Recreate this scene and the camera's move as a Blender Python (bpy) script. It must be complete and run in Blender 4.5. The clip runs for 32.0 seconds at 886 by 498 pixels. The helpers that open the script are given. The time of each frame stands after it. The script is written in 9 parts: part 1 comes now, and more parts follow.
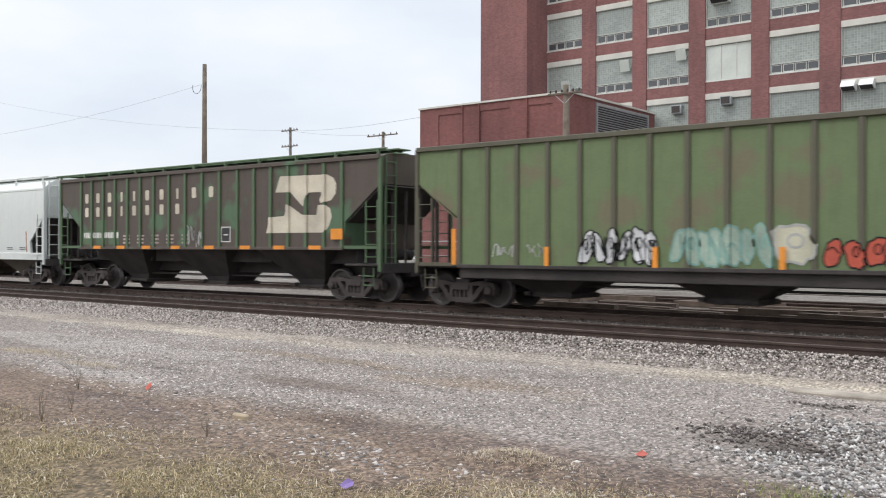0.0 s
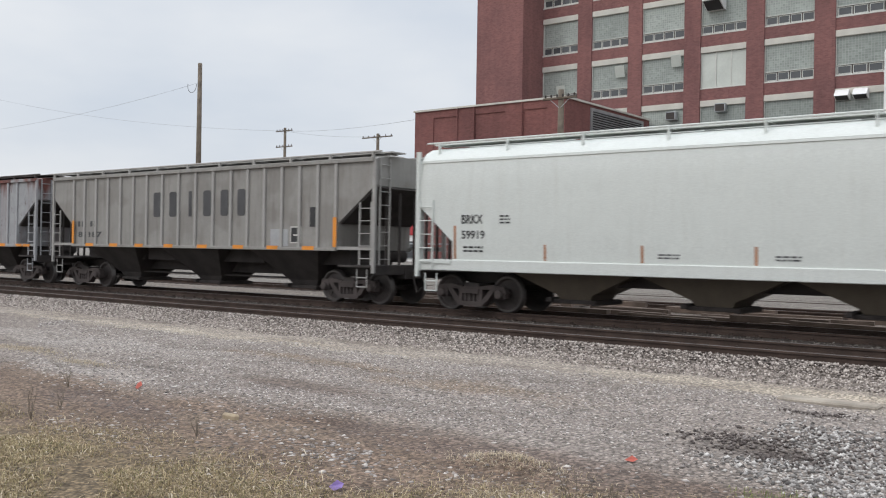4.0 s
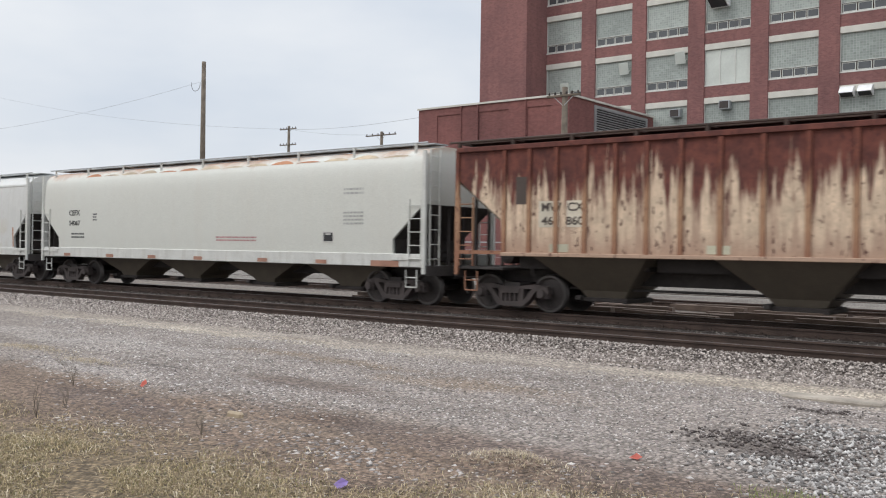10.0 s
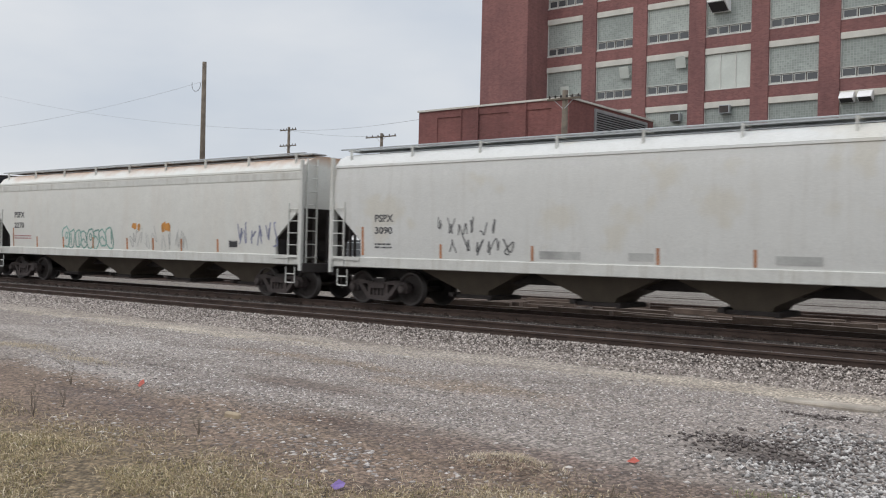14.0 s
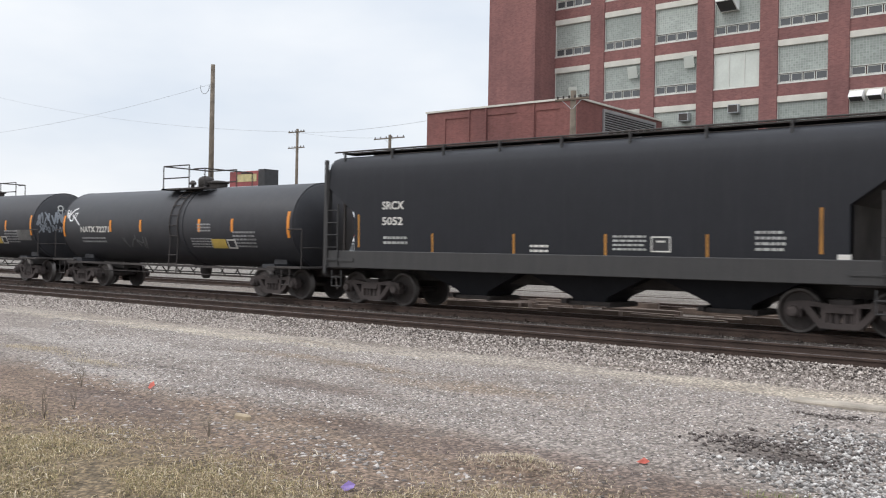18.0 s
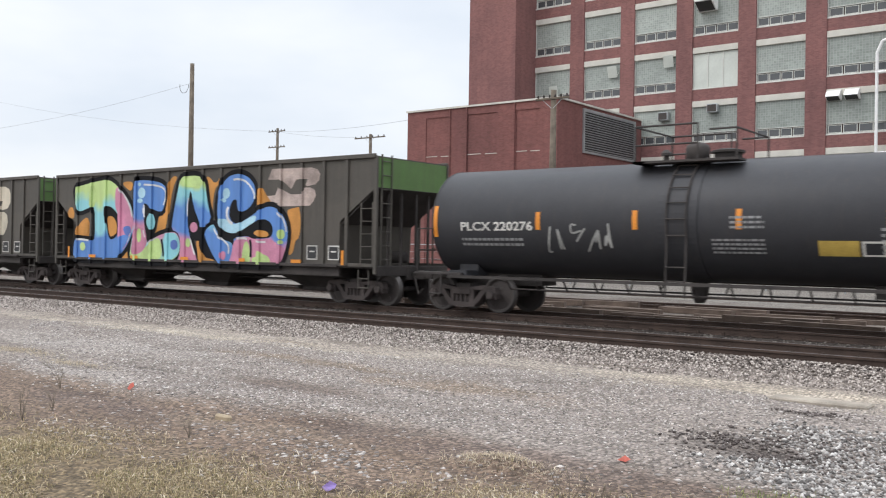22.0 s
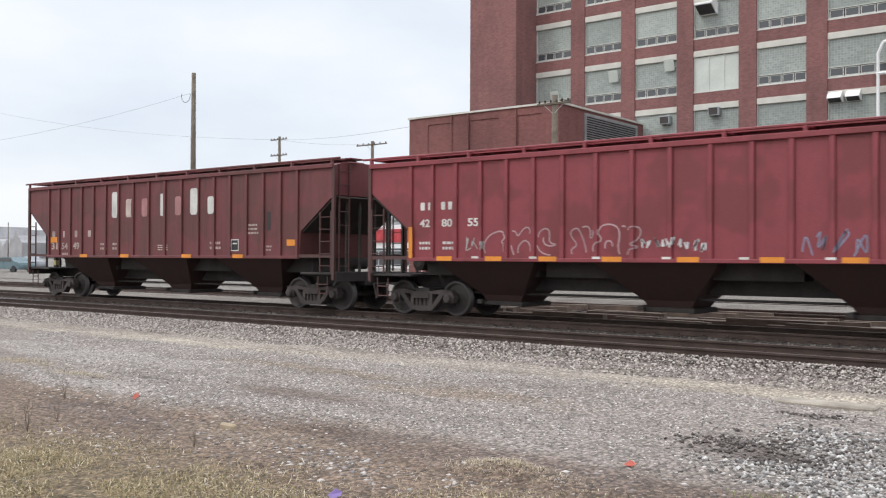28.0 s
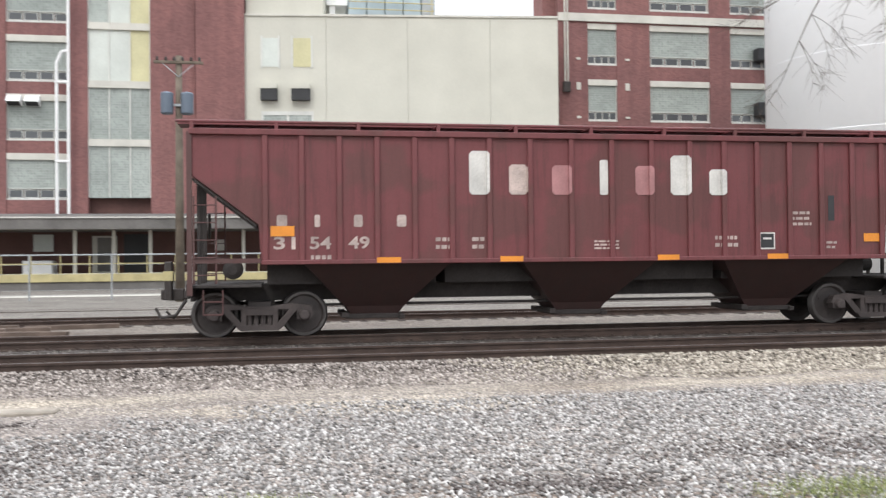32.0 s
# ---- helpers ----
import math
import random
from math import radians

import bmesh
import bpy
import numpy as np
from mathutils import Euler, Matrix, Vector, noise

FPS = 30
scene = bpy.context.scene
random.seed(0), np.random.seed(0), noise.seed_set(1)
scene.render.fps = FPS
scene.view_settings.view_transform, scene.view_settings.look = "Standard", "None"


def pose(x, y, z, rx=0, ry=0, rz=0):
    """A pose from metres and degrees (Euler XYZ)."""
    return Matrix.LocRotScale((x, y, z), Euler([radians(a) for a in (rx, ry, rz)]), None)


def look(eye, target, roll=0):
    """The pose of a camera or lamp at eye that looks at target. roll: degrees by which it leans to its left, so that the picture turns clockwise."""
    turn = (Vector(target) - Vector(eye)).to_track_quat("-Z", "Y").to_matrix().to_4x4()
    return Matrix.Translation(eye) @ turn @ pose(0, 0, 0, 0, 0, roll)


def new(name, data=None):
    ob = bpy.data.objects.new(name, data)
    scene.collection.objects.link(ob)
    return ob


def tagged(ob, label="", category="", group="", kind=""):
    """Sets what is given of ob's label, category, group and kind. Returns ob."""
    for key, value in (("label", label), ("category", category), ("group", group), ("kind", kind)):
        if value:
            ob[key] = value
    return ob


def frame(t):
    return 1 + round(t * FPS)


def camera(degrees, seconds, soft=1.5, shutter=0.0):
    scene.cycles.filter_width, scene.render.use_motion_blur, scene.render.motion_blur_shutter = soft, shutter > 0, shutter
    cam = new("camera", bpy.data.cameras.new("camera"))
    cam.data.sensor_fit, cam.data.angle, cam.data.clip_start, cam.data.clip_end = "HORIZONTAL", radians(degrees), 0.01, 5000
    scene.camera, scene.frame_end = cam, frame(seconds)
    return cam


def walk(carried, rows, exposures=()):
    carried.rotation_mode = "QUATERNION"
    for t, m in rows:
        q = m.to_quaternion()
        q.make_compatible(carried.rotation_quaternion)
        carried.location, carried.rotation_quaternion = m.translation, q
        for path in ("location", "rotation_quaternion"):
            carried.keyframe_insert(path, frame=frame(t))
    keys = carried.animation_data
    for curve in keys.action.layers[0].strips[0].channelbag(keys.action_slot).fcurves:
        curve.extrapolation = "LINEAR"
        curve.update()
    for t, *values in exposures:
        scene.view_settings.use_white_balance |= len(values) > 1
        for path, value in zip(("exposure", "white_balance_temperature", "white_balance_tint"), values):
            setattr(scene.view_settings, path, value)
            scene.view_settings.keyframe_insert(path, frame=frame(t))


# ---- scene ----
FIELD = 51.1
SECONDS = 32.0
EYE_Z = 1.5
TRACK_Y = 20.0        # centre line of the train's track
NEAR_Y = 15.85        # centre line of the empty near track

cam = camera(FIELD, SECONDS, soft=1.1, shutter=0.25)

# seconds, tilt, lean, heading of the held camera
PATH = [
    (0.0, 89.98, -0.13, 38.36),
    (0.5, 90.04, -0.01, 38.32),
    (1.0, 90.16, -0.12, 38.39),
    (1.5, 90.16, -0.43, 38.63),
    (2.0, 90.12, -0.48, 38.56),
    (2.5, 90.20, -0.47, 38.51),
    (4.5, 90.08, -1.09, 37.74),
    (5.0, 89.85, -0.95, 37.55),
    (5.5, 89.91, -0.92, 37.43),
    (6.0, 90.11, -0.73, 37.30),
    (6.5, 90.32, -0.95, 37.33),
    (7.0, 90.35, -1.10, 37.69),
    (7.5, 90.20, -1.04, 37.90),
    (8.0, 89.92, -0.82, 38.25),
    (8.5, 89.83, -0.72, 38.24),
    (9.0, 89.98, -0.57, 38.17),
    (9.5, 90.09, -0.88, 38.24),
    (10.0, 90.02, -0.86, 38.18),
    (10.5, 90.02, -0.81, 38.24),
    (11.0, 90.06, -0.58, 38.16),
    (11.5, 90.27, -0.61, 38.29),
    (12.0, 90.39, -0.94, 38.48),
    (12.5, 90.32, -1.22, 38.49),
    (13.0, 90.12, -1.18, 38.40),
    (13.5, 90.14, -1.24, 38.23),
    (15.5, 90.16, -1.42, 38.01),
    (16.0, 90.08, -1.18, 38.13),
    (16.5, 89.99, -0.93, 38.17),
    (17.0, 90.12, -0.81, 38.37),
    (17.5, 90.23, -0.86, 38.58),
    (18.0, 90.21, -1.07, 38.66),
    (18.5, 90.05, -0.97, 38.74),
    (19.0, 90.09, -0.74, 38.62),
    (19.5, 90.08, -0.64, 38.62),
    (20.0, 90.04, -0.98, 38.64),
    (20.5, 90.12, -1.31, 38.71),
    (21.0, 89.95, -1.11, 38.67),
    (21.5, 90.01, -1.10, 38.30),
    (22.0, 90.19, -0.91, 37.49),
    (22.5, 90.46, -0.76, 37.43),
    (23.0, 90.41, -1.03, 37.27),
    (23.5, 90.33, -1.19, 37.19),
    (24.0, 90.32, -1.15, 37.41),
    (24.5, 90.44, -0.66, 37.47),
    (25.0, 90.38, -0.69, 37.41),
    (25.5, 90.20, -1.12, 37.46),
    (27.5, 90.01, -0.37, 38.50),
    (28.0, 90.57, -0.26, 37.68),
    (28.5, 90.07, 1.43, 31.46),
    (29.0, 86.60, 2.32, 24.44),
    (29.5, 88.47, -1.31, 21.78),
    (30.0, 90.06, -0.17, 13.33),
    (30.5, 90.15, 0.45, 3.59),
    (31.0, 94.48, -0.76, 1.51),
    (31.5, 93.73, 0.69, -3.01),
    (32.0, 90.75, 0.58, -10.06),
]
# the camera closes down for the pale cars and opens up as it turns to the dark walls
walk(cam, [(t, pose(0, 0, EYE_Z, a, b, c)) for t, a, b, c in PATH],
     [(0.0, 0.12), (2.0, 0.0), (3.5, -0.15), (5.0, -0.17), (6.0, -0.03), (8.0, 0.02), (10.0, -0.1), (11.0, -0.21), (12.0, -0.27), (13.5, -0.29), (16.0, -0.32), (17.0, -0.18), (18.0, 0.07), (19.0, 0.13), (22.0, 0.14), (28.0, 0.12), (29.0, 0.2), (30.0, 0.34), (31.0, 0.5), (32.0, 0.48)])

# ---- light ----
world = bpy.data.worlds.new("sky")
scene.world = world
world.use_nodes = True
wn = world.node_tree
wn.nodes.clear()
w_out = wn.nodes.new("ShaderNodeOutputWorld")
w_bg = wn.nodes.new("ShaderNodeBackground")
w_sky = wn.nodes.new("ShaderNodeTexSky")
w_sky.sky_type = "NISHITA"
w_sky.sun_disc = False
w_sky.sun_elevation = radians(42)
w_sky.sun_rotation = radians(200)
w_sky.dust_density = 4.0
# an overcast: clear sky behind a bright, almost even cloud sheet
w_co = wn.nodes.new("ShaderNodeTexCoord")
w_map = wn.nodes.new("ShaderNodeMapping")
w_map.inputs["Scale"].default_value = (1.0, 1.0, 2.6)
w_noise = wn.nodes.new("ShaderNodeTexNoise")
w_noise.inputs["Scale"].default_value = 2.2
w_noise.inputs["Detail"].default_value = 5.0
w_noise.inputs["Roughness"].default_value = 0.5
w_ramp = wn.nodes.new("ShaderNodeValToRGB")
w_ramp.color_ramp.elements[0].position, w_ramp.color_ramp.elements[0].color = 0.34, (0.78, 0.85, 0.95, 1)
w_ramp.color_ramp.elements[1].position, w_ramp.color_ramp.elements[1].color = 0.62, (1.0, 1.03, 1.07, 1)
w_dim = wn.nodes.new("ShaderNodeVectorMath")
w_dim.operation = "SCALE"
w_dim.inputs["Scale"].default_value = 0.1
w_mix = wn.nodes.new("ShaderNodeMix")
w_mix.data_type = "RGBA"
w_mix.inputs["Factor"].default_value = 0.86
wn.links.new(w_co.outputs["Generated"], w_map.inputs["Vector"])
wn.links.new(w_map.outputs["Vector"], w_noise.inputs["Vector"])
wn.links.new(w_noise.outputs["Fac"], w_ramp.inputs["Fac"])
wn.links.new(w_sky.outputs[0], w_dim.inputs[0])
wn.links.new(w_dim.outputs["Vector"], w_mix.inputs["A"])
wn.links.new(w_ramp.outputs["Color"], w_mix.inputs["B"])
# an overcast sky is brightest overhead
w_sep = wn.nodes.new("ShaderNodeSeparateXYZ")
w_up = wn.nodes.new("ShaderNodeMapRange")
w_up.interpolation_type = "SMOOTHSTEP"
w_up.inputs["From Min"].default_value, w_up.inputs["From Max"].default_value = 0.3, 1.0
w_up.inputs["To Min"].default_value, w_up.inputs["To Max"].default_value = 1.0, 2.6
w_lit = wn.nodes.new("ShaderNodeVectorMath")
w_lit.operation = "SCALE"
wn.links.new(w_co.outputs["Generated"], w_sep.inputs[0])
wn.links.new(w_sep.outputs["Z"], w_up.inputs["Value"])
wn.links.new(w_mix.outputs["Result"], w_lit.inputs[0])
wn.links.new(w_up.outputs[0], w_lit.inputs["Scale"])
wn.links.new(w_lit.outputs["Vector"], w_bg.inputs["Color"])
w_bg.inputs["Strength"].default_value = 1.0
wn.links.new(w_bg.outputs[0], w_out.inputs["Surface"])
sun_data = bpy.data.lights.new("sun", "SUN")
sun_data.energy = 0.6
sun_data.angle = radians(12)
sun_data.color = (1.0, 0.98, 0.95)
sun = new("sun", sun_data)
sun.matrix_world = look((0, 0, 50), (22, 40, 0))

# ---- materials ----
def nodes_of(name):
    m = bpy.data.materials.new(name)
    m.use_nodes = True
    return m, m.node_tree.nodes, m.node_tree.links, m.node_tree.nodes["Principled BSDF"]


def ramp(nodes, links, fac, stops):
    r = nodes.new("ShaderNodeValToRGB")
    while len(r.color_ramp.elements) < len(stops):
        r.color_ramp.elements.new(0.5)
    for e, (p, c) in zip(r.color_ramp.elements, stops):
        e.position = p
        e.color = (*c, 1) if len(c) == 3 else c
    links.new(fac, r.inputs["Fac"])
    return r.outputs["Color"]


def noise_of(nodes, links, vec, scale, detail=4.0, rough=0.55):
    n = nodes.new("ShaderNodeTexNoise")
    n.inputs["Scale"].default_value = scale
    n.inputs["Detail"].default_value = detail
    n.inputs["Roughness"].default_value = rough
    if vec is not None:
        links.new(vec, n.inputs["Vector"])
    return n.outputs["Fac"]


def mapped(nodes, links, scale=(1, 1, 1), kind="Object"):
    c = nodes.new("ShaderNodeTexCoord")
    m = nodes.new("ShaderNodeMapping")
    m.inputs["Scale"].default_value = scale
    links.new(c.outputs[kind], m.inputs["Vector"])
    return m.outputs["Vector"]


def mixed(nodes, links, fac, a, b, mode="MIX"):
    n = nodes.new("ShaderNodeMix")
    n.data_type, n.blend_type = "RGBA", mode
    for v, s in ((fac, n.inputs["Factor"]), (a, n.inputs["A"]), (b, n.inputs["B"])):
        if isinstance(v, (int, float)):
            s.default_value = v
        elif isinstance(v, tuple):
            s.default_value = (*v, 1)
        else:
            links.new(v, s)
    return n.outputs["Result"]


def bumped(nodes, links, height, bsdf, strength=0.3, distance=0.02):
    b = nodes.new("ShaderNodeBump")
    b.inputs["Strength"].default_value = strength
    b.inputs["Distance"].default_value = distance
    links.new(height, b.inputs["Height"])
    links.new(b.outputs["Normal"], bsdf.inputs["Normal"])




def plain(name, colour, rough=0.7, metal=0.0, vary=0.25, scale=6.0, bump=0.15):
    """A surface of one paint or stuff, with grain and blotches at two scales."""
    m, n, l, b = nodes_of(name)
    v = mapped(n, l)
    big = noise_of(n, l, v, scale * 0.2, 3)
    fine = noise_of(n, l, v, scale * 4, 5, 0.65)
    dark = tuple(c * (1 - vary) for c in colour)
    lite = tuple(min(1, c * (1 + vary)) for c in colour)
    c1 = ramp(n, l, big, ((0.3, dark), (0.7, lite)))
    c2 = ramp(n, l, fine, ((0.3, (1 - vary,) * 3), (0.7, (1, 1, 1))))
    l.new(mixed(n, l, 0.8, c1, c2, "MULTIPLY"), b.inputs["Base Color"])
    b.inputs["Roughness"].default_value = rough
    b.inputs["Metallic"].default_value = metal
    bumped(n, l, fine, b, bump)
    return m


def car_paint(name, colour, second=None, amount=0.45, streak=None, streak_amount=0.5, top=None, top_z=3.4, dirt=(0.09, 0.075, 0.06), grime=0.35, rough=0.55, mottle=1.0, shine=0.5):
    """Weathered car paint: blotches, run-down streaks, road grime."""
    m, n, l, b = nodes_of(name)
    v = mapped(n, l)
    vs = mapped(n, l, (5.0, 5.0, 0.35))
    big = noise_of(n, l, v, 0.55, 3)
    mid = noise_of(n, l, v, 2.2, 5, 0.65)
    run = noise_of(n, l, vs, 1.0, 5, 0.7)
    fine = noise_of(n, l, v, 30, 4, 0.6)
    col = ramp(n, l, mid, ((0.25, tuple(c * (1 - 0.14 * mottle) for c in colour)), (0.75, tuple(min(1, c * (1 + 0.1 * mottle)) for c in colour))))
    if second:
        col = mixed(n, l, ramp(n, l, big, ((amount - 0.03, (1, 1, 1)), (amount + 0.03, (0, 0, 0)))), col, second)
    if streak:
        k = ramp(n, l, run, ((0.5, (0, 0, 0)), (0.72, (streak_amount,) * 3)))
        col = mixed(n, l, k, col, streak)
    if top:
        sep = n.new("ShaderNodeSeparateXYZ")
        l.new(v, sep.inputs[0])
        add = n.new("ShaderNodeMath")
        add.operation = "MULTIPLY_ADD"
        l.new(run, add.inputs[0])
        add.inputs[1].default_value = 2.6
        l.new(sep.outputs["Z"], add.inputs[2])
        k = ramp(n, l, add.outputs[0], ((0.0, (0, 0, 0)), (1.0, (1, 1, 1))))
        rng = n.new("ShaderNodeMapRange")
        rng.inputs["From Min"].default_value = top_z + 0.9
        rng.inputs["From Max"].default_value = top_z + 2.0
        l.new(add.outputs[0], rng.inputs["Value"])
        col = mixed(n, l, rng.outputs[0], col, mixed(n, l, mid, top, tuple(c * 0.4 for c in top)))
    g = ramp(n, l, run, ((0.35, (grime,) * 3), (0.65, (grime * 0.25,) * 3)))
    col = mixed(n, l, g, col, dirt)
    g2 = ramp(n, l, fine, ((0.35, (0.82, 0.82, 0.82)), (0.65, (1, 1, 1))))
    l.new(mixed(n, l, 0.7, col, g2, "MULTIPLY"), b.inputs["Base Color"])
    b.inputs["Roughness"].default_value = rough
    b.inputs["Specular IOR Level"].default_value = shine
    bumped(n, l, mid, b, 0.12, 0.01)
    return m


def brick(name, colour, scale=1.0):
    m, n, l, b = nodes_of(name)
    v = mapped(n, l, (1, 1, 1))
    # bricks run on both facings: x + y along, z up
    sep, com, add = n.new("ShaderNodeSeparateXYZ"), n.new("ShaderNodeCombineXYZ"), n.new("ShaderNodeMath")
    l.new(v, sep.inputs[0])
    l.new(sep.outputs["X"], add.inputs[0]), l.new(sep.outputs["Y"], add.inputs[1])
    l.new(add.outputs[0], com.inputs["X"]), l.new(sep.outputs["Z"], com.inputs["Y"])
    t = n.new("ShaderNodeTexBrick")
    l.new(com.outputs[0], t.inputs["Vector"])
    t.inputs["Scale"].default_value = scale
    t.inputs["Brick Width"].default_value, t.inputs["Row Height"].default_value = 0.21, 0.075
    t.inputs["Mortar Size"].default_value = 0.006
    t.inputs["Color1"].default_value = (*colour, 1)
    t.inputs["Color2"].default_value = (*(c * 0.72 for c in colour), 1)
    t.inputs["Mortar"].default_value = (*(c * 0.9 + 0.03 for c in colour), 1)
    big = noise_of(n, l, v, 0.25, 4)
    st = noise_of(n, l, mapped(n, l, (2.0, 2.0, 0.2)), 1.0, 4)
    c = mixed(n, l, 0.75, t.outputs["Color"], ramp(n, l, big, ((0.3, (0.72, 0.72, 0.74)), (0.7, (1.15, 1.1, 1.08)))), "MULTIPLY")
    c = mixed(n, l, 0.4, c, ramp(n, l, st, ((0.35, (0.7, 0.7, 0.72)), (0.6, (1, 1, 1)))), "MULTIPLY")
    l.new(c, b.inputs["Base Color"])
    b.inputs["Roughness"].default_value = 0.9
    bumped(n, l, t.outputs["Fac"], b, 0.3, -0.01)
    return m


def glass_block(name, colour, seed=0.0):
    m, n, l, b = nodes_of(name)
    v = mapped(n, l)
    sep, com = n.new("ShaderNodeSeparateXYZ"), n.new("ShaderNodeCombineXYZ")
    l.new(v, sep.inputs[0])
    l.new(sep.outputs["X"], com.inputs["X"]), l.new(sep.outputs["Z"], com.inputs["Y"])
    t = n.new("ShaderNodeTexBrick")
    l.new(com.outputs[0], t.inputs["Vector"])
    t.offset = 0.0
    t.inputs["Scale"].default_value = 1.0
    t.inputs["Brick Width"].default_value, t.inputs["Row Height"].default_value = 0.16, 0.16
    t.inputs["Mortar Size"].default_value = 0.013
    t.inputs["Color1"].default_value = (*colour, 1)
    t.inputs["Color2"].default_value = (*(c * 0.75 for c in colour), 1)
    t.inputs["Mortar"].default_value = (0.48, 0.5, 0.47, 1)
    rnd = n.new("ShaderNodeObjectInfo")
    big = noise_of(n, l, v, 0.8, 3)
    c = mixed(n, l, 0.7, t.outputs["Color"], ramp(n, l, rnd.outputs["Random"], ((0.0, (0.62, 0.64, 0.63)), (0.5, (0.85, 0.86, 0.85)), (1.0, (1.12, 1.12, 1.1)))), "MULTIPLY")
    c = mixed(n, l, 0.5, c, ramp(n, l, big, ((0.35, (0.65, 0.67, 0.65)), (0.65, (1, 1, 1)))), "MULTIPLY")
    l.new(c, b.inputs["Base Color"])
    b.inputs["Roughness"].default_value = 0.25
    return m


def scatter_mat(name, stops, rough=0.9):
    """Pieces of one kind, each with a shade of its own."""
    m, n, l, b = nodes_of(name)
    g = n.new("ShaderNodeNewGeometry")
    col = ramp(n, l, g.outputs["Random Per Island"], stops)
    v = mapped(n, l)
    f = noise_of(n, l, v, 60, 3)
    l.new(mixed(n, l, 0.5, col, ramp(n, l, f, ((0.3, (0.7, 0.7, 0.7)), (0.7, (1, 1, 1)))), "MULTIPLY"), b.inputs["Base Color"])
    b.inputs["Roughness"].default_value = rough
    return m


def spray(name, bands, blob=None, along=(0, 0, 1), lo=1.0, hi=3.7):
    """Sprayed lettering: colours that run into one another up the letter."""
    m, n, l, b = nodes_of(name)
    v = mapped(n, l)
    dot = n.new("ShaderNodeVectorMath")
    dot.operation = "DOT_PRODUCT"
    l.new(v, dot.inputs[0])
    dot.inputs[1].default_value = along
    w = noise_of(n, l, v, 0.9, 2)
    add = n.new("ShaderNodeMath")
    add.operation = "MULTIPLY_ADD"
    l.new(w, add.inputs[0])
    add.inputs[1].default_value = 1.6
    l.new(dot.outputs["Value"], add.inputs[2])
    rng = n.new("ShaderNodeMapRange")
    rng.inputs["From Min"].default_value, rng.inputs["From Max"].default_value = lo + 0.8, hi + 0.8
    l.new(add.outputs[0], rng.inputs["Value"])
    col = ramp(n, l, rng.outputs[0], bands)
    if blob:
        vo = n.new("ShaderNodeTexVoronoi")
        vo.inputs["Scale"].default_value = 1.3
        l.new(v, vo.inputs["Vector"])
        col = mixed(n, l, ramp(n, l, vo.outputs["Distance"], ((0.2, (1, 1, 1)), (0.24, (0, 0, 0)))), col, blob)
    run = noise_of(n, l, mapped(n, l, (4, 4, 0.4)), 1.0, 4)
    col = mixed(n, l, 0.35, col, ramp(n, l, run, ((0.35, (0.6, 0.58, 0.55)), (0.6, (1, 1, 1)))), "MULTIPLY")
    l.new(col, b.inputs["Base Color"])
    b.inputs["Roughness"].default_value = 0.5
    return m


def corroded(name, base, rust, deep, z0, z1, amp, wide, foot=0.0, speck=0.66, rough=0.8, wear=0.55):
    """Sheet steel whose paint rusts away in runs from the roof down, with flakes and pin holes."""
    m, n, l, b = nodes_of(name)
    v = mapped(n, l)
    run = noise_of(n, l, mapped(n, l, (wide, wide, wide * 0.09)), 1.0, 5, 0.65)
    mid = noise_of(n, l, v, 3.0, 5, 0.65)
    flake = noise_of(n, l, mapped(n, l, (14.0, 14.0, 5.0)), 1.0, 3, 0.5)
    fine = noise_of(n, l, v, 40, 4, 0.6)
    sep = n.new("ShaderNodeSeparateXYZ")
    l.new(v, sep.inputs[0])

    def level(gain, a, c):
        add = n.new("ShaderNodeMath")
        add.operation = "MULTIPLY_ADD"
        l.new(run, add.inputs[0])
        add.inputs[1].default_value = gain
        l.new(sep.outputs["Z"], add.inputs[2])
        mr = n.new("ShaderNodeMapRange")
        mr.inputs["From Min"].default_value, mr.inputs["From Max"].default_value = a + gain * 0.5, c + gain * 0.5
        l.new(add.outputs[0], mr.inputs["Value"])
        return mr.outputs[0]

    col = ramp(n, l, mid, ((0.3, tuple(c * (1 - 0.33 * wear) for c in base)), (0.7, tuple(min(1, c * (1 + 0.18 * wear)) for c in base))))
    col = mixed(n, l, ramp(n, l, run, ((0.48, (0, 0, 0)), (0.62, (wear, wear, wear)))), col, tuple(a * 0.45 + c * 0.5 for a, c in zip(base, rust)))
    iron = mixed(n, l, ramp(n, l, mid, ((0.35, (0, 0, 0)), (0.65, (1, 1, 1)))), rust, deep)
    if foot:
        col = mixed(n, l, level(-1.2, foot + 0.35, foot - 0.15), col, tuple(a * 0.5 + c * 0.5 for a, c in zip(base, rust)))
    col = mixed(n, l, level(amp, z0, z1), col, iron)
    col = mixed(n, l, ramp(n, l, flake, ((speck, (0, 0, 0)), (speck + 0.04, (0.9, 0.9, 0.9)))), col, deep)
    col = mixed(n, l, 0.7, col, ramp(n, l, fine, ((0.35, (0.8, 0.8, 0.8)), (0.65, (1, 1, 1)))), "MULTIPLY")
    l.new(col, b.inputs["Base Color"])
    b.inputs["Roughness"].default_value = rough
    bumped(n, l, mid, b, 0.2, 0.012)
    return m


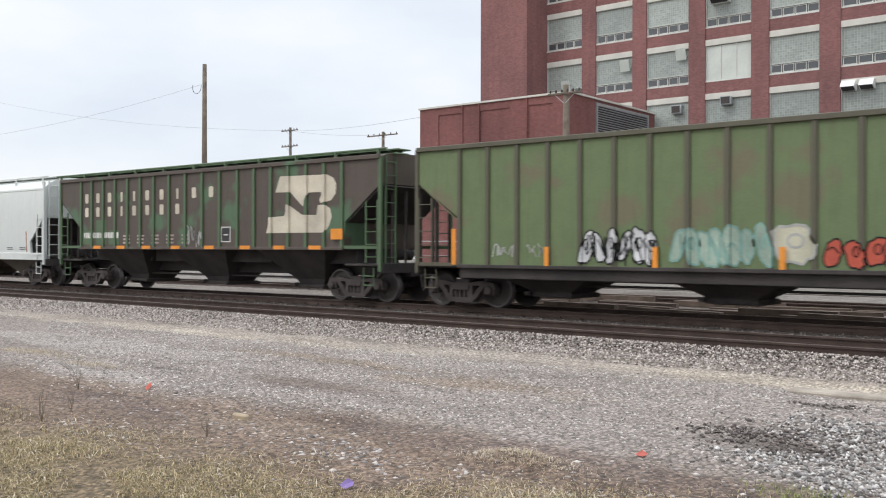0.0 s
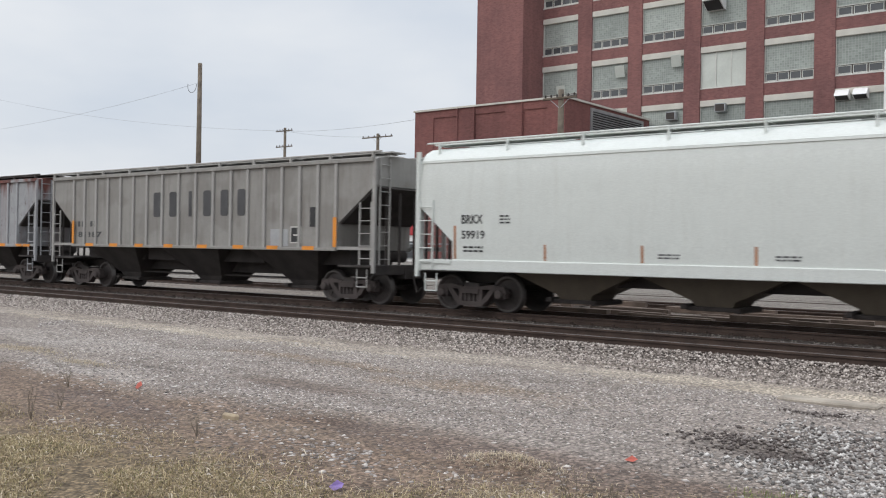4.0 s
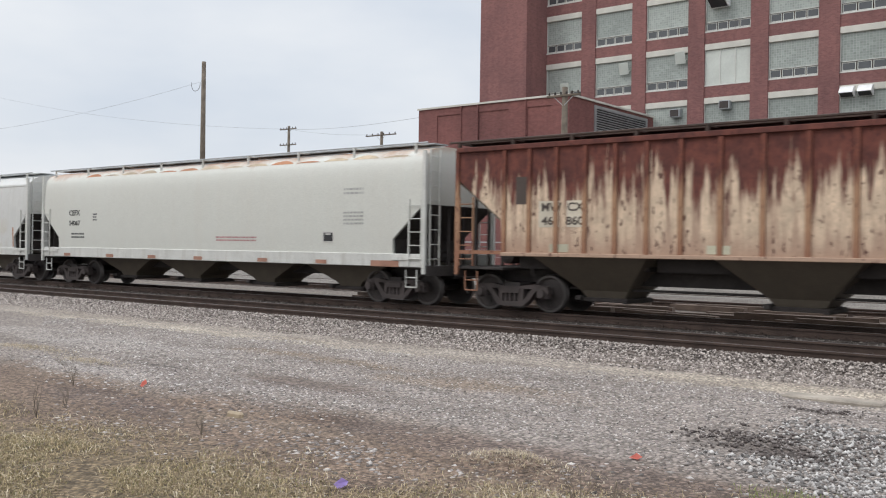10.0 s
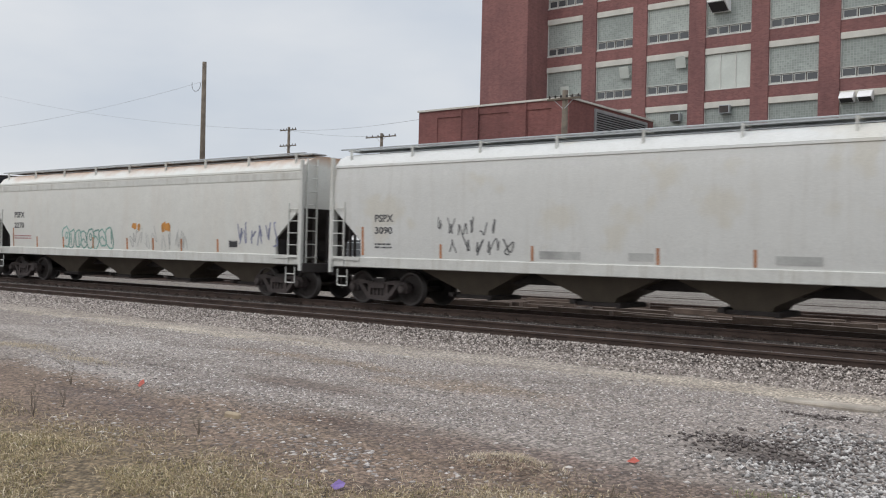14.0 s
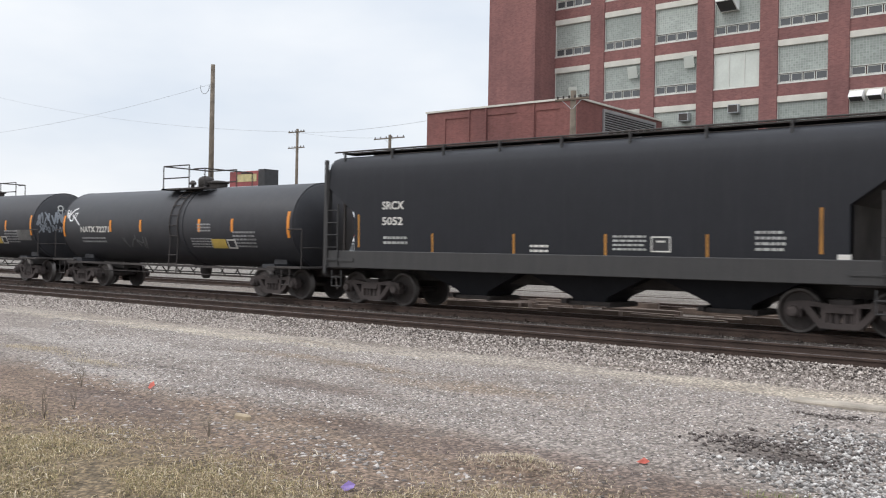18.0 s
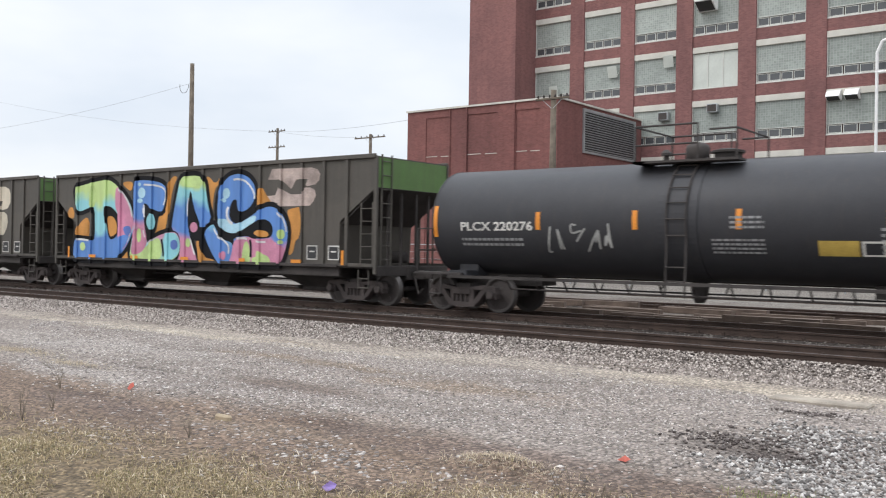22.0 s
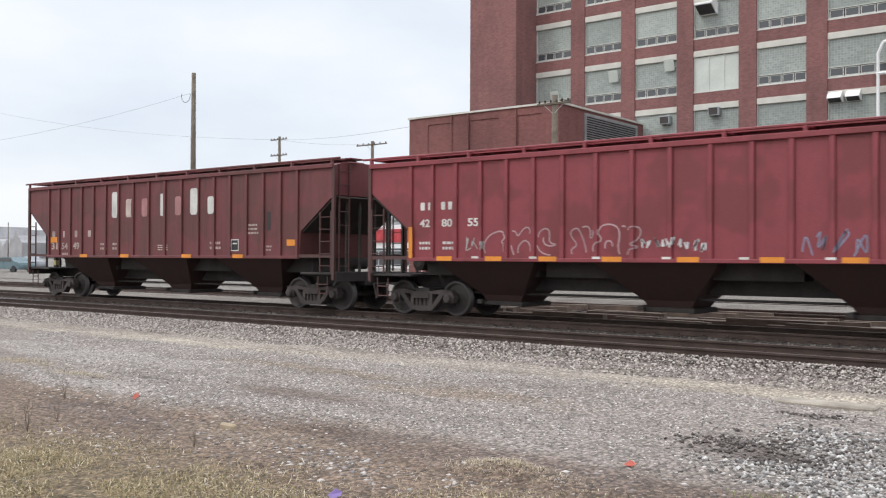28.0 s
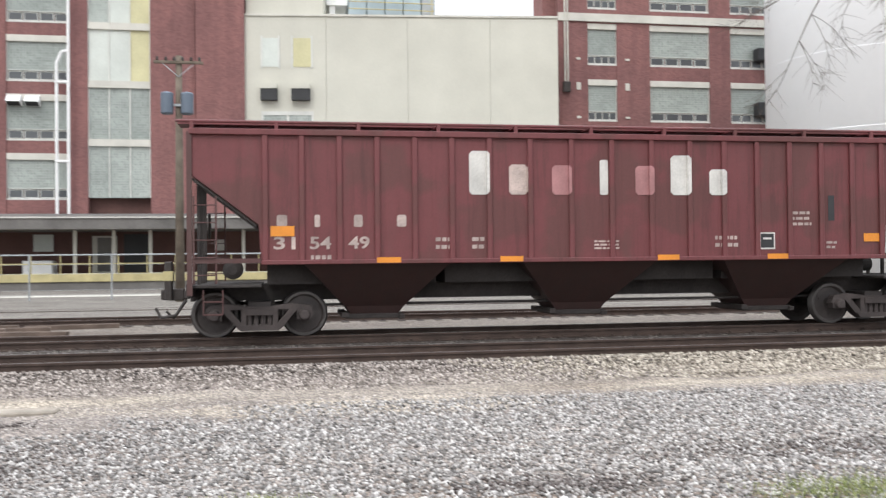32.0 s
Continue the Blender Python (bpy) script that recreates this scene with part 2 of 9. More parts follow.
M = {}
M["steel_dark"] = plain("dark_weathered_steel", (0.058, 0.049, 0.045), 0.75, 0.2, 0.35)
M["truck"] = plain("dusty_cast_steel", (0.082, 0.066, 0.062), 0.8, 0.15, 0.4, 8)
M["wheel"] = plain("worn_wheel_steel", (0.075, 0.062, 0.058), 0.65, 0.1, 0.35, 8)
M["tread"] = plain("bright_wheel_rim", (0.11, 0.1, 0.095), 0.45, 0.6, 0.2)
M["rail"] = plain("rusty_rail_steel", (0.075, 0.05, 0.04), 0.75, 0.3, 0.35, 10)
M["rail_top"] = plain("polished_rail_head", (0.2, 0.185, 0.18), 0.42, 0.7, 0.25, 10)
M["tie"] = plain("creosoted_tie_wood", (0.072, 0.056, 0.048), 0.95, 0, 0.4, 12, 0.5)
M["underbody"] = plain("grimy_black_underbody", (0.054, 0.046, 0.043), 0.85, 0, 0.4, 5)
M["orange"] = plain("faded_orange_reflector", (0.75, 0.27, 0.03), 0.5, 0, 0.15)
M["white"] = plain("stencil_white", (0.66, 0.64, 0.6), 0.6, 0, 0.25, 5)
M["worn_white"] = plain("worn_stencil_white", (0.5, 0.4, 0.36), 0.7, 0, 0.4, 8)
M["cream_mark"] = plain("cream_emblem_paint", (0.6, 0.54, 0.43), 0.6, 0, 0.2, 5)
M["black"] = plain("stencil_black", (0.03, 0.03, 0.032), 0.6)
M["brown_mark"] = plain("brown_emblem_paint", (0.07, 0.052, 0.043), 0.7)
M["grey_mark"] = plain("dark_grey_letter_paint", (0.075, 0.075, 0.078), 0.7, 0, 0.3, 5)
M["yellow"] = plain("safety_yellow_paint", (0.5, 0.43, 0.22), 0.6, 0, 0.2)
M["brick"] = brick("red_brown_brick", (0.275, 0.128, 0.119))
M["brick_annex"] = brick("plum_brick", (0.235, 0.095, 0.085))
M["concrete"] = plain("pale_concrete", (0.6, 0.58, 0.52), 0.9, 0, 0.12, 4)
M["cream_wall"] = plain("cream_stucco_panel", (0.58, 0.565, 0.49), 0.9, 0, 0.07, 1.5, 0.05)
M["frame"] = plain("white_painted_steel_sash", (0.62, 0.62, 0.58), 0.5, 0, 0.1)
M["block"] = glass_block("glass_block", (0.41, 0.45, 0.42))
M["panel"] = plain("translucent_white_panel", (0.6, 0.63, 0.58), 0.35, 0, 0.12, 2, 0.05)
M["yellow_panel"] = plain("yellowed_panel", (0.6, 0.56, 0.33), 0.4, 0, 0.15, 2, 0.05)
gl, gn, gk, gb = nodes_of("dark_window_glass")
gb.inputs["Base Color"].default_value = (0.085, 0.09, 0.095, 1)
gb.inputs["Roughness"].default_value = 0.12
gb.inputs["Specular IOR Level"].default_value = 0.6
M["pane"] = gl
M["wood_pole"] = plain("weathered_pole_wood", (0.16, 0.13, 0.1), 0.95, 0, 0.3, 10, 0.4)
M["galv"] = plain("galvanised_steel", (0.42, 0.44, 0.45), 0.45, 0.6, 0.15)
M["blue_grey"] = plain("blue_grey_sheet_metal", (0.4, 0.48, 0.52), 0.5, 0.2, 0.15, 2)
M["white_steel"] = plain("white_painted_steel", (0.83, 0.83, 0.82), 0.4, 0, 0.08, 1, 0.03)
M["dock_roof"] = plain("weathered_canopy_roof", (0.16, 0.15, 0.14), 0.9, 0, 0.25, 3)
M["dark_wall"] = plain("dark_brown_brick", (0.135, 0.07, 0.06), 0.9, 0, 0.25, 2)
M["can"] = plain("dark_blue_grey_can", (0.12, 0.15, 0.19), 0.5, 0.1, 0.15, 2)


# ---- building blocks ----
def finish(name, bm, material, smooth=False):
    bmesh.ops.recalc_face_normals(bm, faces=bm.faces)
    me = bpy.data.meshes.new(name)
    bm.to_mesh(me)
    bm.free()
    me.materials.append(material)
    if smooth:
        me.polygons.foreach_set("use_smooth", [True] * len(me.polygons))
    return me


def part(name, bm, material, parent=None, label="", smooth=False):
    """Links a bmesh, or a mesh that is already made, as one mesh object under a thing or a part."""
    me = bm if isinstance(bm, bpy.types.Mesh) else finish(name, bm, material, smooth)
    ob = new(name, me)
    if parent is not None:
        ob.parent = parent
    if label:
        ob["label"] = label
    return ob


def box(bm, x0, x1, y0, y1, z0, z1):
    vs = [bm.verts.new((x, y, z)) for x in (x0, x1) for y in (y0, y1) for z in (z0, z1)]
    for f in ((0, 1, 3, 2), (4, 6, 7, 5), (0, 4, 5, 1), (2, 3, 7, 6), (0, 2, 6, 4), (1, 5, 7, 3)):
        bm.faces.new([vs[i] for i in f])
    return bm


def boxes(*rows, bevel=0.0):
    bm = bmesh.new()
    for r in rows:
        box(bm, *r)
    if bevel:
        bmesh.ops.bevel(bm, geom=list(bm.edges), offset=bevel, segments=1, affect="EDGES")
    return bm


def prism(bm, pts, y0, y1):
    """A flat outline in x and z, drawn out from y0 to y1."""
    a = [bm.verts.new((x, y0, z)) for x, z in pts]
    b = [bm.verts.new((x, y1, z)) for x, z in pts]
    bm.faces.new(a)
    bm.faces.new(b[::-1])
    for i in range(len(pts)):
        j = (i + 1) % len(pts)
        bm.faces.new((a[i], b[i], b[j], a[j]))
    return bm


def rod(bm, p, q, r, seg=8):
    p, q = Vector(p), Vector(q)
    d = q - p
    if d.length < 1e-6:
        return bm
    m = Matrix.Translation((p + q) / 2) @ d.to_track_quat("Z", "Y").to_matrix().to_4x4()
    bmesh.ops.create_cone(bm, cap_ends=True, segments=seg, radius1=r, radius2=r, depth=d.length, matrix=m)
    return bm


def rods(rows, r, seg=6):
    bm = bmesh.new()
    for p, q in rows:
        rod(bm, p, q, r, seg)
    return bm


def lathe(bm, profile, axis="x", seg=32, centre=(0, 0, 0)):
    """Turns a profile of (along, radius) round an axis."""
    rings = []
    for a, r in profile:
        ring = []
        for i in range(seg):
            t = 2 * math.pi * i / seg
            c, s = r * math.cos(t), r * math.sin(t)
            p = {"x": (a, c, s), "y": (c, a, s), "z": (c, s, a)}[axis]
            ring.append(bm.verts.new(Vector(p) + Vector(centre)))
        rings.append(ring)
    for u, v in zip(rings, rings[1:]):
        for i in range(seg):
            j = (i + 1) % seg
            bm.faces.new((u[i], u[j], v[j], v[i]))
    bm.faces.new(rings[0][::-1])
    bm.faces.new(rings[-1])
    return bm


def text_mesh(words, x0, x1, z0, z1, y, bold=0.0, thick=0.004):
    """Words in the built-in font, fitted to a stretch of an upright side that faces -y."""
    cu = bpy.data.curves.new("words", "FONT")
    cu.body, cu.offset, cu.extrude, cu.resolution_u = words, bold, thick, 3
    ob = bpy.data.objects.new("words", cu)
    me = bpy.data.meshes.new_from_object(ob)
    bpy.data.objects.remove(ob)
    bpy.data.curves.remove(cu)
    co = [v.co.copy() for v in me.vertices]
    lx, hx = min(c.x for c in co), max(c.x for c in co)
    lz, hz = min(c.y for c in co), max(c.y for c in co)
    for v, c in zip(me.vertices, co):
        v.co = ((c.x - lx) / (hx - lx) * (x1 - x0) + x0, y - c.z, (c.y - lz) / (hz - lz) * (z1 - z0) + z0)
    return me


def glyphs(me):
    """The characters of a text mesh, each as (points, faces)."""
    near = [[] for _ in me.vertices]
    for e in me.edges:
        i, j = e.vertices
        near[i].append(j), near[j].append(i)
    mark, groups = [-1] * len(near), []
    for i in range(len(near)):
        if mark[i] < 0:
            todo, got = [i], []
            mark[i] = i
            while todo:
                k = todo.pop()
                got.append(k)
                for j in near[k]:
                    if mark[j] < 0:
                        mark[j] = i
                        todo.append(j)
            xs = [me.vertices[k].co.x for k in got]
            groups.append([min(xs), max(xs), set(got)])
    groups.sort(key=lambda g: g[0])
    out = []
    for g in groups:
        if out and min(g[1], out[-1][1]) - max(g[0], out[-1][0]) > 0.3 * min(g[1] - g[0], out[-1][1] - out[-1][0]):
            out[-1] = [min(g[0], out[-1][0]), max(g[1], out[-1][1]), out[-1][2] | g[2]]
        else:
            out.append(g)
    for _, _, got in out:
        ids = {k: n for n, k in enumerate(sorted(got))}
        yield [me.vertices[k].co.copy() for k in ids], [[ids[k] for k in f.vertices] for f in me.polygons if f.vertices[0] in ids]


def words(name, parent, material, text, x0, x1, z0, z1, y, bold=0.022, ribs=(), label=""):
    """Readable words, each character a part of its own."""
    me = text_mesh(text, x0, x1, z0, z1, y, bold)
    out = []
    for pts, faces in glyphs(me):
        bm = bmesh.new()
        vs = [bm.verts.new(p) for p in pts]
        for f in faces:
            if len(set(f)) > 2:
                bm.faces.new([vs[k] for k in f])
        if ribs:
            drape(bm, ribs, y)
        out.append(part(name, bm, material, parent, label))
    bpy.data.meshes.remove(me)
    return out


def drape(bm, ribs, y, proud=0.062):
    """Lays flat lettering over the ribs of a side."""
    for r0, r1 in ribs:
        for x in (r0 - 0.012, r0 - 0.004, r1 + 0.004, r1 + 0.012):
            bmesh.ops.bisect_plane(bm, geom=list(bm.verts) + list(bm.edges) + list(bm.faces), plane_co=(x, 0, 0), plane_no=(1, 0, 0))
    for v in bm.verts:
        for r0, r1 in ribs:
            if r0 - 0.006 <= v.co.x <= r1 + 0.006:
                v.co.y -= proud


def stroke(bm, pts, w, y):
    """A painted line along points (x, z) on a side."""
    n = len(pts)
    left, right = [], []
    for i, (x, z) in enumerate(pts):
        a, b = pts[max(0, i - 1)], pts[min(n - 1, i + 1)]
        dx, dz = b[0] - a[0], b[1] - a[1]
        k = w / 2 / (math.hypot(dx, dz) or 1)
        left.append(bm.verts.new((x - dz * k, y, z + dx * k)))
        right.append(bm.verts.new((x + dz * k, y, z - dx * k)))
    for i in range(n - 1):
        bm.faces.new((left[i], left[i + 1], right[i + 1], right[i]))


def scrawl(rng, x0, x1, z0, z1, n, w, y):
    """Tangled, angular spray lines that spell nothing, in a patch of a side."""
    bm = bmesh.new()
    step = (x1 - x0) / n
    h = z1 - z0
    for k in range(n):
        cx = x0 + step * (k + 0.5)
        top = rng.random() < 0.5
        pts = []
        for i in range(rng.choice((4, 5, 5, 6))):
            pts.append((cx + step * rng.uniform(-0.55, 0.55), (z1 if top else z0) + h * rng.uniform(-0.12, 0.3) * (-1 if top else 1)))
            top = not top if rng.random() < 0.85 else top
        for _ in range(2):
            cut = [pts[0]]
            for p, q in zip(pts, pts[1:]):
                cut += [(p[0] * 0.8 + q[0] * 0.2, p[1] * 0.8 + q[1] * 0.2), (p[0] * 0.2 + q[0] * 0.8, p[1] * 0.2 + q[1] * 0.8)]
            pts = cut + [pts[-1]]
        stroke(bm, pts, w, y - 0.0006 * k)
    return bm


def outline(bm, pts, y):
    bm.faces.new([bm.verts.new((x, y, z)) for x, z in pts]).normal_update()


def sign_block(x0, x1, z0, z1, y, form="wide"):
    """One sign of a maker's name, as a plain bar with cut corners."""
    m, d, h = 0.5 * (x0 + x1), (0.36 if form == "wide" else 0.2) * (x1 - x0), z1 - z0
    c = min(0.3 * d, 0.12 * h)
    bm = bmesh.new()
    prism(bm, ((m - d + c, z0), (m + d - c, z0), (m + d, z0 + c), (m + d, z1 - c), (m + d - c, z1), (m - d + c, z1), (m - d, z1 - c), (m - d, z0 + c)), y - 0.003, y)
    return bm


def blocks(name, parent, material, cells, z0, z1, y, forms=("wide",), ribs=()):
    """A maker's name, as one plain sign for each letter; cells are (x0, x1)."""
    for k, (x0, x1) in enumerate(cells):
        bm = sign_block(x0, x1, z0, z1, y, forms[k % len(forms)])
        if ribs:
            drape(bm, [r for r in ribs if x0 - 0.3 < r[0] < x1 + 0.3], y)
        part(name, bm, material, parent)


def bars(parent, material, x0, x1, z0, z1, y, rows=2, seed=1, name="stencil_line"):
    """Small stencilled data that nobody can read: short plain bars."""
    rng = random.Random(seed)
    bm = bmesh.new()
    h = (z1 - z0) / (rows * 2 - 1)
    for r in range(rows):
        x = x0
        while x < x1 - 0.03:
            w = min(rng.uniform(0.05, 0.16), x1 - x)
            box(bm, x, x + w, y, y + 0.003, z0 + 2 * r * h, z0 + (2 * r + 1) * h)
            x += w + 0.03
    return tagged(part(name, bm, material, parent), kind="stuff")


# ---- ground ----
def structure(ob, label, category):
    return tagged(ob, label, category, kind="structure")


def ground_z(x, y):
    """The lie of the land: yard, raised track bed, and the paved lot behind."""
    if y < 13.3:
        z = -0.3
    elif y < 14.9:
        z = -0.3 + (y - 13.3) / 1.6 * 0.12
    elif y < 22.0:
        z = -0.18
    elif y < 24.0:
        z = -0.18 - (y - 22) / 2 * 0.1
    elif y < 54:
        z = -0.28 + (y - 24) / 30 * 0.38
    else:
        z = 0.1
    if y < 13.5:
        z += 0.05 * noise.noise(Vector((x * 0.5, y * 0.6, 0))) + 0.02 * noise.noise(Vector((x * 2.1, y * 2.1, 3)))
        z += 0.1 * math.exp(-((x + 4.3) / 0.42) ** 2 - ((y - 6.5) / 0.22) ** 2)
        z -= 0.05 * math.exp(-((x + 2.8) / 0.8) ** 2 - ((y - 8.7) / 0.5) ** 2)
    return z


def lines(parts):
    out = []
    for a, b, n in parts:
        out += [a + (b - a) * k / n for k in range(n)]
    return out + [parts[-1][1]]


gx = lines(((-3000, -300, 6), (-300, -40, 26), (-40, -18, 44), (-18, 10, 200), (10, 30, 40), (30, 300, 27), (300, 3000, 6)))
gy = lines(((-600, -20, 6), (-20, 2, 11), (2, 14.4, 104), (14.4, 24, 20), (24, 60, 18), (60, 300, 12), (300, 3000, 6)))
gv = [(x, y, ground_z(x, y)) for y in gy for x in gx]
nx = len(gx)
gf = [(j * nx + i, j * nx + i + 1, (j + 1) * nx + i + 1, (j + 1) * nx + i) for j in range(len(gy) - 1) for i in range(nx - 1)]
gme = bpy.data.meshes.new("ground")
gme.from_pydata(gv, [], gf)
m, n, l, b = nodes_of("yard_ground")
v = mapped(n, l)
sep = n.new("ShaderNodeSeparateXYZ")
l.new(v, sep.inputs[0])
w1 = noise_of(n, l, v, 0.45, 5, 0.6)
w2 = noise_of(n, l, v, 3.0, 4, 0.6)
ma = n.new("ShaderNodeMath")
ma.operation = "MULTIPLY_ADD"
l.new(w1, ma.inputs[0])
ma.inputs[1].default_value = 2.6
l.new(sep.outputs["Y"], ma.inputs[2])
mb = n.new("ShaderNodeMath")
mb.operation = "MULTIPLY_ADD"
l.new(w2, mb.inputs[0])
mb.inputs[1].default_value = 0.9
l.new(ma.outputs[0], mb.inputs[2])
mr = n.new("ShaderNodeMapRange")
mr.inputs["From Min"].default_value, mr.inputs["From Max"].default_value = 1.75, 31.75
l.new(mb.outputs[0], mr.inputs["Value"])
STRAW, DIRT, GREY, PALE, BED, OIL, LOT, FAR = (0.2, 0.15, 0.092), (0.21, 0.152, 0.114), (0.285, 0.248, 0.224), (0.36, 0.315, 0.272), (0.22, 0.186, 0.162), (0.088, 0.072, 0.064), (0.235, 0.205, 0.178), (0.25, 0.232, 0.21)
zone = ramp(n, l, mr.outputs[0], ((4.3 / 30, STRAW), (5.3 / 30, DIRT), (6.5 / 30, DIRT), (7.5 / 30, GREY), (11.7 / 30, GREY), (12.3 / 30, PALE), (13.1 / 30, PALE), (13.7 / 30, BED), (15.2 / 30, BED), (15.7 / 30, OIL), (21.5 / 30, OIL), (22.8 / 30, LOT), (27 / 30, LOT), (29.8 / 30, FAR)))
# soils of their own: damp brown silt, packed earth, chalky grit, oil stains
SILT, EARTH, CHALK, STAIN, CREAM, YARD = (0.165, 0.122, 0.102), (0.25, 0.192, 0.146), (0.36, 0.325, 0.298), (0.085, 0.068, 0.061), (0.47, 0.41, 0.335), (0.15, 0.122, 0.104)
PATCHES = ((-8.9, 8.6, 1.6, 0.45, SILT), (-7.4, 9.9, 2.0, 0.5, EARTH), (-10.8, 10.6, 2.6, 0.35, EARTH), (-7.2, 6.2, 1.3, 0.4, EARTH), (-9.6, 6.1, 1.8, 0.4, SILT), (-5.2, 6.9, 1.9, 0.5, SILT),
           (-12.2, 7.4, 2.2, 0.45, CHALK), (-16.5, 9.6, 5.0, 0.9, CHALK), (-2.9, 8.7, 0.75, 0.4, STAIN), (-3.1, 11.0, 0.35, 0.2, STAIN), (2.3, 7.15, 0.85, 0.3, STAIN),
           (5.2, 8.05, 1.4, 0.3, SILT), (-3.0, 6.7, 1.5, 0.45, SILT), (-11.8, 8.3, 0.5, 0.07, STAIN), (-4.2, 12.8, 3.2, 0.42, CREAM), (1.2, 11.6, 3.4, 0.6, CREAM), (8.0, 12.6, 5.0, 0.5, CREAM), (-17.0, 12.2, 7.0, 0.5, CREAM),
           (-14.0, 24.5, 10.0, 2.4, YARD), (-20.0, 30.0, 14.0, 3.4, YARD))
soil = gme.color_attributes.new("soil", "FLOAT_COLOR", "POINT")
tint = []
for x, y, _ in gv:
    c, cover = Vector((0, 0, 0)), 0.0
    if 3 < y < 36 and -45 < x < 16:
        wob = noise.noise(Vector((x * 1.3, y * 1.9, 21))) * 0.8 + noise.noise(Vector((x * 4.1, y * 5.3, 22))) * 0.45
        for px, py, rx, ry, col in PATCHES:
            e = 1.25 - ((x - px) / rx) ** 2 - ((y - py) / ry) ** 2 + wob
            k = min(1.0, max(0.0, e * 0.8)) * (1 - cover)
            c, cover = c + Vector(col) * k, cover + k
    tint += [*(c / cover if cover > 0 else c), cover * 0.85]
soil.data.foreach_set("color", tint)
at = n.new("ShaderNodeAttribute")
at.attribute_name = "soil"
zone = mixed(n, l, at.outputs["Alpha"], zone, at.outputs["Color"])
tone = ramp(n, l, noise_of(n, l, mapped(n, l, (0.4, 1.3, 1)), 0.9, 7, 0.68), ((0.3, (0.68, 0.64, 0.62)), (0.5, (0.97, 0.96, 0.95)), (0.7, (1.16, 1.16, 1.16))))
vo = n.new("ShaderNodeTexVoronoi")
vo.inputs["Scale"].default_value = 30
l.new(v, vo.inputs["Vector"])
grit = ramp(n, l, vo.outputs["Color"], ((0.1, (0.36, 0.35, 0.34)), (0.5, (0.92, 0.92, 0.91)), (0.9, (1.75, 1.74, 1.71))))
gap = ramp(n, l, vo.outputs["Distance"], ((0.3, (1, 1, 1)), (0.7, (0.45, 0.43, 0.41))))
col = mixed(n, l, 1.0, zone, tone, "MULTIPLY")
col = mixed(n, l, 0.9, col, grit, "MULTIPLY")
col = mixed(n, l, 0.7, col, gap, "MULTIPLY")
l.new(col, b.inputs["Base Color"])
b.inputs["Roughness"].default_value = 0.95
bumped(n, l, ramp(n, l, vo.outputs["Distance"], ((0.0, (1, 1, 1)), (0.8, (0, 0, 0)))), b, 0.8, 0.025)
gme.materials.append(m)
ground = structure(new("ground", gme), "yard ground of gravel, pale grit and dirt", "ground")


def scattered(name, spots, sizes, material, flat=0.6, seed=1, label="", category="gravel"):
    """Loose stones as one joined heap of small rough lumps."""
    r = np.random.RandomState(seed)
    k = len(spots)
    base = np.array([(1, 0, 0), (-1, 0, 0), (0, 1, 0), (0, -1, 0), (0, 0, 1), (0, 0, -1)], float)
    v = np.repeat(base[None], k, 0) * r.uniform(0.6, 1.25, (k, 6, 1))
    v += r.uniform(-0.22, 0.22, (k, 6, 3))
    v *= np.array([1.15, 0.85, flat])
    a = r.uniform(0, 6.283, k)
    c, s = np.cos(a)[:, None], np.sin(a)[:, None]
    x, y = v[..., 0] * c - v[..., 1] * s, v[..., 0] * s + v[..., 1] * c
    v = np.stack([x, y, v[..., 2]], -1) * np.asarray(sizes)[:, None, None] + np.asarray(spots)[:, None, :]
    tri = np.array([(0, 2, 4), (2, 1, 4), (1, 3, 4), (3, 0, 4), (2, 0, 5), (1, 2, 5), (3, 1, 5), (0, 3, 5)])
    f = (tri[None] + 6 * np.arange(k)[:, None, None]).reshape(-1, 3)
    me = bpy.data.meshes.new(name)
    me.vertices.add(k * 6)
    me.vertices.foreach_set("co", v.reshape(-1))
    me.loops.add(f.size)
    me.loops.foreach_set("vertex_index", f.reshape(-1).astype(np.int32))
    me.polygons.add(len(f))
    me.polygons.foreach_set("loop_start", np.arange(0, f.size, 3, dtype=np.int32))
    me.update(calc_edges=True)
    me.materials.append(material)
    return tagged(new(name, me), label, category, kind="stuff")


def wedge(count, y0, y1, seed, left=1.62, right=0.72, power=1.0):
    """Spots over the part of the yard that lies before the tracks."""
    r = np.random.RandomState(seed)
    y = y0 + (y1 - y0) * r.uniform(0, 1, count) ** power
    x = r.uniform(-left * y - 1.0, right * y + 1.0)
    return np.stack([x, y], 1)


def seated(xy, sink=0.0):
    return [(x, y, ground_z(x, y) - sink) for x, y in xy]


stone_grey = scatter_mat("loose_grey_limestone", ((0.0, (0.055, 0.046, 0.042)), (0.3, (0.2, 0.176, 0.162)), (0.7, (0.37, 0.332, 0.308)), (1.0, (0.66, 0.61, 0.57))))
stone_clean = scatter_mat("clean_grey_crushed_rock", ((0.0, (0.06, 0.054, 0.05)), (0.35, (0.22, 0.205, 0.193)), (0.7, (0.38, 0.355, 0.335)), (1.0, (0.62, 0.59, 0.56))))
stone_bed = scatter_mat("brown_grey_ballast", ((0.0, (0.06, 0.047, 0.04)), (0.4, (0.22, 0.186, 0.163)), (0.75, (0.37, 0.32, 0.285)), (1.0, (0.62, 0.555, 0.5))))
stone_dark = scatter_mat("dark_wet_stone", ((0.0, (0.06, 0.047, 0.043)), (0.6, (0.14, 0.115, 0.105)), (1.0, (0.3, 0.27, 0.25))))
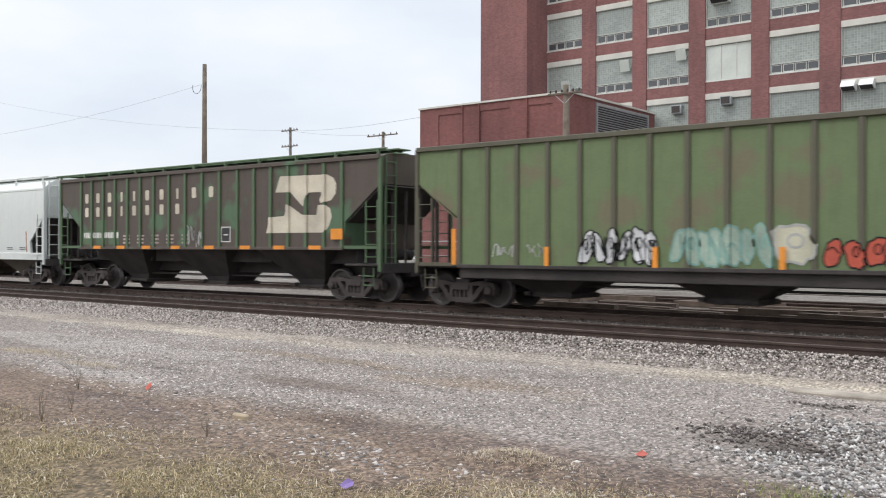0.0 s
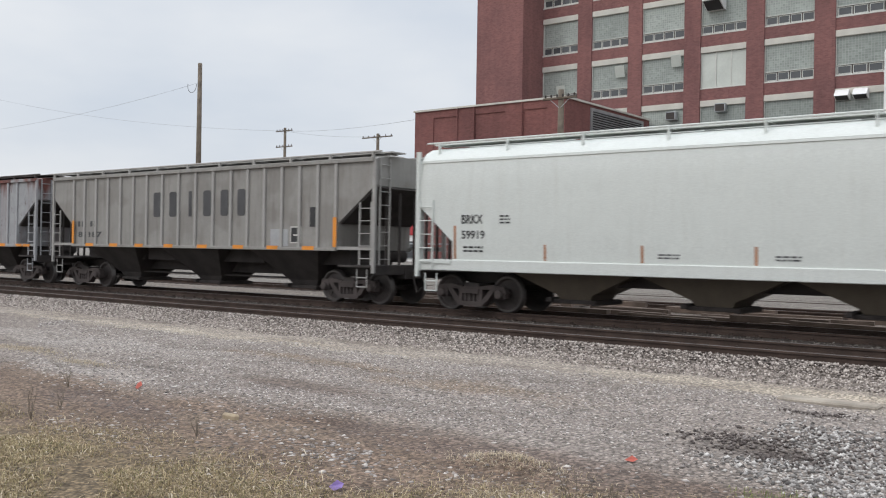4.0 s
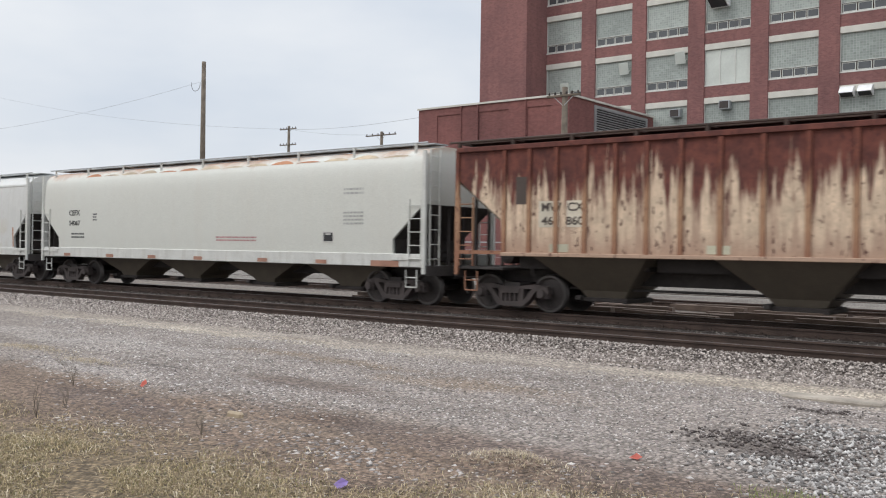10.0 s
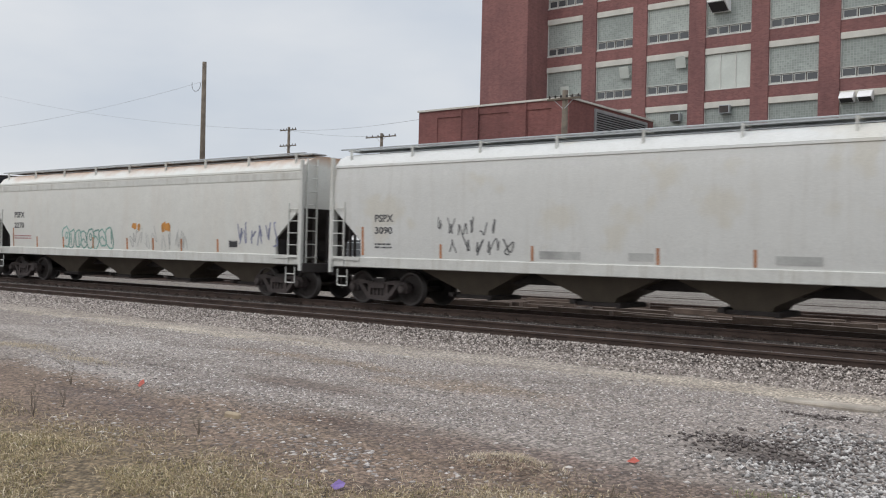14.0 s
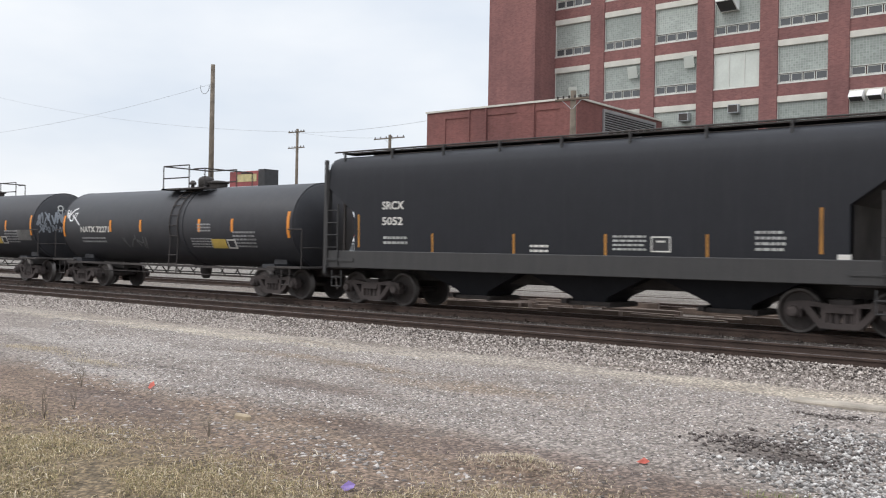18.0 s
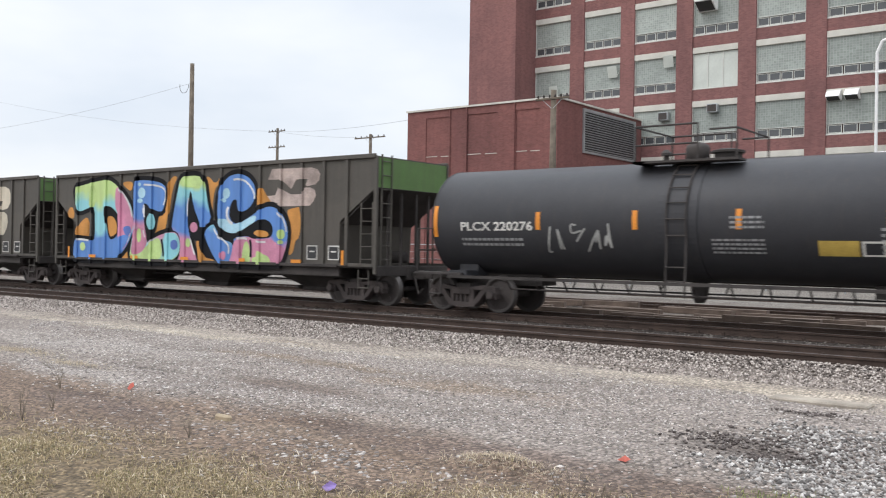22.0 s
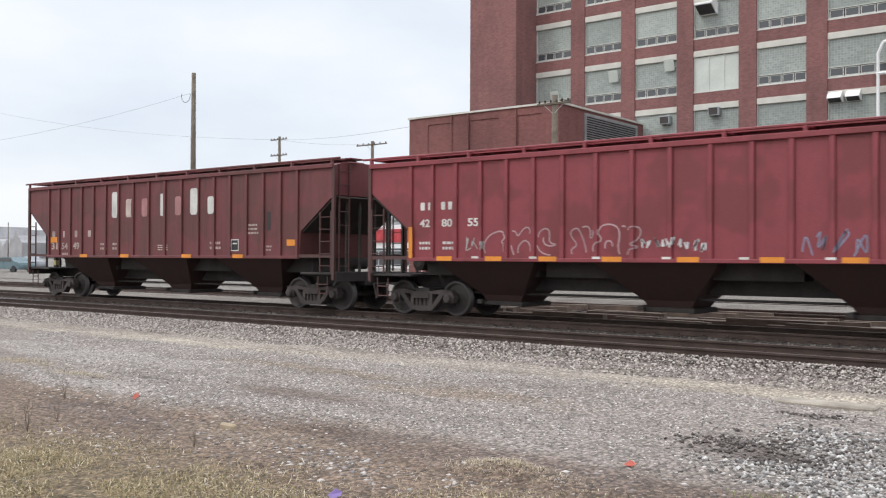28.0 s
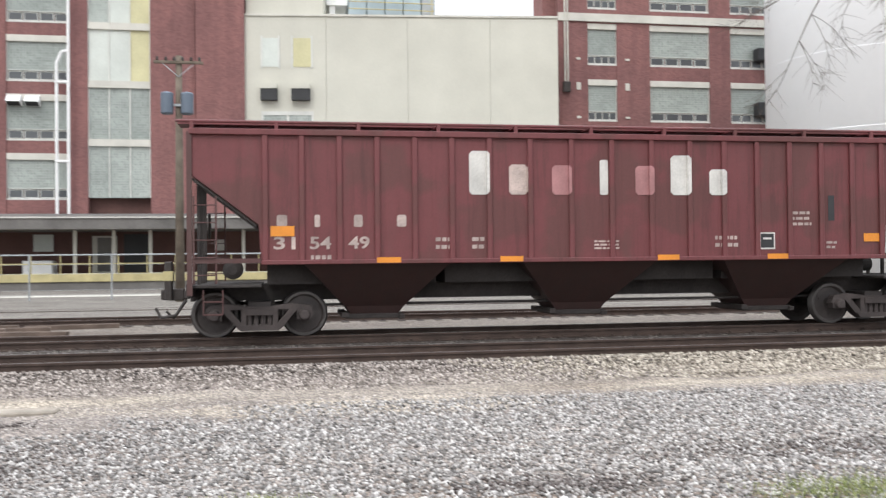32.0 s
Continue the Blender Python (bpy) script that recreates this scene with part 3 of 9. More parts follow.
stone_tan = scatter_mat("tan_limestone_ballast", ((0.0, (0.07, 0.056, 0.043)), (0.4, (0.26, 0.222, 0.177)), (0.75, (0.4, 0.35, 0.285)), (1.0, (0.6, 0.54, 0.45))))


def kept(xy, test):
    return xy[np.array([test(x, y) for x, y in xy])]


def bare(x, y):
    """Where silt, earth and oil leave few loose stones."""
    return max(math.exp(-((x - px) / rx) ** 2 - ((y - py) / ry) ** 2) for px, py, rx, ry, col in PATCHES if col in (SILT, EARTH, STAIN))


rs = np.random.RandomState(5)
xy = kept(wedge(88000, 5.9, 12.3, 6, 1.75, power=0.9), lambda x, y: 0.8 * noise.noise(Vector((x * 0.35, y * 0.9, 7))) + 0.35 * (y - 6.7) - 1.3 * bare(x, y) > -0.25 + 0.6 * random.random())
scattered("yard_gravel", seated(xy, 0.004), 0.009 + 0.019 * rs.uniform(0, 1, len(xy)) ** 1.7, stone_grey, 0.55, 2, "loose pale crushed limestone on the yard")
xy = kept(wedge(70000, 5.8, 11.9, 61, power=0.85), lambda x, y: x - 1.4 * noise.noise(Vector((x * 0.8, y * 0.8, 1))) - 1.3 * noise.noise(Vector((x * 0.5, y * 0.5, 31))) > -4.2 + 0.9 * abs(y - 8.9) + 1.1 * random.random() + 2.2 * bare(x, y))
scattered("clean_gravel", seated(xy, -0.004), 0.014 + 0.022 * rs.uniform(0, 1, len(xy)) ** 1.5, stone_clean, 0.7, 22, "clean coarse grey crushed rock heaped on yard")
xy = kept(wedge(24000, 11.0, 13.4, 8, 2.2), lambda x, y: noise.noise(Vector((x * 0.3, y * 0.9, 2))) > -0.1 + 0.4 * random.random() + (0.25 if y > 12.2 else 0.0))
scattered("packed_gravel", seated(xy, 0.004), rs.uniform(0.01, 0.024, len(xy)), stone_grey, 0.5, 3, "packed pale gravel beside the tracks")
xy = wedge(58000, 13.3, 15.12, 9, 2.6)
heap = np.array([0.05 * min(1.0, max(0.0, (y - 14.1) / 0.7)) for x, y in xy])
tan = np.array([x > 2.6 + 4.0 * random.random() + 1.5 * noise.noise(Vector((x * 0.4, y, 3))) for x, y in xy])
rest = np.array(seated(xy)) + np.stack([heap * 0, heap * 0, heap], 1)
scattered("tan_ballast", rest[tan], rs.uniform(0.02, 0.044, int(tan.sum())), stone_tan, 0.75, 41, "tan limestone ballast on the track shoulder")
scattered("track_ballast", rest[~tan], rs.uniform(0.014, 0.034, int((~tan).sum())), stone_bed, 0.75, 4, "brown and grey track ballast shoulder")
xy = np.concatenate([np.random.RandomState(20 + k).normal(at_xy, spread, (count, 2)) for k, (at_xy, spread, count) in enumerate((((-3.3, 9.0), (0.32, 0.13), 200), ((-2.7, 8.6), (0.5, 0.35), 260), ((-2.2, 9.5), (0.6, 0.2), 160), ((2.3, 7.2), (0.5, 0.13), 420), ((5.3, 8.1), (1.2, 0.22), 600), ((-3.1, 11.0), (0.2, 0.1), 90)))])
scattered("dark_stones", seated(xy, -0.012), rs.uniform(0.012, 0.03, len(xy)), stone_dark, 0.7, 5, "dark damp stones in the gravel", "stones")
xy = np.concatenate([wedge(3200, 4.6, 7.4, 12), np.random.RandomState(25).normal((-5.9, 5.85), (0.5, 0.2), (420, 2)), np.random.RandomState(27).normal((-12.0, 7.2), (1.4, 0.3), (700, 2)), np.random.RandomState(28).normal((-7.2, 6.1), (0.9, 0.25), (160, 2))])
scattered("coarse_stones", seated(xy), 0.007 + 0.034 * rs.uniform(0, 1, len(xy)) ** 3, stone_grey, 0.35, 6, "coarse pale stones at the edge of the grass", "stones")


def straw(name, xy, length, material, seed, label, lie=0.75, rise=1.0, wide=1.0):
    r = np.random.RandomState(seed)
    verts, faces = [], []
    for x, y in xy:
        z = ground_z(x, y)
        h = length * r.uniform(0.25, 1.0) ** 1.5 * 1.6
        a, out = r.uniform(0, 6.283), min(0.985, r.uniform(0.55, 1.05) * lie)
        dx, dy = math.cos(a), math.sin(a)
        w = r.uniform(0.001, 0.0032) * wide
        k = len(verts)
        up = math.sqrt(max(0.03, 1 - out * out))
        m1 = (x + dx * h * out * 0.35, y + dy * h * out * 0.35, z + h * up * 0.45 * rise + 0.004)
        tip = (x + dx * h * out, y + dy * h * out, z + h * up * r.uniform(0.05, 0.6) * rise + 0.003)
        verts += [(x - dy * w, y + dx * w, z - 0.01), (x + dy * w, y - dx * w, z - 0.01), (m1[0] + dy * w, m1[1] - dx * w, m1[2]), (m1[0] - dy * w, m1[1] + dx * w, m1[2]), tip]
        faces += [(k, k + 1, k + 2, k + 3), (k + 3, k + 2, k + 4)]
    me = bpy.data.meshes.new(name)
    me.from_pydata(verts, [], faces)
    me.materials.append(material)
    return tagged(new(name, me), label, "grass", kind="stuff")


def edge_of_grass(x):
    return float(np.interp(x, (-14, -9, -7, -6, -4.6, -3.4, -2.2, -1.5, -0.6, 0.2, 1.5), (5.2, 4.9, 5.05, 5.15, 5.5, 6.0, 6.3, 5.9, 6.5, 6.2, 5.0)))


def grassy(count, seed, extra=0.0, tight=0.3, left=1.9):
    r = np.random.RandomState(seed)
    out = []
    while len(out) < count:
        y = r.uniform(3.0, 7.0)
        x = r.uniform(-left * y - 1.2, 0.3 * y)
        edge = edge_of_grass(x) + 0.3 * noise.noise(Vector((x * 0.9, 1, 4))) + extra
        if y < edge + r.normal(-0.1, 0.32) and noise.noise(Vector((x * 0.8, y * 1.2, 9))) + 0.5 * noise.noise(Vector((x * 2.6, y * 2.6, 5))) > -0.2 + r.uniform(-0.32, tight):
            out.append((x, y))
    return out


def spots(seed, centre, spread, count):
    return [(x, y) for x, y in np.random.RandomState(seed).normal(centre, spread, (count, 2))]


straw_mat = scatter_mat("dry_straw_grass", ((0.0, (0.12, 0.086, 0.045)), (0.35, (0.28, 0.214, 0.112)), (0.75, (0.45, 0.352, 0.2)), (1.0, (0.64, 0.525, 0.34))))
olive_mat = scatter_mat("matted_olive_grass", ((0.0, (0.11, 0.1, 0.04)), (0.6, (0.26, 0.235, 0.1)), (1.0, (0.4, 0.35, 0.18))))
green_mat = scatter_mat("sparse_green_grass", ((0.0, (0.11, 0.14, 0.035)), (0.6, (0.22, 0.26, 0.08)), (1.0, (0.38, 0.39, 0.16))))
pale_mat = scatter_mat("bleached_stalks", ((0.0, (0.32, 0.25, 0.16)), (0.6, (0.52, 0.43, 0.3)), (1.0, (0.66, 0.58, 0.45))))
straw("dry_grass", grassy(52000, 31), 0.085, straw_mat, 32, "dry straw-coloured winter grass", 1.0, 0.75)
straw("olive_grass", grassy(20000, 48, -0.15, 0.3), 0.055, olive_mat, 49, "low matted olive grass among straw", 0.95, 0.8)
straw("bleached_stalks", grassy(5200, 50, 0.25, 0.6), 0.15, pale_mat, 51, "long bleached grass stalks lying flat", 1.0, 0.45, 1.5)
straw("fallen_twigs", grassy(2600, 52, 1.0, 0.9), 0.14, scatter_mat("brown_twigs", ((0.0, (0.06, 0.045, 0.035)), (1.0, (0.2, 0.15, 0.11)))), 53, "thin brown twigs lying on dirt", 1.0, 0.35, 1.4)
straw("green_tuft", spots(35, (4.3, 6.5), (0.35, 0.2), 1500) + spots(36, (-1.8, 6.5), (0.14, 0.12), 350) + spots(41, (-1.0, 5.6), (0.7, 0.3), 1700) + spots(46, (-0.4, 6.1), (0.3, 0.2), 900) + spots(42, (-0.2, 7.1), (0.22, 0.1), 450) + spots(54, (-2.1, 6.9), (0.2, 0.12), 260), 0.1, green_mat, 37, "small green grass tufts in the gravel", 0.75)
straw("straw_litter", spots(38, (-15.4, 8.15), (0.7, 0.14), 1500) + spots(44, (-13.2, 7.9), (0.45, 0.1), 800) + spots(39, (-4.3, 6.5), (0.32, 0.14), 900) + spots(43, (-3.2, 5.6), (0.7, 0.25), 1600) + spots(47, (-2.2, 5.4), (0.8, 0.25), 1600), 0.08, pale_mat, 40, "patches of dead straw lying on gravel", 1.0, 0.7)


def weed(x, y, h, seed):
    r = random.Random(seed)
    bm = bmesh.new()
    base = Vector((x, y, ground_z(x, y) - 0.02))
    for _ in range(4):
        p = base.copy()
        d = Vector((r.uniform(-0.4, 0.4), r.uniform(-0.3, 0.3), 1)).normalized()
        for k in range(4):
            q = p + d * h / 4 * r.uniform(0.7, 1.1)
            rod(bm, p, q, 0.004 * (1 - k * 0.18), 4)
            if k > 0:
                rod(bm, p, p + Vector((r.uniform(-1, 1), r.uniform(-1, 1), 0.8)) * h * 0.18, 0.002, 4)
            p = q
            d = (d + Vector((r.uniform(-0.3, 0.3), r.uniform(-0.3, 0.3), 0))).normalized()
    return tagged(part("dead_weed", bm, M["wood_pole"]), "dry brown stalk of a dead weed", "weed", kind="stuff")


for k, (x, y, h) in enumerate(((-9.3, 5.0, 0.42), (-9.6, 5.5, 0.3), (-11.0, 6.4, 0.5), (-3.2, 5.6, 0.38), (-2.9, 5.6, 0.3), (-2.4, 5.15, 0.34), (-7.2, 5.5, 0.25), (-0.4, 6.0, 0.4), (6.6, 8.6, 0.4))):
    weed(x, y, h, 70 + k)


def litter(name, x, y, pts, material, label):
    bm = bmesh.new()
    z = ground_z(x, y)
    vs = [bm.verts.new((x + a, y + b, z + c)) for a, b, c in pts]
    for i in range(1, len(vs) - 1):
        bm.faces.new((vs[0], vs[i], vs[i + 1]))
    bmesh.ops.solidify(bm, geom=list(bm.faces), thickness=0.006)
    return tagged(part(name, bm, material), label, "litter")


red = plain("orange_red_plastic", (0.66, 0.17, 0.12), 0.5)
lilac = plain("lilac_plastic", (0.42, 0.3, 0.68), 0.4)
litter("survey_flag", -10.2, 6.87, ((-0.05, 0, 0.01), (0.02, -0.02, 0.0), (0.07, 0.02, 0.05), (0.0, 0.05, 0.09), (-0.06, 0.04, 0.06)), red, "crumpled orange marking ribbon on gravel")
litter("survey_flag", -3.64, 7.35, ((-0.05, 0, 0.01), (0.04, -0.02, 0.01), (0.07, 0.02, 0.03), (0.0, 0.05, 0.05)), red, "crumpled orange marking ribbon on gravel")
litter("plastic_scrap", -4.93, 5.05, ((-0.07, 0, 0.02), (0.0, -0.02, 0.0), (0.06, 0.01, 0.03), (0.04, 0.05, 0.05), (-0.02, 0.04, 0.07), (-0.06, 0.04, 0.03)), lilac, "torn lilac plastic scrap in grass")
tagged(part("flat_stone", boxes((-7.93, -7.7, 6.37, 6.44, -0.34, -0.26), bevel=0.02), plain("tan_sandstone", (0.36, 0.29, 0.2), 0.95, 0, 0.25, 14, 0.5)), "flat pale stone lying in dirt", "stone")


tagged(part("concrete_slab", boxes((-3.9, -2.7, 11.95, 12.3, -0.37, -0.278), bevel=0.02), plain("pale_grit_crust", (0.36, 0.315, 0.26), 0.95, 0, 0.25, 14, 0.6)), "thin broken crust of pale packed grit", "slab")


# ---- tracks ----
def rail_mesh():
    bm = bmesh.new()
    prof = ((-0.07, -0.17), (0.07, -0.17), (0.07, -0.155), (0.012, -0.13), (0.01, -0.045), (0.036, -0.038), (0.036, -0.006), (0.028, 0.0), (-0.028, 0.0), (-0.036, -0.006), (-0.036, -0.038), (-0.01, -0.045), (-0.012, -0.13), (-0.07, -0.155))
    xs = [-420, 220]
    a, b2 = [[bm.verts.new((x, p, z)) for p, z in prof] for x in xs]
    for i in range(len(prof)):
        j = (i + 1) % len(prof)
        bm.faces.new((a[i], a[j], b2[j], b2[i]))
    bm.faces.new(a), bm.faces.new(b2)
    me = finish("rail", bm, M["rail"])
    me.materials.append(M["rail_top"])
    for p in me.polygons:
        if p.normal.z > 0.9 and p.center.z > -0.01:
            p.material_index = 1
    return me


RAIL = rail_mesh()
TIE = finish("tie", boxes((-0.115, 0.115, -1.3, 1.3, -0.33, -0.165), bevel=0.015), M["tie"])
PLATE = boxes((-0.1, 0.1, -0.9, -0.6, -0.168, -0.15), (-0.1, 0.1, 0.6, 0.9, -0.168, -0.15))
for s in (-1, 1):
    for q in (-1, 1):
        box(PLATE, -0.03, 0.03, s * 0.755 + q * 0.1 - 0.02, s * 0.755 + q * 0.1 + 0.02, -0.16, -0.11)
PLATE = finish("tie_plate", PLATE, M["rail"])


def track(name, y, label, x0, x1, drop=0.0, rails=RAIL):
    tr = structure(new(name), label, "railway track")
    tr.location = (0, y, -drop)
    for s in (-1, 1):
        ob = part("rail", rails, None, tr)
        ob.location = (0, s * 0.755, 0)
    k = 0
    x = x0
    while x < x1:
        t = part("tie", TIE, None, tr)
        t.location = (x, 0.05 * math.sin(k * 1.7), 0.006 * math.sin(k * 2.3))
        p = part("tie_plate", PLATE, None, tr)
        p.location = (x, 0, 0)
        x += 0.55
        k += 1
    bm = bmesh.new()
    for a, bnd, step in ((-120, x0 - 0.1, 0.55), (x1 + 0.3, 60, 0.55)):
        u = a
        while u < bnd:
            box(bm, u - 0.11, u + 0.11, -1.3, 1.3, -0.33, -0.165)
            u += step
    tagged(part("far_ties", bm, M["tie"], tr), "dark wooden ties", kind="stuff")
    return tr


track("track_near", NEAR_Y, "empty near track with rusty rails on dark ties", -38, 18)
track("track_train", TRACK_Y, "main track under the train with worn rails", -38, 18)
track("track_yard", 28.2, "old yard track half sunk in gravel", -30, 14, 0.06)
track("track_siding", 35.2, "old siding half sunk in gravel", -20, 14, 0.12)
dark_bed = scatter_mat("oily_dark_ballast", ((0.0, (0.035, 0.03, 0.027)), (0.6, (0.1, 0.085, 0.075)), (1.0, (0.26, 0.235, 0.21))))
r7 = np.random.RandomState(44)
yy = r7.uniform(15.0, 19.2, 22000)
xx = r7.uniform(-2.0 * yy, 0.8 * yy)
xy = [(a, c) for a, c in zip(xx, yy) if abs(abs(c - NEAR_Y) - 0.755) > 0.1]
scattered("oily_ballast", seated(xy), r7.uniform(0.025, 0.042, len(xy)), dark_bed, 0.7, 45, "dark oily ballast between the tracks", "ballast")
bm = bmesh.new()
r8 = random.Random(46)
for k in range(44):
    x0, y0 = r8.uniform(-21, -5), r8.uniform(22.6, 26.8)
    m4 = pose(x0, y0, r8.uniform(-0.22, -0.05), 0, 0, r8.uniform(-12, 12))
    t = boxes((-1.2, 1.2, -0.11, 0.11, -0.08, 0.08))
    bmesh.ops.transform(t, matrix=m4, verts=t.verts)
    tmp = bpy.data.meshes.new("tie_heap")
    t.to_mesh(tmp)
    t.free()
    bm.from_mesh(tmp)
    bpy.data.meshes.remove(tmp)
tagged(part("old_tie_heap", bm, plain("brown_old_tie_wood", (0.15, 0.11, 0.088), 0.95, 0, 0.35, 10, 0.4)), "scattered old grey ties beside the yard track", "timber", kind="stuff")
structure(part("lot_kerb", boxes((-60, 40, 46.0, 46.25, -0.3, 0.04), bevel=0.03), M["concrete"]), "low pale concrete kerb of the lot", "kerb")
lot = plain("pale_concrete_paving", (0.29, 0.272, 0.25), 0.9, 0, 0.2, 1.2, 0.1)
structure(part("lot_pavement", boxes((-60, 40, 46.25, 54.0, -0.3, 0.03)), lot), "pale worn paving in front of dock", "pavement")


# ---- factory ----
def window_set():
    """Meshes of one factory window, 3.2 by 3.0 m, its foot at 0."""
    w, hgt = 3.2, 2.95
    d = {}
    d["lintel"] = finish("lintel", boxes((0, w, -0.1, 0.1, hgt - 0.42, hgt), bevel=0.015), M["concrete"])
    d["glass_block"] = finish("glass_block", boxes((0.04, w - 0.04, 0.06, 0.16, 0.72, hgt - 0.42)), M["block"])
    fr = []
    fr += [(0, w, 0.0, 0.12, 0.7, 0.74), (0, w, 0.0, 0.12, 0.08, 0.12), (0, 0.05, 0, 0.12, 0.1, hgt - 0.42), (w - 0.05, w, 0, 0.12, 0.1, hgt - 0.42)]
    d["sash_frame"] = finish("sash_frame", boxes(*fr), M["frame"])
    d["pane"] = finish("pane", boxes((0, (w - 0.08) / 4 - 0.08, 0.07, 0.09, 0.17, 0.64)), M["pane"])
    d["inner_sash"] = finish("inner_sash", boxes((0, 0.72, 0.04, 0.07, 0.14, 0.18), (0, 0.72, 0.04, 0.07, 0.62, 0.66), (0, 0.04, 0.04, 0.07, 0.18, 0.62), (0.67, 0.71, 0.04, 0.07, 0.18, 0.62)), M["frame"])
    d["sill"] = finish("sill", boxes((-0.05, w + 0.05, -0.08, 0.12, 0.0, 0.09), bevel=0.012), M["frame"])
    return d


WIN = window_set()


def factory_window(parent, x, z, y, width=3.2, kind=0):
    """kind 0: glass block over a row of small sashes; 1: three tall panels."""
    top = part("lintel", WIN["lintel"], None, parent)
    top.matrix_basis = Matrix.Translation((x, y, z)) @ Matrix.Diagonal((width / 3.2, 1, 1, 1))
    if kind == 1:
        g = part("panel", boxes((0.05, 1.03, 0.05, 0.1, 0.1, 2.5), (1.1, 2.1, 0.05, 0.1, 0.1, 2.5), (2.17, 3.15, 0.05, 0.1, 0.1, 2.5)), M["panel"], top)
        part("sash_frame", boxes((0, 0.05, 0, 0.1, 0.08, 2.53), (1.03, 1.1, 0, 0.1, 0.08, 2.53), (2.1, 2.17, 0, 0.1, 0.08, 2.53), (3.15, 3.2, 0, 0.1, 0.08, 2.53), (0, 3.2, 0, 0.1, 0.04, 0.1)), M["frame"], top)
    else:
        for nm in ("glass_block", "sash_frame"):
            part(nm, WIN[nm], None, top)
        for k in range(4):
            p = part("pane", WIN["pane"], None, top)
            p.location = (0.085 + k * 0.78, 0, 0)
            q = part("inner_sash", WIN["inner_sash"], None, top)
            q.location = (0.085 + k * 0.78, 0, 0)
    part("sill", WIN["sill"], None, top)


COLS = ((-38.75, -35.58), (-34.4, -31.35), (-30.25, -27.0), (-25.8, -22.55), (-21.35, -18.1), (-16.8, -12.95))
STOREY, ROW_Z = 3.75, 13.12
Y0 = 62.0
factory = structure(new("factory"), "tall red brick factory with glass block windows", "factory")
TOPZ = 34.0
piers = [(-38.77, COLS[0][0])] + [(COLS[k][1], COLS[k + 1][0]) for k in range(5)] + [(COLS[5][1], -11.9), (-8.05, -2.1)]
for a, c in piers:
    if c - a > 0.05:
        part("wall", boxes((a, c, Y0 - 0.05, Y0 + 0.6, 0, TOPZ)), M["brick"], factory)
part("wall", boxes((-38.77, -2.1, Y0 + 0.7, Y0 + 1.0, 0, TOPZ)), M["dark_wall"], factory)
part("wall", boxes((-5.2, -2.1, Y0 - 0.25, Y0 - 0.05, 0, TOPZ)), M["brick"], factory)
part("downpipe", rods([((-5.3, Y0 - 0.15, 4), (-5.3, Y0 - 0.15, TOPZ))], 0.06), M["brick"], factory)
for ci, (a, c) in enumerate(COLS):
    for row in range(-2, 6):
        z = ROW_Z + STOREY * row
        part("spandrel", boxes((a, c, Y0 + 0.05, Y0 + 0.6, z + 2.95, z + STOREY), bevel=0.0), M["brick"], factory)
        factory_window(factory, a, z, Y0 + 0.12, c - a, 1 if (ci == 3 and row == 0) else 0)
    part("spandrel", boxes((a, c, Y0 + 0.05, Y0 + 0.6, 0, ROW_Z - 2 * STOREY)), M["brick"], factory)
# stair bay with tall panels
for row in range(-2, 6):
    z = ROW_Z + STOREY * row + 0.15
    part("spandrel", boxes((-11.9, -8.05, Y0 + 0.0, Y0 + 0.5, z + 3.3, z + 3.75)), M["concrete"], factory)
    for k in range(3):
        x = -11.85 + k * 1.28
        mat = M["yellow_panel"] if (row, k) in ((0, 2), (1, 2)) else M["block"] if row < 0 or (row, k) == (1, 0) else M["panel"]
        part("panel", boxes((x, x + 1.2, Y0 + 0.15, Y0 + 0.2, z, z + 3.3)), mat, factory)
    part("sash_frame", boxes(*[(x, x + 0.07, Y0 + 0.08, Y0 + 0.2, z, z + 3.3) for x in (-11.9, -10.64, -9.36, -8.12)]), M["frame"], factory)
# stair tower
part("stair_tower", boxes((-43.1, -38.77, 59.2, 80, 0, TOPZ + 2)), M["brick"], factory)
part("roof", boxes((-43.1, -2.1, Y0 + 1.0, 80, TOPZ - 0.4, TOPZ - 0.1), (-38.77, -2.1, Y0 - 0.1, Y0 + 1.0, TOPZ, TOPZ + 0.15)), M["concrete"], factory)
part("back_wall", boxes((-43.1, -2.1, 79.5, 80, 0, TOPZ), (-2.6, -2.1, 63, 80, 0, TOPZ)), M["brick"], factory)


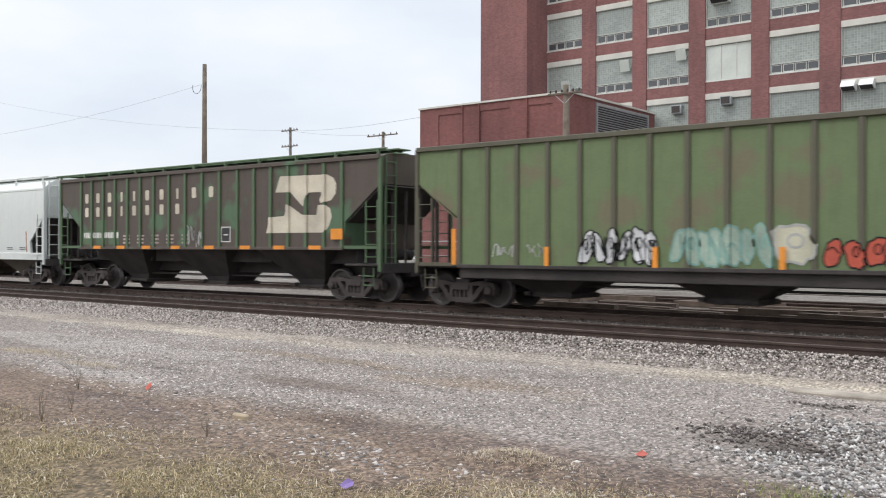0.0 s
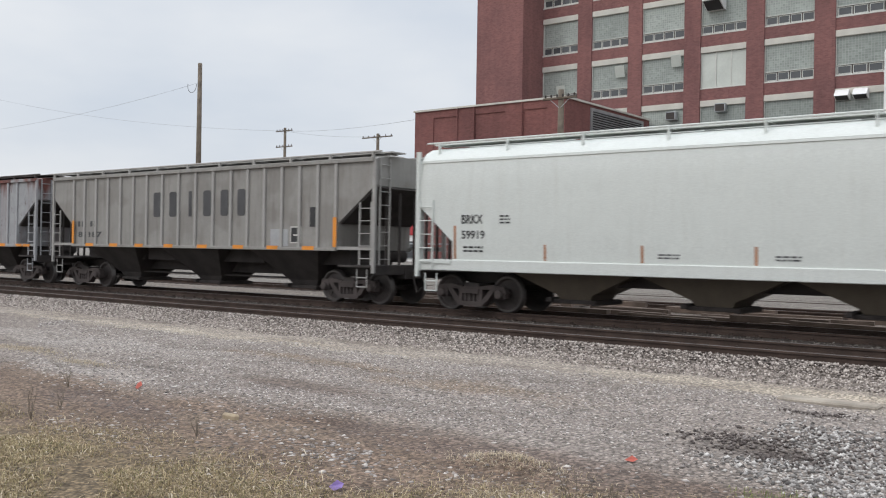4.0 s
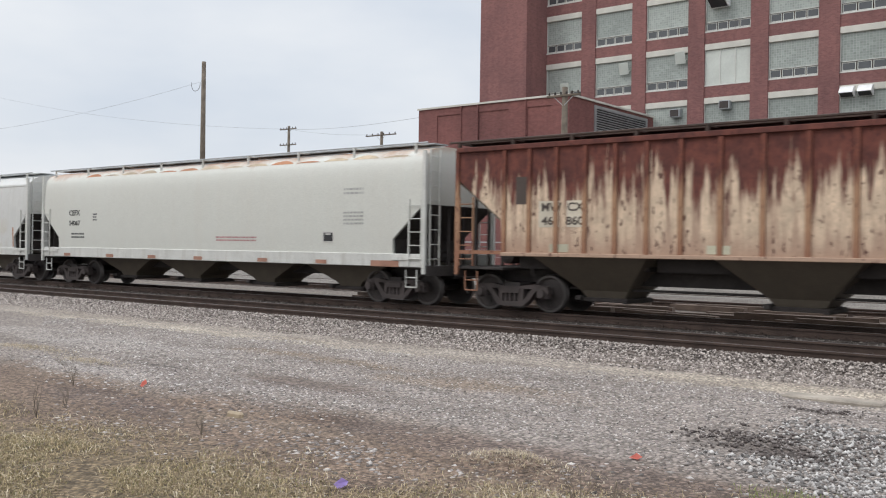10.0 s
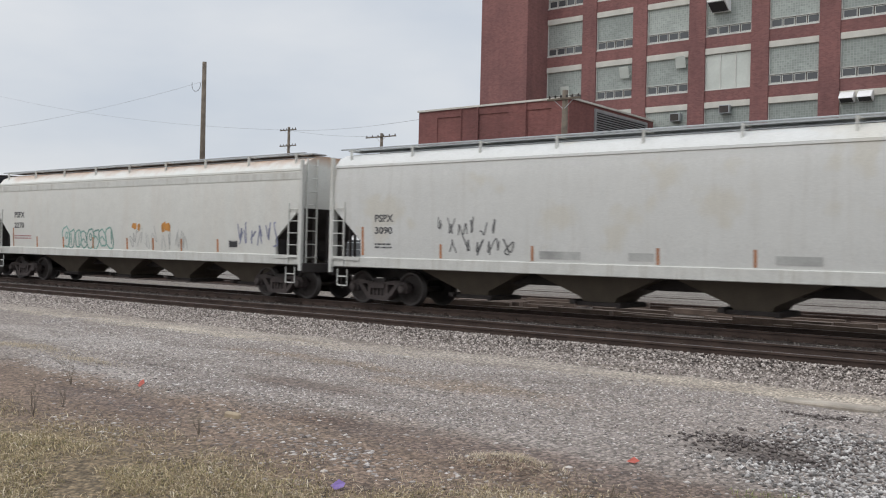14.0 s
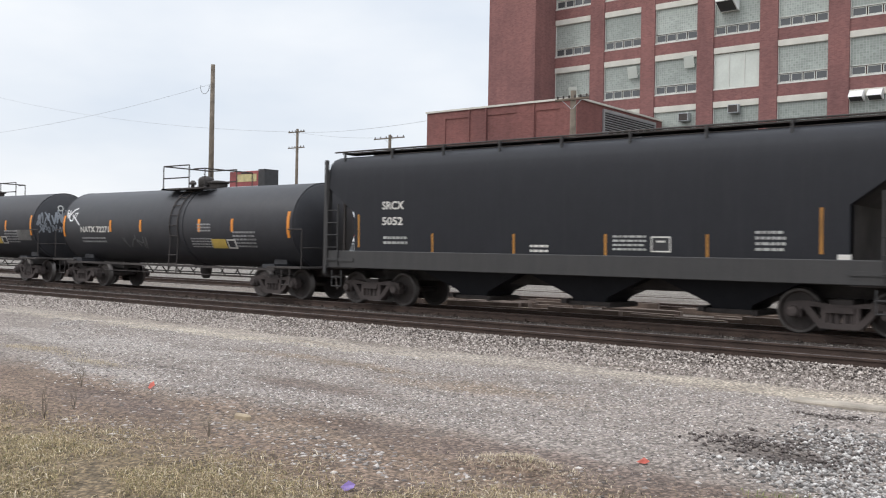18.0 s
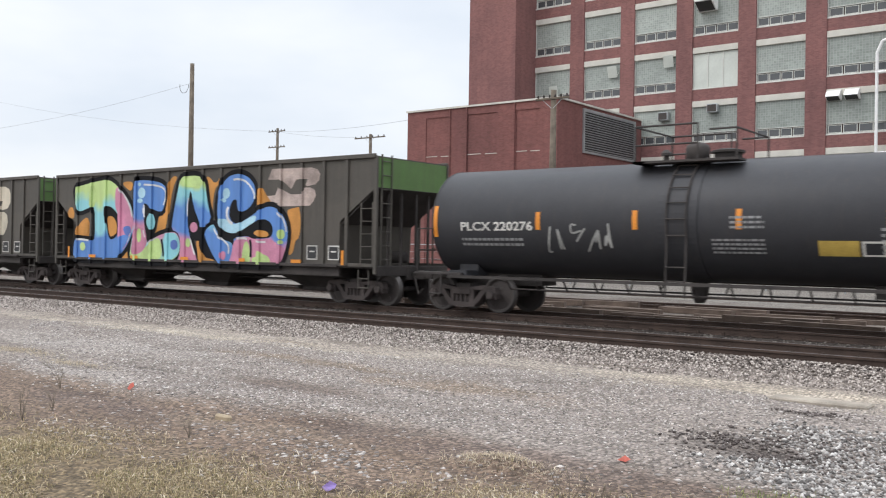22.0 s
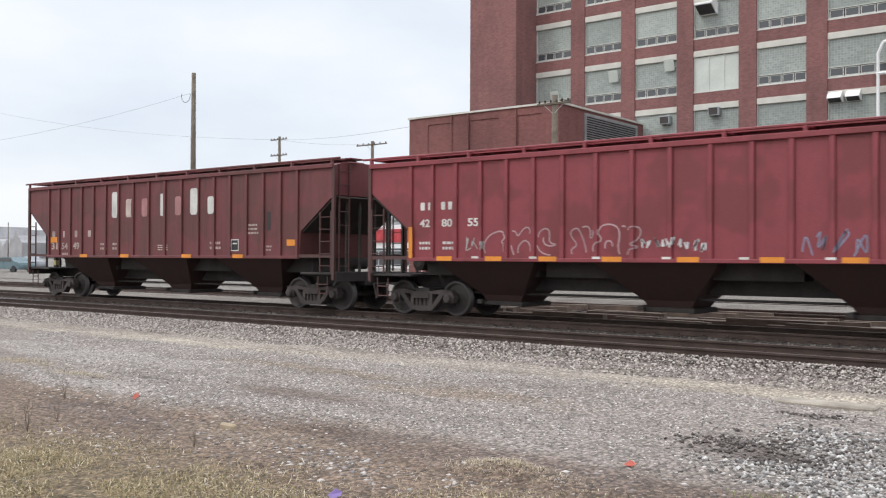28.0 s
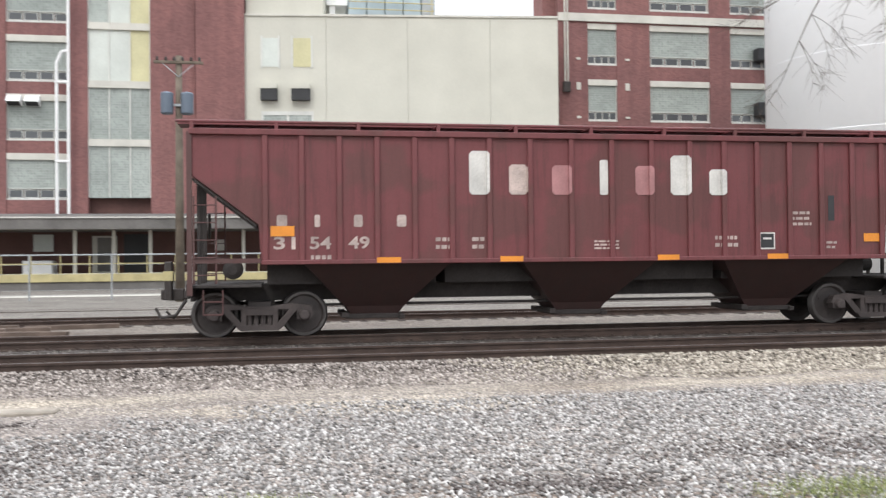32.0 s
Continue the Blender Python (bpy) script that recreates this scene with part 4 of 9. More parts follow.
def hood(x, z, kind):
    """Vents and coolers that stick out of the windows."""
    if kind == "hood":
        ob = new("vent_hood")
        bm = bmesh.new()
        prism(bm, ((0, 0), (0.0, 0.8), (0.7, 0.8), (1.25, 0.6), (1.25, 0.5), (0.35, 0.0)), 0, 1.25)
        bmesh.ops.transform(bm, matrix=Matrix(((0, 1, 0, 0), (-1, 0, 0, 0), (0, 0, 1, 0), (0, 0, 0, 1))), verts=bm.verts)
        part("shell", bm, M["white_steel"], ob)
        bm = bmesh.new()
        prism(bm, ((0.38, -0.01), (1.22, 0.457), (1.227, 0.445), (0.387, -0.022)), 0.06, 1.19)
        bmesh.ops.transform(bm, matrix=Matrix(((0, 1, 0, 0), (-1, 0, 0, 0), (0, 0, 1, 0), (0, 0, 0, 1))), verts=bm.verts)
        part("mouth", bm, M["black"], ob)
        tagged(ob, "white metal vent hood with dark mouth on window", "vent", "window vents")
    elif kind == "round":
        ob = new("vent_hood")
        bm = bmesh.new()
        prism(bm, [(0.0, 0.0), (0.0, 0.7)] + [(0.75 * math.sin(a * 0.26), 0.0 + 0.7 * math.cos(a * 0.26)) for a in range(1, 5)] + [(0.74, 0.22), (0.25, 0)], 0, 0.85)
        bmesh.ops.transform(bm, matrix=Matrix(((0, 1, 0, 0), (-1, 0, 0, 0), (0, 0, 1, 0), (0, 0, 0, 1))), verts=bm.verts)
        part("shell", bm, M["white_steel"], ob)
        bm = bmesh.new()
        prism(bm, ((0.27, -0.005), (0.72, 0.196), (0.725, 0.184), (0.275, -0.017)), 0.05, 0.8)
        bmesh.ops.transform(bm, matrix=Matrix(((0, 1, 0, 0), (-1, 0, 0, 0), (0, 0, 1, 0), (0, 0, 0, 1))), verts=bm.verts)
        part("mouth", bm, M["black"], ob)
        tagged(ob, "rounded white vent hood on factory window", "vent", "window vents")
    elif kind == "cooler":
        ob = new("window_cooler")
        part("case", boxes((0, 0.75, -0.5, 0.0, 0, 0.6), bevel=0.03), M["galv"], ob)
        part("grille", boxes((0.06, 0.69, -0.51, -0.495, 0.06, 0.54)), M["steel_dark"], ob)
        tagged(ob, "grey window air cooler with dark grille", "air conditioner", "window vents")
    else:
        ob = new("tilted_sash")
        part("sheet", boxes((0, 0.75, -0.04, 0.0, 0, 0.85), bevel=0.01), M["panel"], ob)
        for xs in (0.03, 0.72):
            part("stay", rods([((xs, -0.03, 0.1), (xs, 0.3, 0.3))], 0.02), M["frame"], ob)
        tagged(ob, "white sheet panel tilted out of window", "window panel", "window vents")
    ob.location = (x, Y0 + 0.16, z)
    if kind == "sheet":
        ob.rotation_euler = (radians(14), 0, 0)
        ob.location = (x, Y0 - 0.05, z)
    return ob


hood(-25.3, 18.5, "hood")
hood(-16.7, 11.55, "round"), hood(-15.6, 11.55, "round")
hood(-28.2, 11.1, "cooler"), hood(-24.6, 11.4, "cooler")
hood(-32.3, 14.6, "sheet"), hood(-27.9, 14.9, "sheet"), hood(-37.3, 13.6, "sheet")
part("vent_pipe", rods([((-12.95, 61.4, 4.4), (-12.95, 61.4, 19.3)), ((-12.95, 61.4, 19.3), (-12.6, 61.4, 20.1)), ((-13.65, 61.4, 4.2), (-13.65, 61.4, 14.2)), ((-13.65, 61.4, 14.2), (-13.35, 61.4, 14.9)), ((-13.35, 61.4, 14.9), (-12.95, 61.4, 15.0)), ((-13.75, 61.4, 8), (-12.85, 61.4, 8)), ((-13.75, 61.4, 13), (-12.85, 61.4, 13))], 0.1, 12), M["white_steel"], factory, "tall white vent pipes")

# low annex with louvre
annex = structure(new("annex"), "low plum brick annex with white coping", "annex")
AX0, AX1, AY0, AZ = -41.65, -29.55, 50.0, 11.2
part("wall", boxes((AX0, AX1, AY0 + 0.06, 61.9, 0, AZ)), M["brick_annex"], annex)
for a, c in ((AX0, -40.0), (-37.85, -36.5), (-34.05, -32.6), (-30.8, AX1)):
    part("pilaster", boxes((a, c, AY0, AY0 + 0.06, 0, AZ - 0.5)), M["brick_annex"], annex)
part("frieze", boxes((AX0, AX1, AY0, AY0 + 0.06, AZ - 0.5, AZ)), M["brick_annex"], annex)
for a, c in ((-40.0, -37.85), (-36.5, -34.05), (-32.6, -30.8)):
    part("ledge", boxes((a, a + 0.45 * (c - a), AY0 + 0.03, AY0 + 0.06, 8.02, 8.06), (a + 0.6 * (c - a), c, AY0 + 0.03, AY0 + 0.06, 8.0, 8.04)), M["concrete"], annex)
part("coping", boxes((AX0 - 0.08, AX1 + 0.08, AY0 - 0.1, AY0 + 0.3, AZ, AZ + 0.12), (AX1 - 0.3, AX1 + 0.1, AY0 + 0.3, 61.9, AZ, AZ + 0.12)), M["concrete"], annex, "white roof coping")
part("roof", boxes((AX0, AX1 - 0.3, AY0 + 0.3, 61.9, AZ + 0.0, AZ + 0.04)), M["dock_roof"], annex)
part("louvre_frame", boxes((AX1 + 0.0, AX1 + 0.1, 53.2, 53.4, 8.1, 11.0), (AX1, AX1 + 0.1, 60.6, 60.8, 8.1, 11.0), (AX1, AX1 + 0.1, 53.4, 60.6, 10.8, 11.0), (AX1, AX1 + 0.1, 53.4, 60.6, 8.1, 8.25)), M["galv"], annex)
part("louvre_back", boxes((AX1 + 0.002, AX1 + 0.02, 53.4, 60.6, 8.25, 10.8)), M["black"], annex)
slat = finish("louvre_slat", boxes((0.02, 0.1, 53.4, 60.6, 0, 0.05)), M["galv"])
for k in range(16):
    ob = part("louvre_slat", slat, None, annex)
    ob.location = (AX1, 0, 8.3 + k * 0.157)
for x in (-36.5, -32.7, -37.9):
    part("downpipe", rods([((x, AY0 - 0.06, 0.2), (x, AY0 - 0.06, AZ))], 0.05), M["brick_annex"], annex)

# cream-clad block
cream = structure(new("cream_block"), "windowless cream-clad factory block with flat roof", "factory")
CZ = 17.75
for a, c in ((-2.1, 3.37), (3.385, 8.91), (8.925, 14.57), (14.585, 19.3)):
    part("cladding_panel", boxes((a, c, Y0, Y0 + 0.4, 0, CZ), bevel=0.006), M["cream_wall"], cream)
part("wall", boxes((-2.1, 19.3, Y0 + 0.4, 80, 0, CZ - 0.1)), M["cream_wall"], cream)
part("penthouse", boxes((-2.05, 3.2, Y0 + 0.3, 74, CZ, 20.9), bevel=0.03), M["cream_wall"], cream)
part("roof_edge", boxes((-2.1, 19.3, Y0 - 0.08, Y0 + 0.3, CZ, CZ + 0.14)), M["concrete"], cream)
for a, c, mat in ((-0.9, 0.15, "panel"), (1.15, 2.35, "yellow_panel")):
    part("window_frame", boxes((a - 0.12, a, Y0 - 0.06, Y0 + 0.02, 14.3, 16.45), (c, c + 0.12, Y0 - 0.06, Y0 + 0.02, 14.3, 16.45)), M["frame"], cream)
    part("window_glass", boxes((a, c, Y0 - 0.03, Y0 + 0.02, 14.4, 16.3)), M[mat], cream)
    part("vent_cap", boxes((a - 0.1, c - 0.05, Y0 - 0.5, Y0, 12.9, 13.25)), M["cream_wall"], cream)
    part("vent_mouth", boxes((a - 0.1, c - 0.05, Y0 - 0.45, Y0, 12.15, 12.9)), M["black"], cream)
part("window_frame", boxes((-1.0, 2.5, Y0 - 0.06, Y0 + 0.02, 11.2, 11.45), (-1.0, -0.85, Y0 - 0.06, Y0 + 0.02, 8.5, 11.2), (0.7, 0.85, Y0 - 0.06, Y0 + 0.02, 8.5, 11.2), (2.35, 2.5, Y0 - 0.06, Y0 + 0.02, 8.5, 11.2)), M["frame"], cream)
part("window_glass", boxes((-0.85, 2.35, Y0 - 0.03, Y0 + 0.02, 8.5, 11.2)), M["block"], cream)
cream.matrix_basis = Matrix.Translation((-2.1, Y0, 0)) @ pose(0, 0, 0, 0, 0, -6) @ Matrix.Diagonal((0.973, 1, 1, 1)) @ Matrix.Translation((2.1, -Y0, 0))
unit = tagged(new("roof_air_handler"), "blue-grey rooftop air handler with tall flue", "air handler")
for k in range(4):
    part("casing", boxes((4.9 + k * 1.28, 6.12 + k * 1.28, 64, 67, 18.0, 20.6), bevel=0.03), M["blue_grey"], unit)
part("end_box", boxes((10.05, 11.0, 64.2, 66.8, 18.0, 20.3), bevel=0.04), M["galv"], unit)
part("intake", boxes((3.4, 4.85, 64.2, 66.5, 19.3, 20.6), (3.6, 4.0, 64.4, 65, 17.9, 19.3)), M["white_steel"], unit)
part("skid", boxes((4.8, 11.0, 63.9, 67.1, 17.75, 18.0)), M["steel_dark"], unit)
part("flue", lathe(bmesh.new(), [(20.6, 0.5), (23.6, 0.5), (23.7, 0.55), (23.9, 0.5)], "z", 20, (8.2, 65.5, 0)), M["white_steel"], unit, smooth=True)
part("hand_rail", rods([((4.9, 63.8, 19.0), (10.9, 63.8, 19.0)), ((4.9, 63.8, 19.5), (10.9, 63.8, 19.5)), ((10.7, 63.8, 18), (10.7, 63.8, 20))], 0.04), M["yellow"], unit)
tagged(part("roof_duct", rods([((-1.6, 66, 24.5), (0.4, 66, 23.2)), ((0.4, 66, 23.2), (2.6, 66, 21.2)), ((2.6, 66, 21.2), (2.75, 66, 20.9)), ((-0.4, 66.3, 20.9), (1.4, 66.3, 24)), ((0.2, 66.3, 20.9), (0.2, 66.3, 24)), ((1.6, 66.3, 20.9), (1.6, 66.3, 23))], 0.28, 12), M["galv"]), "bent galvanised duct on the roof", "duct")

# red brick wing to the right
wing = structure(new("brick_wing"), "red brick factory wing with white string course", "factory")
WTOP = 27.0
for a, c in ((19.3, 21.45), (23.6, 26.05), (30.6, 32.2), (35.6, 52)):
    part("wall", boxes((a, c, Y0 - 0.02, Y0 + 0.6, 0, WTOP)), M["brick"], wing)
part("wall", boxes((18.4, 52, Y0 + 0.7, 65.0, 0, WTOP)), M["brick"], wing)
for row in range(-3, 3):
    z = 11.2 + 3.95 * row
    for a, c in ((21.45, 23.6), (26.05, 30.6), (32.2, 35.6)):
        part("spandrel", boxes((a, c, Y0 + 0.04, Y0 + 0.6, z + 2.95, z + 3.95)), M["brick"], wing)
        factory_window(wing, a, z, Y0 + 0.12, c - a)
for a, c in ((21.45, 23.6), (26.05, 30.6), (32.2, 35.6)):
    part("spandrel", boxes((a, c, Y0 + 0.04, Y0 + 0.6, 23.05, WTOP)), M["brick"], wing)
part("string_course", boxes((19.3, 52, Y0 - 0.15, Y0 + 0.05, 18.2, 18.75), (19.3, 52, Y0 - 0.12, Y0 + 0.05, 20.9, 21.1), (19.3, 52, Y0 - 0.12, Y0 + 0.05, 24.8, 25.2)), M["concrete"], wing)
part("roof_cornice", boxes((18.3, 52, Y0 - 0.3, Y0 + 0.9, WTOP, WTOP + 0.6)), M["concrete"], wing)
part("downpipe", rods([((19.75, Y0 - 0.15, 13.6), (19.75, Y0 - 0.15, WTOP)), ((19.95, Y0 - 0.15, 13.6), (19.95, Y0 - 0.15, WTOP))], 0.06), M["concrete"], wing)
part("pipe_box", boxes((19.6, 20.1, Y0 - 0.3, Y0, 13.2, 13.9)), M["steel_dark"], wing)
part("square_block", boxes(*[(x, x + 0.3, Y0 - 0.08, Y0, z, z + h) for x in (20.6, 24.2) for z, h in ((13.4, 0.5), (15.5, 0.15), (11.4, 0.15))]), M["concrete"], wing)
part("collector_box", boxes((18.2, 19.2, Y0 + 0.2, Y0 + 0.9, 20.6, 21.8)), M["galv"], wing)
part("window_vent", boxes((34.0, 35.4, Y0 - 0.7, Y0 + 0.1, 15.7, 16.6), (34.0, 35.5, Y0 - 0.7, Y0 + 0.1, 11.7, 12.7), bevel=0.05), M["black"], wing)

silo = structure(new("white_silo"), "large plain white steel storage silo", "silo")
# whiter than the other painted steel: overexposure is put into the colour
silo_paint = plain("overlit_white_silo_paint", (0.93, 0.935, 0.94), 0.4, 0, 0.03, 1, 0.02)
part("shell", lathe(bmesh.new(), [(0, 6.2), (30, 6.2), (31.5, 5.0), (32.4, 0.5)], "z", 96, (33.0, 46.0, 0)), silo_paint, silo, smooth=False)
for p in silo.children[0].data.polygons:
    p.use_smooth = abs(p.normal.z) < 0.5
for z in (4, 8, 12, 16, 20):
    part("hoop", lathe(bmesh.new(), [(z, 6.195), (z + 0.01, 6.207), (z + 0.04, 6.207), (z + 0.05, 6.195)], "z", 64, (33.0, 46.0, 0)), silo_paint, silo)

# ---- loading dock ----
dock = structure(new("loading_dock"), "concrete loading dock with yellow edge under dark canopy", "loading dock")
DX0, DX1 = -27.5, 19.0
part("dock_floor", boxes((DX0, DX1, 54.3, Y0 - 0.1, 0.0, 0.95)), M["concrete"], dock)
part("dock_edge", boxes((DX0, DX1, 54.0, 54.3, 0.55, 1.02), bevel=0.02), M["yellow"], dock, "yellow painted dock edge")
part("dock_face", boxes((DX0, DX1, 54.1, 54.3, 0.0, 0.55)), M["dock_roof"], dock)
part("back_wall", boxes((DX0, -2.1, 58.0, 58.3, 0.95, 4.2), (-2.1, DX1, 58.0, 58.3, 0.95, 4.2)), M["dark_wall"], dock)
bm = bmesh.new()
a = [bm.verts.new(p) for p in ((DX0, 53.2, 3.45), (DX1, 53.2, 3.45), (DX1, 53.2, 4.05), (DX0, 53.2, 4.05), (DX0, Y0, 3.45), (DX1, Y0, 3.45), (DX1, Y0, 4.75), (DX0, Y0, 4.75))]
for f in ((0, 1, 2, 3), (4, 7, 6, 5), (0, 4, 5, 1), (3, 2, 6, 7), (0, 3, 7, 4), (1, 5, 6, 2)):
    bm.faces.new([a[i] for i in f])
part("canopy", bm, M["dock_roof"], dock, "weathered grey canopy roof")
part("fascia_trim", boxes((DX0, DX1, 53.12, 53.2, 4.05, 4.12)), M["concrete"], dock)
rr = []
for k in range(31):
    x = DX0 + 0.2 + k * 1.54
    rr.append(((x, 54.25, 1.0), (x, 54.25, 2.05)))
part("railing_post", rods(rr, 0.035), M["yellow"], dock)
part("railing", rods([((DX0, 54.25, 2.05), (DX1, 54.25, 2.05)), ((DX0, 54.25, 1.55), (DX1, 54.25, 1.55))], 0.035), M["yellow"], dock)
for x in (-26, -20.6, -15.8, -11.3, -9.2, -7.2, -2.0, 3.2, 8.4, 13.6, 18.6):
    part("canopy_post", boxes((x - 0.09, x + 0.09, 55.0, 55.18, 0.95, 3.45)), M["concrete"], dock)
for a, c, z0, z1, mat in ((-10.9, -9.5, 1.0, 3.2, "concrete"), (-10.6, -9.8, 1.1, 3.1, "dock_roof"), (-9.1, -7.6, 1.0, 3.3, "black"), (-14.2, -13.1, 2.3, 3.3, "panel"), (-3.8, -3.2, 2.3, 2.95, "white"), (-19.4, -18.2, 1.5, 2.6, "white_steel"), (-23.6, -22.2, 1.0, 3.1, "panel"), (-25.6, -24.8, 1.0, 3.0, "frame"), (4.0, 5.4, 1.0, 3.1, "panel"), (11.0, 13.0, 1.0, 3.2, "black")):
    part("dock_door" if z0 < 1.2 else "dock_window", boxes((a, c, 57.9 - (0.04 if mat in ("dock_roof",) else 0), 58.0, z0, z1)), M[mat], dock)
tagged(part("pallet_wrap", boxes((-14.2, -12.6, 55.4, 56.6, 0.95, 1.75), bevel=0.06), M["white_steel"]), "white wrapped pallet standing on the dock", "pallet")
tank = tagged(new("upright_tank"), "white upright tank beside the loading dock", "tank")
part("shell", lathe(bmesh.new(), [(0.0, 1.6), (4.9, 1.6), (5.3, 1.2), (5.5, 0.2)], "z", 40, (9.0, 50.5, 0)), M["white_steel"], tank)
part("pipe", rods([((7.3, 49.5, 0.2), (7.3, 49.5, 5.6)), ((7.3, 49.5, 5.6), (9, 50.4, 5.6))], 0.06), M["steel_dark"], tank)

# fence along the lot
fence = structure(new("lot_fence"), "thin galvanised pipe fence along the paved lot", "fence")
for k in range(24):
    x = -48 + k * 3.4
    part("post", rods([((x, 42.5, -0.1), (x, 42.5, 1.95))], 0.04, 8), M["galv"], fence)
part("top_rail", rods([((-48, 42.5, 1.93), (30.2, 42.5, 1.93))], 0.03), M["galv"], fence)
part("wire", rods([((-48, 42.5, z), (30.2, 42.5, z)) for z in (0.4, 1.1, 1.5)], 0.006, 4), M["galv"], fence)


# ---- poles and wires ----
def pole(x, y, top, arms, label, r=0.17, gear=False, wide=2.6, foot=0.0):
    ob = new("utility_pole")
    part("post", lathe(bmesh.new(), [(foot - 0.3, r * 1.25), (top, r * 0.8)], "z", 14, (0, 0, 0)), M["wood_pole"], ob, smooth=True)
    for z in arms:
        part("crossarm", boxes((-wide / 2, wide / 2, -0.2, -0.08, z - 0.06, z + 0.06), bevel=0.012), M["wood_pole"], ob)
        part("brace", rods([((-0.7, -0.14, z), (0, -0.14, z - 0.6)), ((0.7, -0.14, z), (0, -0.14, z - 0.6))], 0.02), M["galv"], ob)
        for k in range(6):
            xx = -wide / 2 + 0.15 + k * (wide - 0.3) / 5
            part("insulator", lathe(bmesh.new(), [(z + 0.06, 0.03), (z + 0.1, 0.06), (z + 0.2, 0.055), (z + 0.24, 0.02)], "z", 8, (xx, -0.14, 0)), M["steel_dark"], ob)
    if gear:
        for sx in (-0.45, 0.36):
            part("transformer", lathe(bmesh.new(), [(top - 2.5, 0.2), (top - 2.45, 0.26), (top - 1.65, 0.26), (top - 1.6, 0.22), (top - 1.55, 0.05)], "z", 16, (sx, -0.3, 0)), M["can"], ob)
        part("bracket", boxes((-0.6, 0.5, -0.25, -0.15, top - 2.15, top - 2.05)), M["galv"], ob)
    ob.location = (x, y, 0)
    return tagged(ob, label, "utility pole", "utility poles")


pole(-155.8, 80.0, 7.3, (), "slim far lamp pole beside the road", 0.09)
pole(-59.3, 45.0, 15.8, (), "tall bare wooden utility pole", 0.2)
pole(-88.0, 80.0, 16.8, (16.4, 14.4), "wooden utility pole with two crossarms", 0.2, wide=3.0)
pole(-67.7, 75.0, 14.2, (13.8,), "wooden utility pole with wide crossarm", 0.2, wide=4.4)
pole(-27.45, 46.0, 10.9, (10.4,), "wooden utility pole beside brick annex", 0.2, wide=2.2)
pole(-4.05, 40.0, 10.2, (9.9,), "wooden utility pole carrying two transformers", 0.16, True, 2.0)
tagged(part("white_mast", rods([((-4.2, 40.6, 0), (-4.2, 40.6, 7.6))], 0.06, 10), M["white_steel"]), "slim white mast standing beside the pole", "mast")


def tube(pts, r, seg=5):
    """One unbroken round wire through the points."""
    verts, faces = [], []
    for k, p in enumerate(pts):
        d = (Vector(pts[min(k + 1, len(pts) - 1)]) - Vector(pts[max(k - 1, 0)])).normalized()
        u = d.cross(Vector((0.123, 0.9, 0.41))).normalized()
        w = d.cross(u)
        for i in range(seg):
            a = 2 * math.pi * i / seg
            verts.append(Vector(p) + (u * math.cos(a) + w * math.sin(a)) * r)
        if k:
            for i in range(seg):
                j = (i + 1) % seg
                faces.append(((k - 1) * seg + i, (k - 1) * seg + j, k * seg + j, k * seg + i))
    bm = bmesh.new()
    vs = [bm.verts.new(v) for v in verts]
    for f in faces:
        bm.faces.new([vs[i] for i in f])
    return bm


def wire(name, a, c, sag, r=0.018):
    a, c = Vector(a), Vector(c)
    pts = [a.lerp(c, k / 14) - Vector((0, 0, sag * 4 * k / 14 * (1 - k / 14))) for k in range(15)]
    return tagged(part(name, tube(pts, r), M["galv"]), "thin sagging overhead wire", "wire", "overhead wires")


wire("overhead_wire", (-59.4, 45, 14.3), (-95.0, 34, 10.6), 1.0, 0.01)
wire("overhead_wire", (-88, 80, 16.4), (-160, 71, 27.4), 1.5, 0.016)
wire("overhead_wire", (-88, 80, 16.4), (-43.2, 52, 11.1), 0.3, 0.015)
wire("overhead_wire", (-88, 80, 16.4), (-67.7, 75, 13.9), 0.3, 0.015)
part_loop = tube([(-60.0 + 0.55 * math.cos(k * 0.4), 44.8, 14.1 + 0.55 * math.sin(k * 0.4)) for k in range(7, 17)], 0.02)
tagged(part("wire_loop", part_loop, M["steel_dark"]), "slack loop of wire hanging at pole", "wire", "overhead wires")

# ---- beyond the yard ----
bb = tagged(new("billboard"), "billboard with dark border and worn red poster", "billboard")
part("poster", boxes((-151.8, -142.5, 119.9, 120, 14.0, 17.0)), plain("maroon_poster", (0.3, 0.07, 0.07), 0.6, 0, 0.4, 1.0), bb)
part("poster_band", boxes((-149.5, -143.5, 119.85, 119.9, 14.9, 16.4)), M["yellow"], bb)
part("side", boxes((-142.5, -140.6, 119.5, 123, 13.8, 17.2)), M["black"], bb)
part("post", rods([((-146, 121, 0), (-146, 121, 14))], 0.4, 10), M["steel_dark"], bb)
shop = structure(new("roadside_shop"), "low roadside shop with red and white front", "shop")
part("wall", boxes((-100, -66, 95, 105, 0, 6)), M["white_steel"], shop)
part("sign_band", boxes((-100, -66, 94.8, 95, 3.6, 5.4)), plain("shop_red", (0.5, 0.05, 0.06), 0.5), shop)
part("shop_window", boxes((-98, -68, 94.9, 95, 0.5, 2.8)), M["pane"], shop)


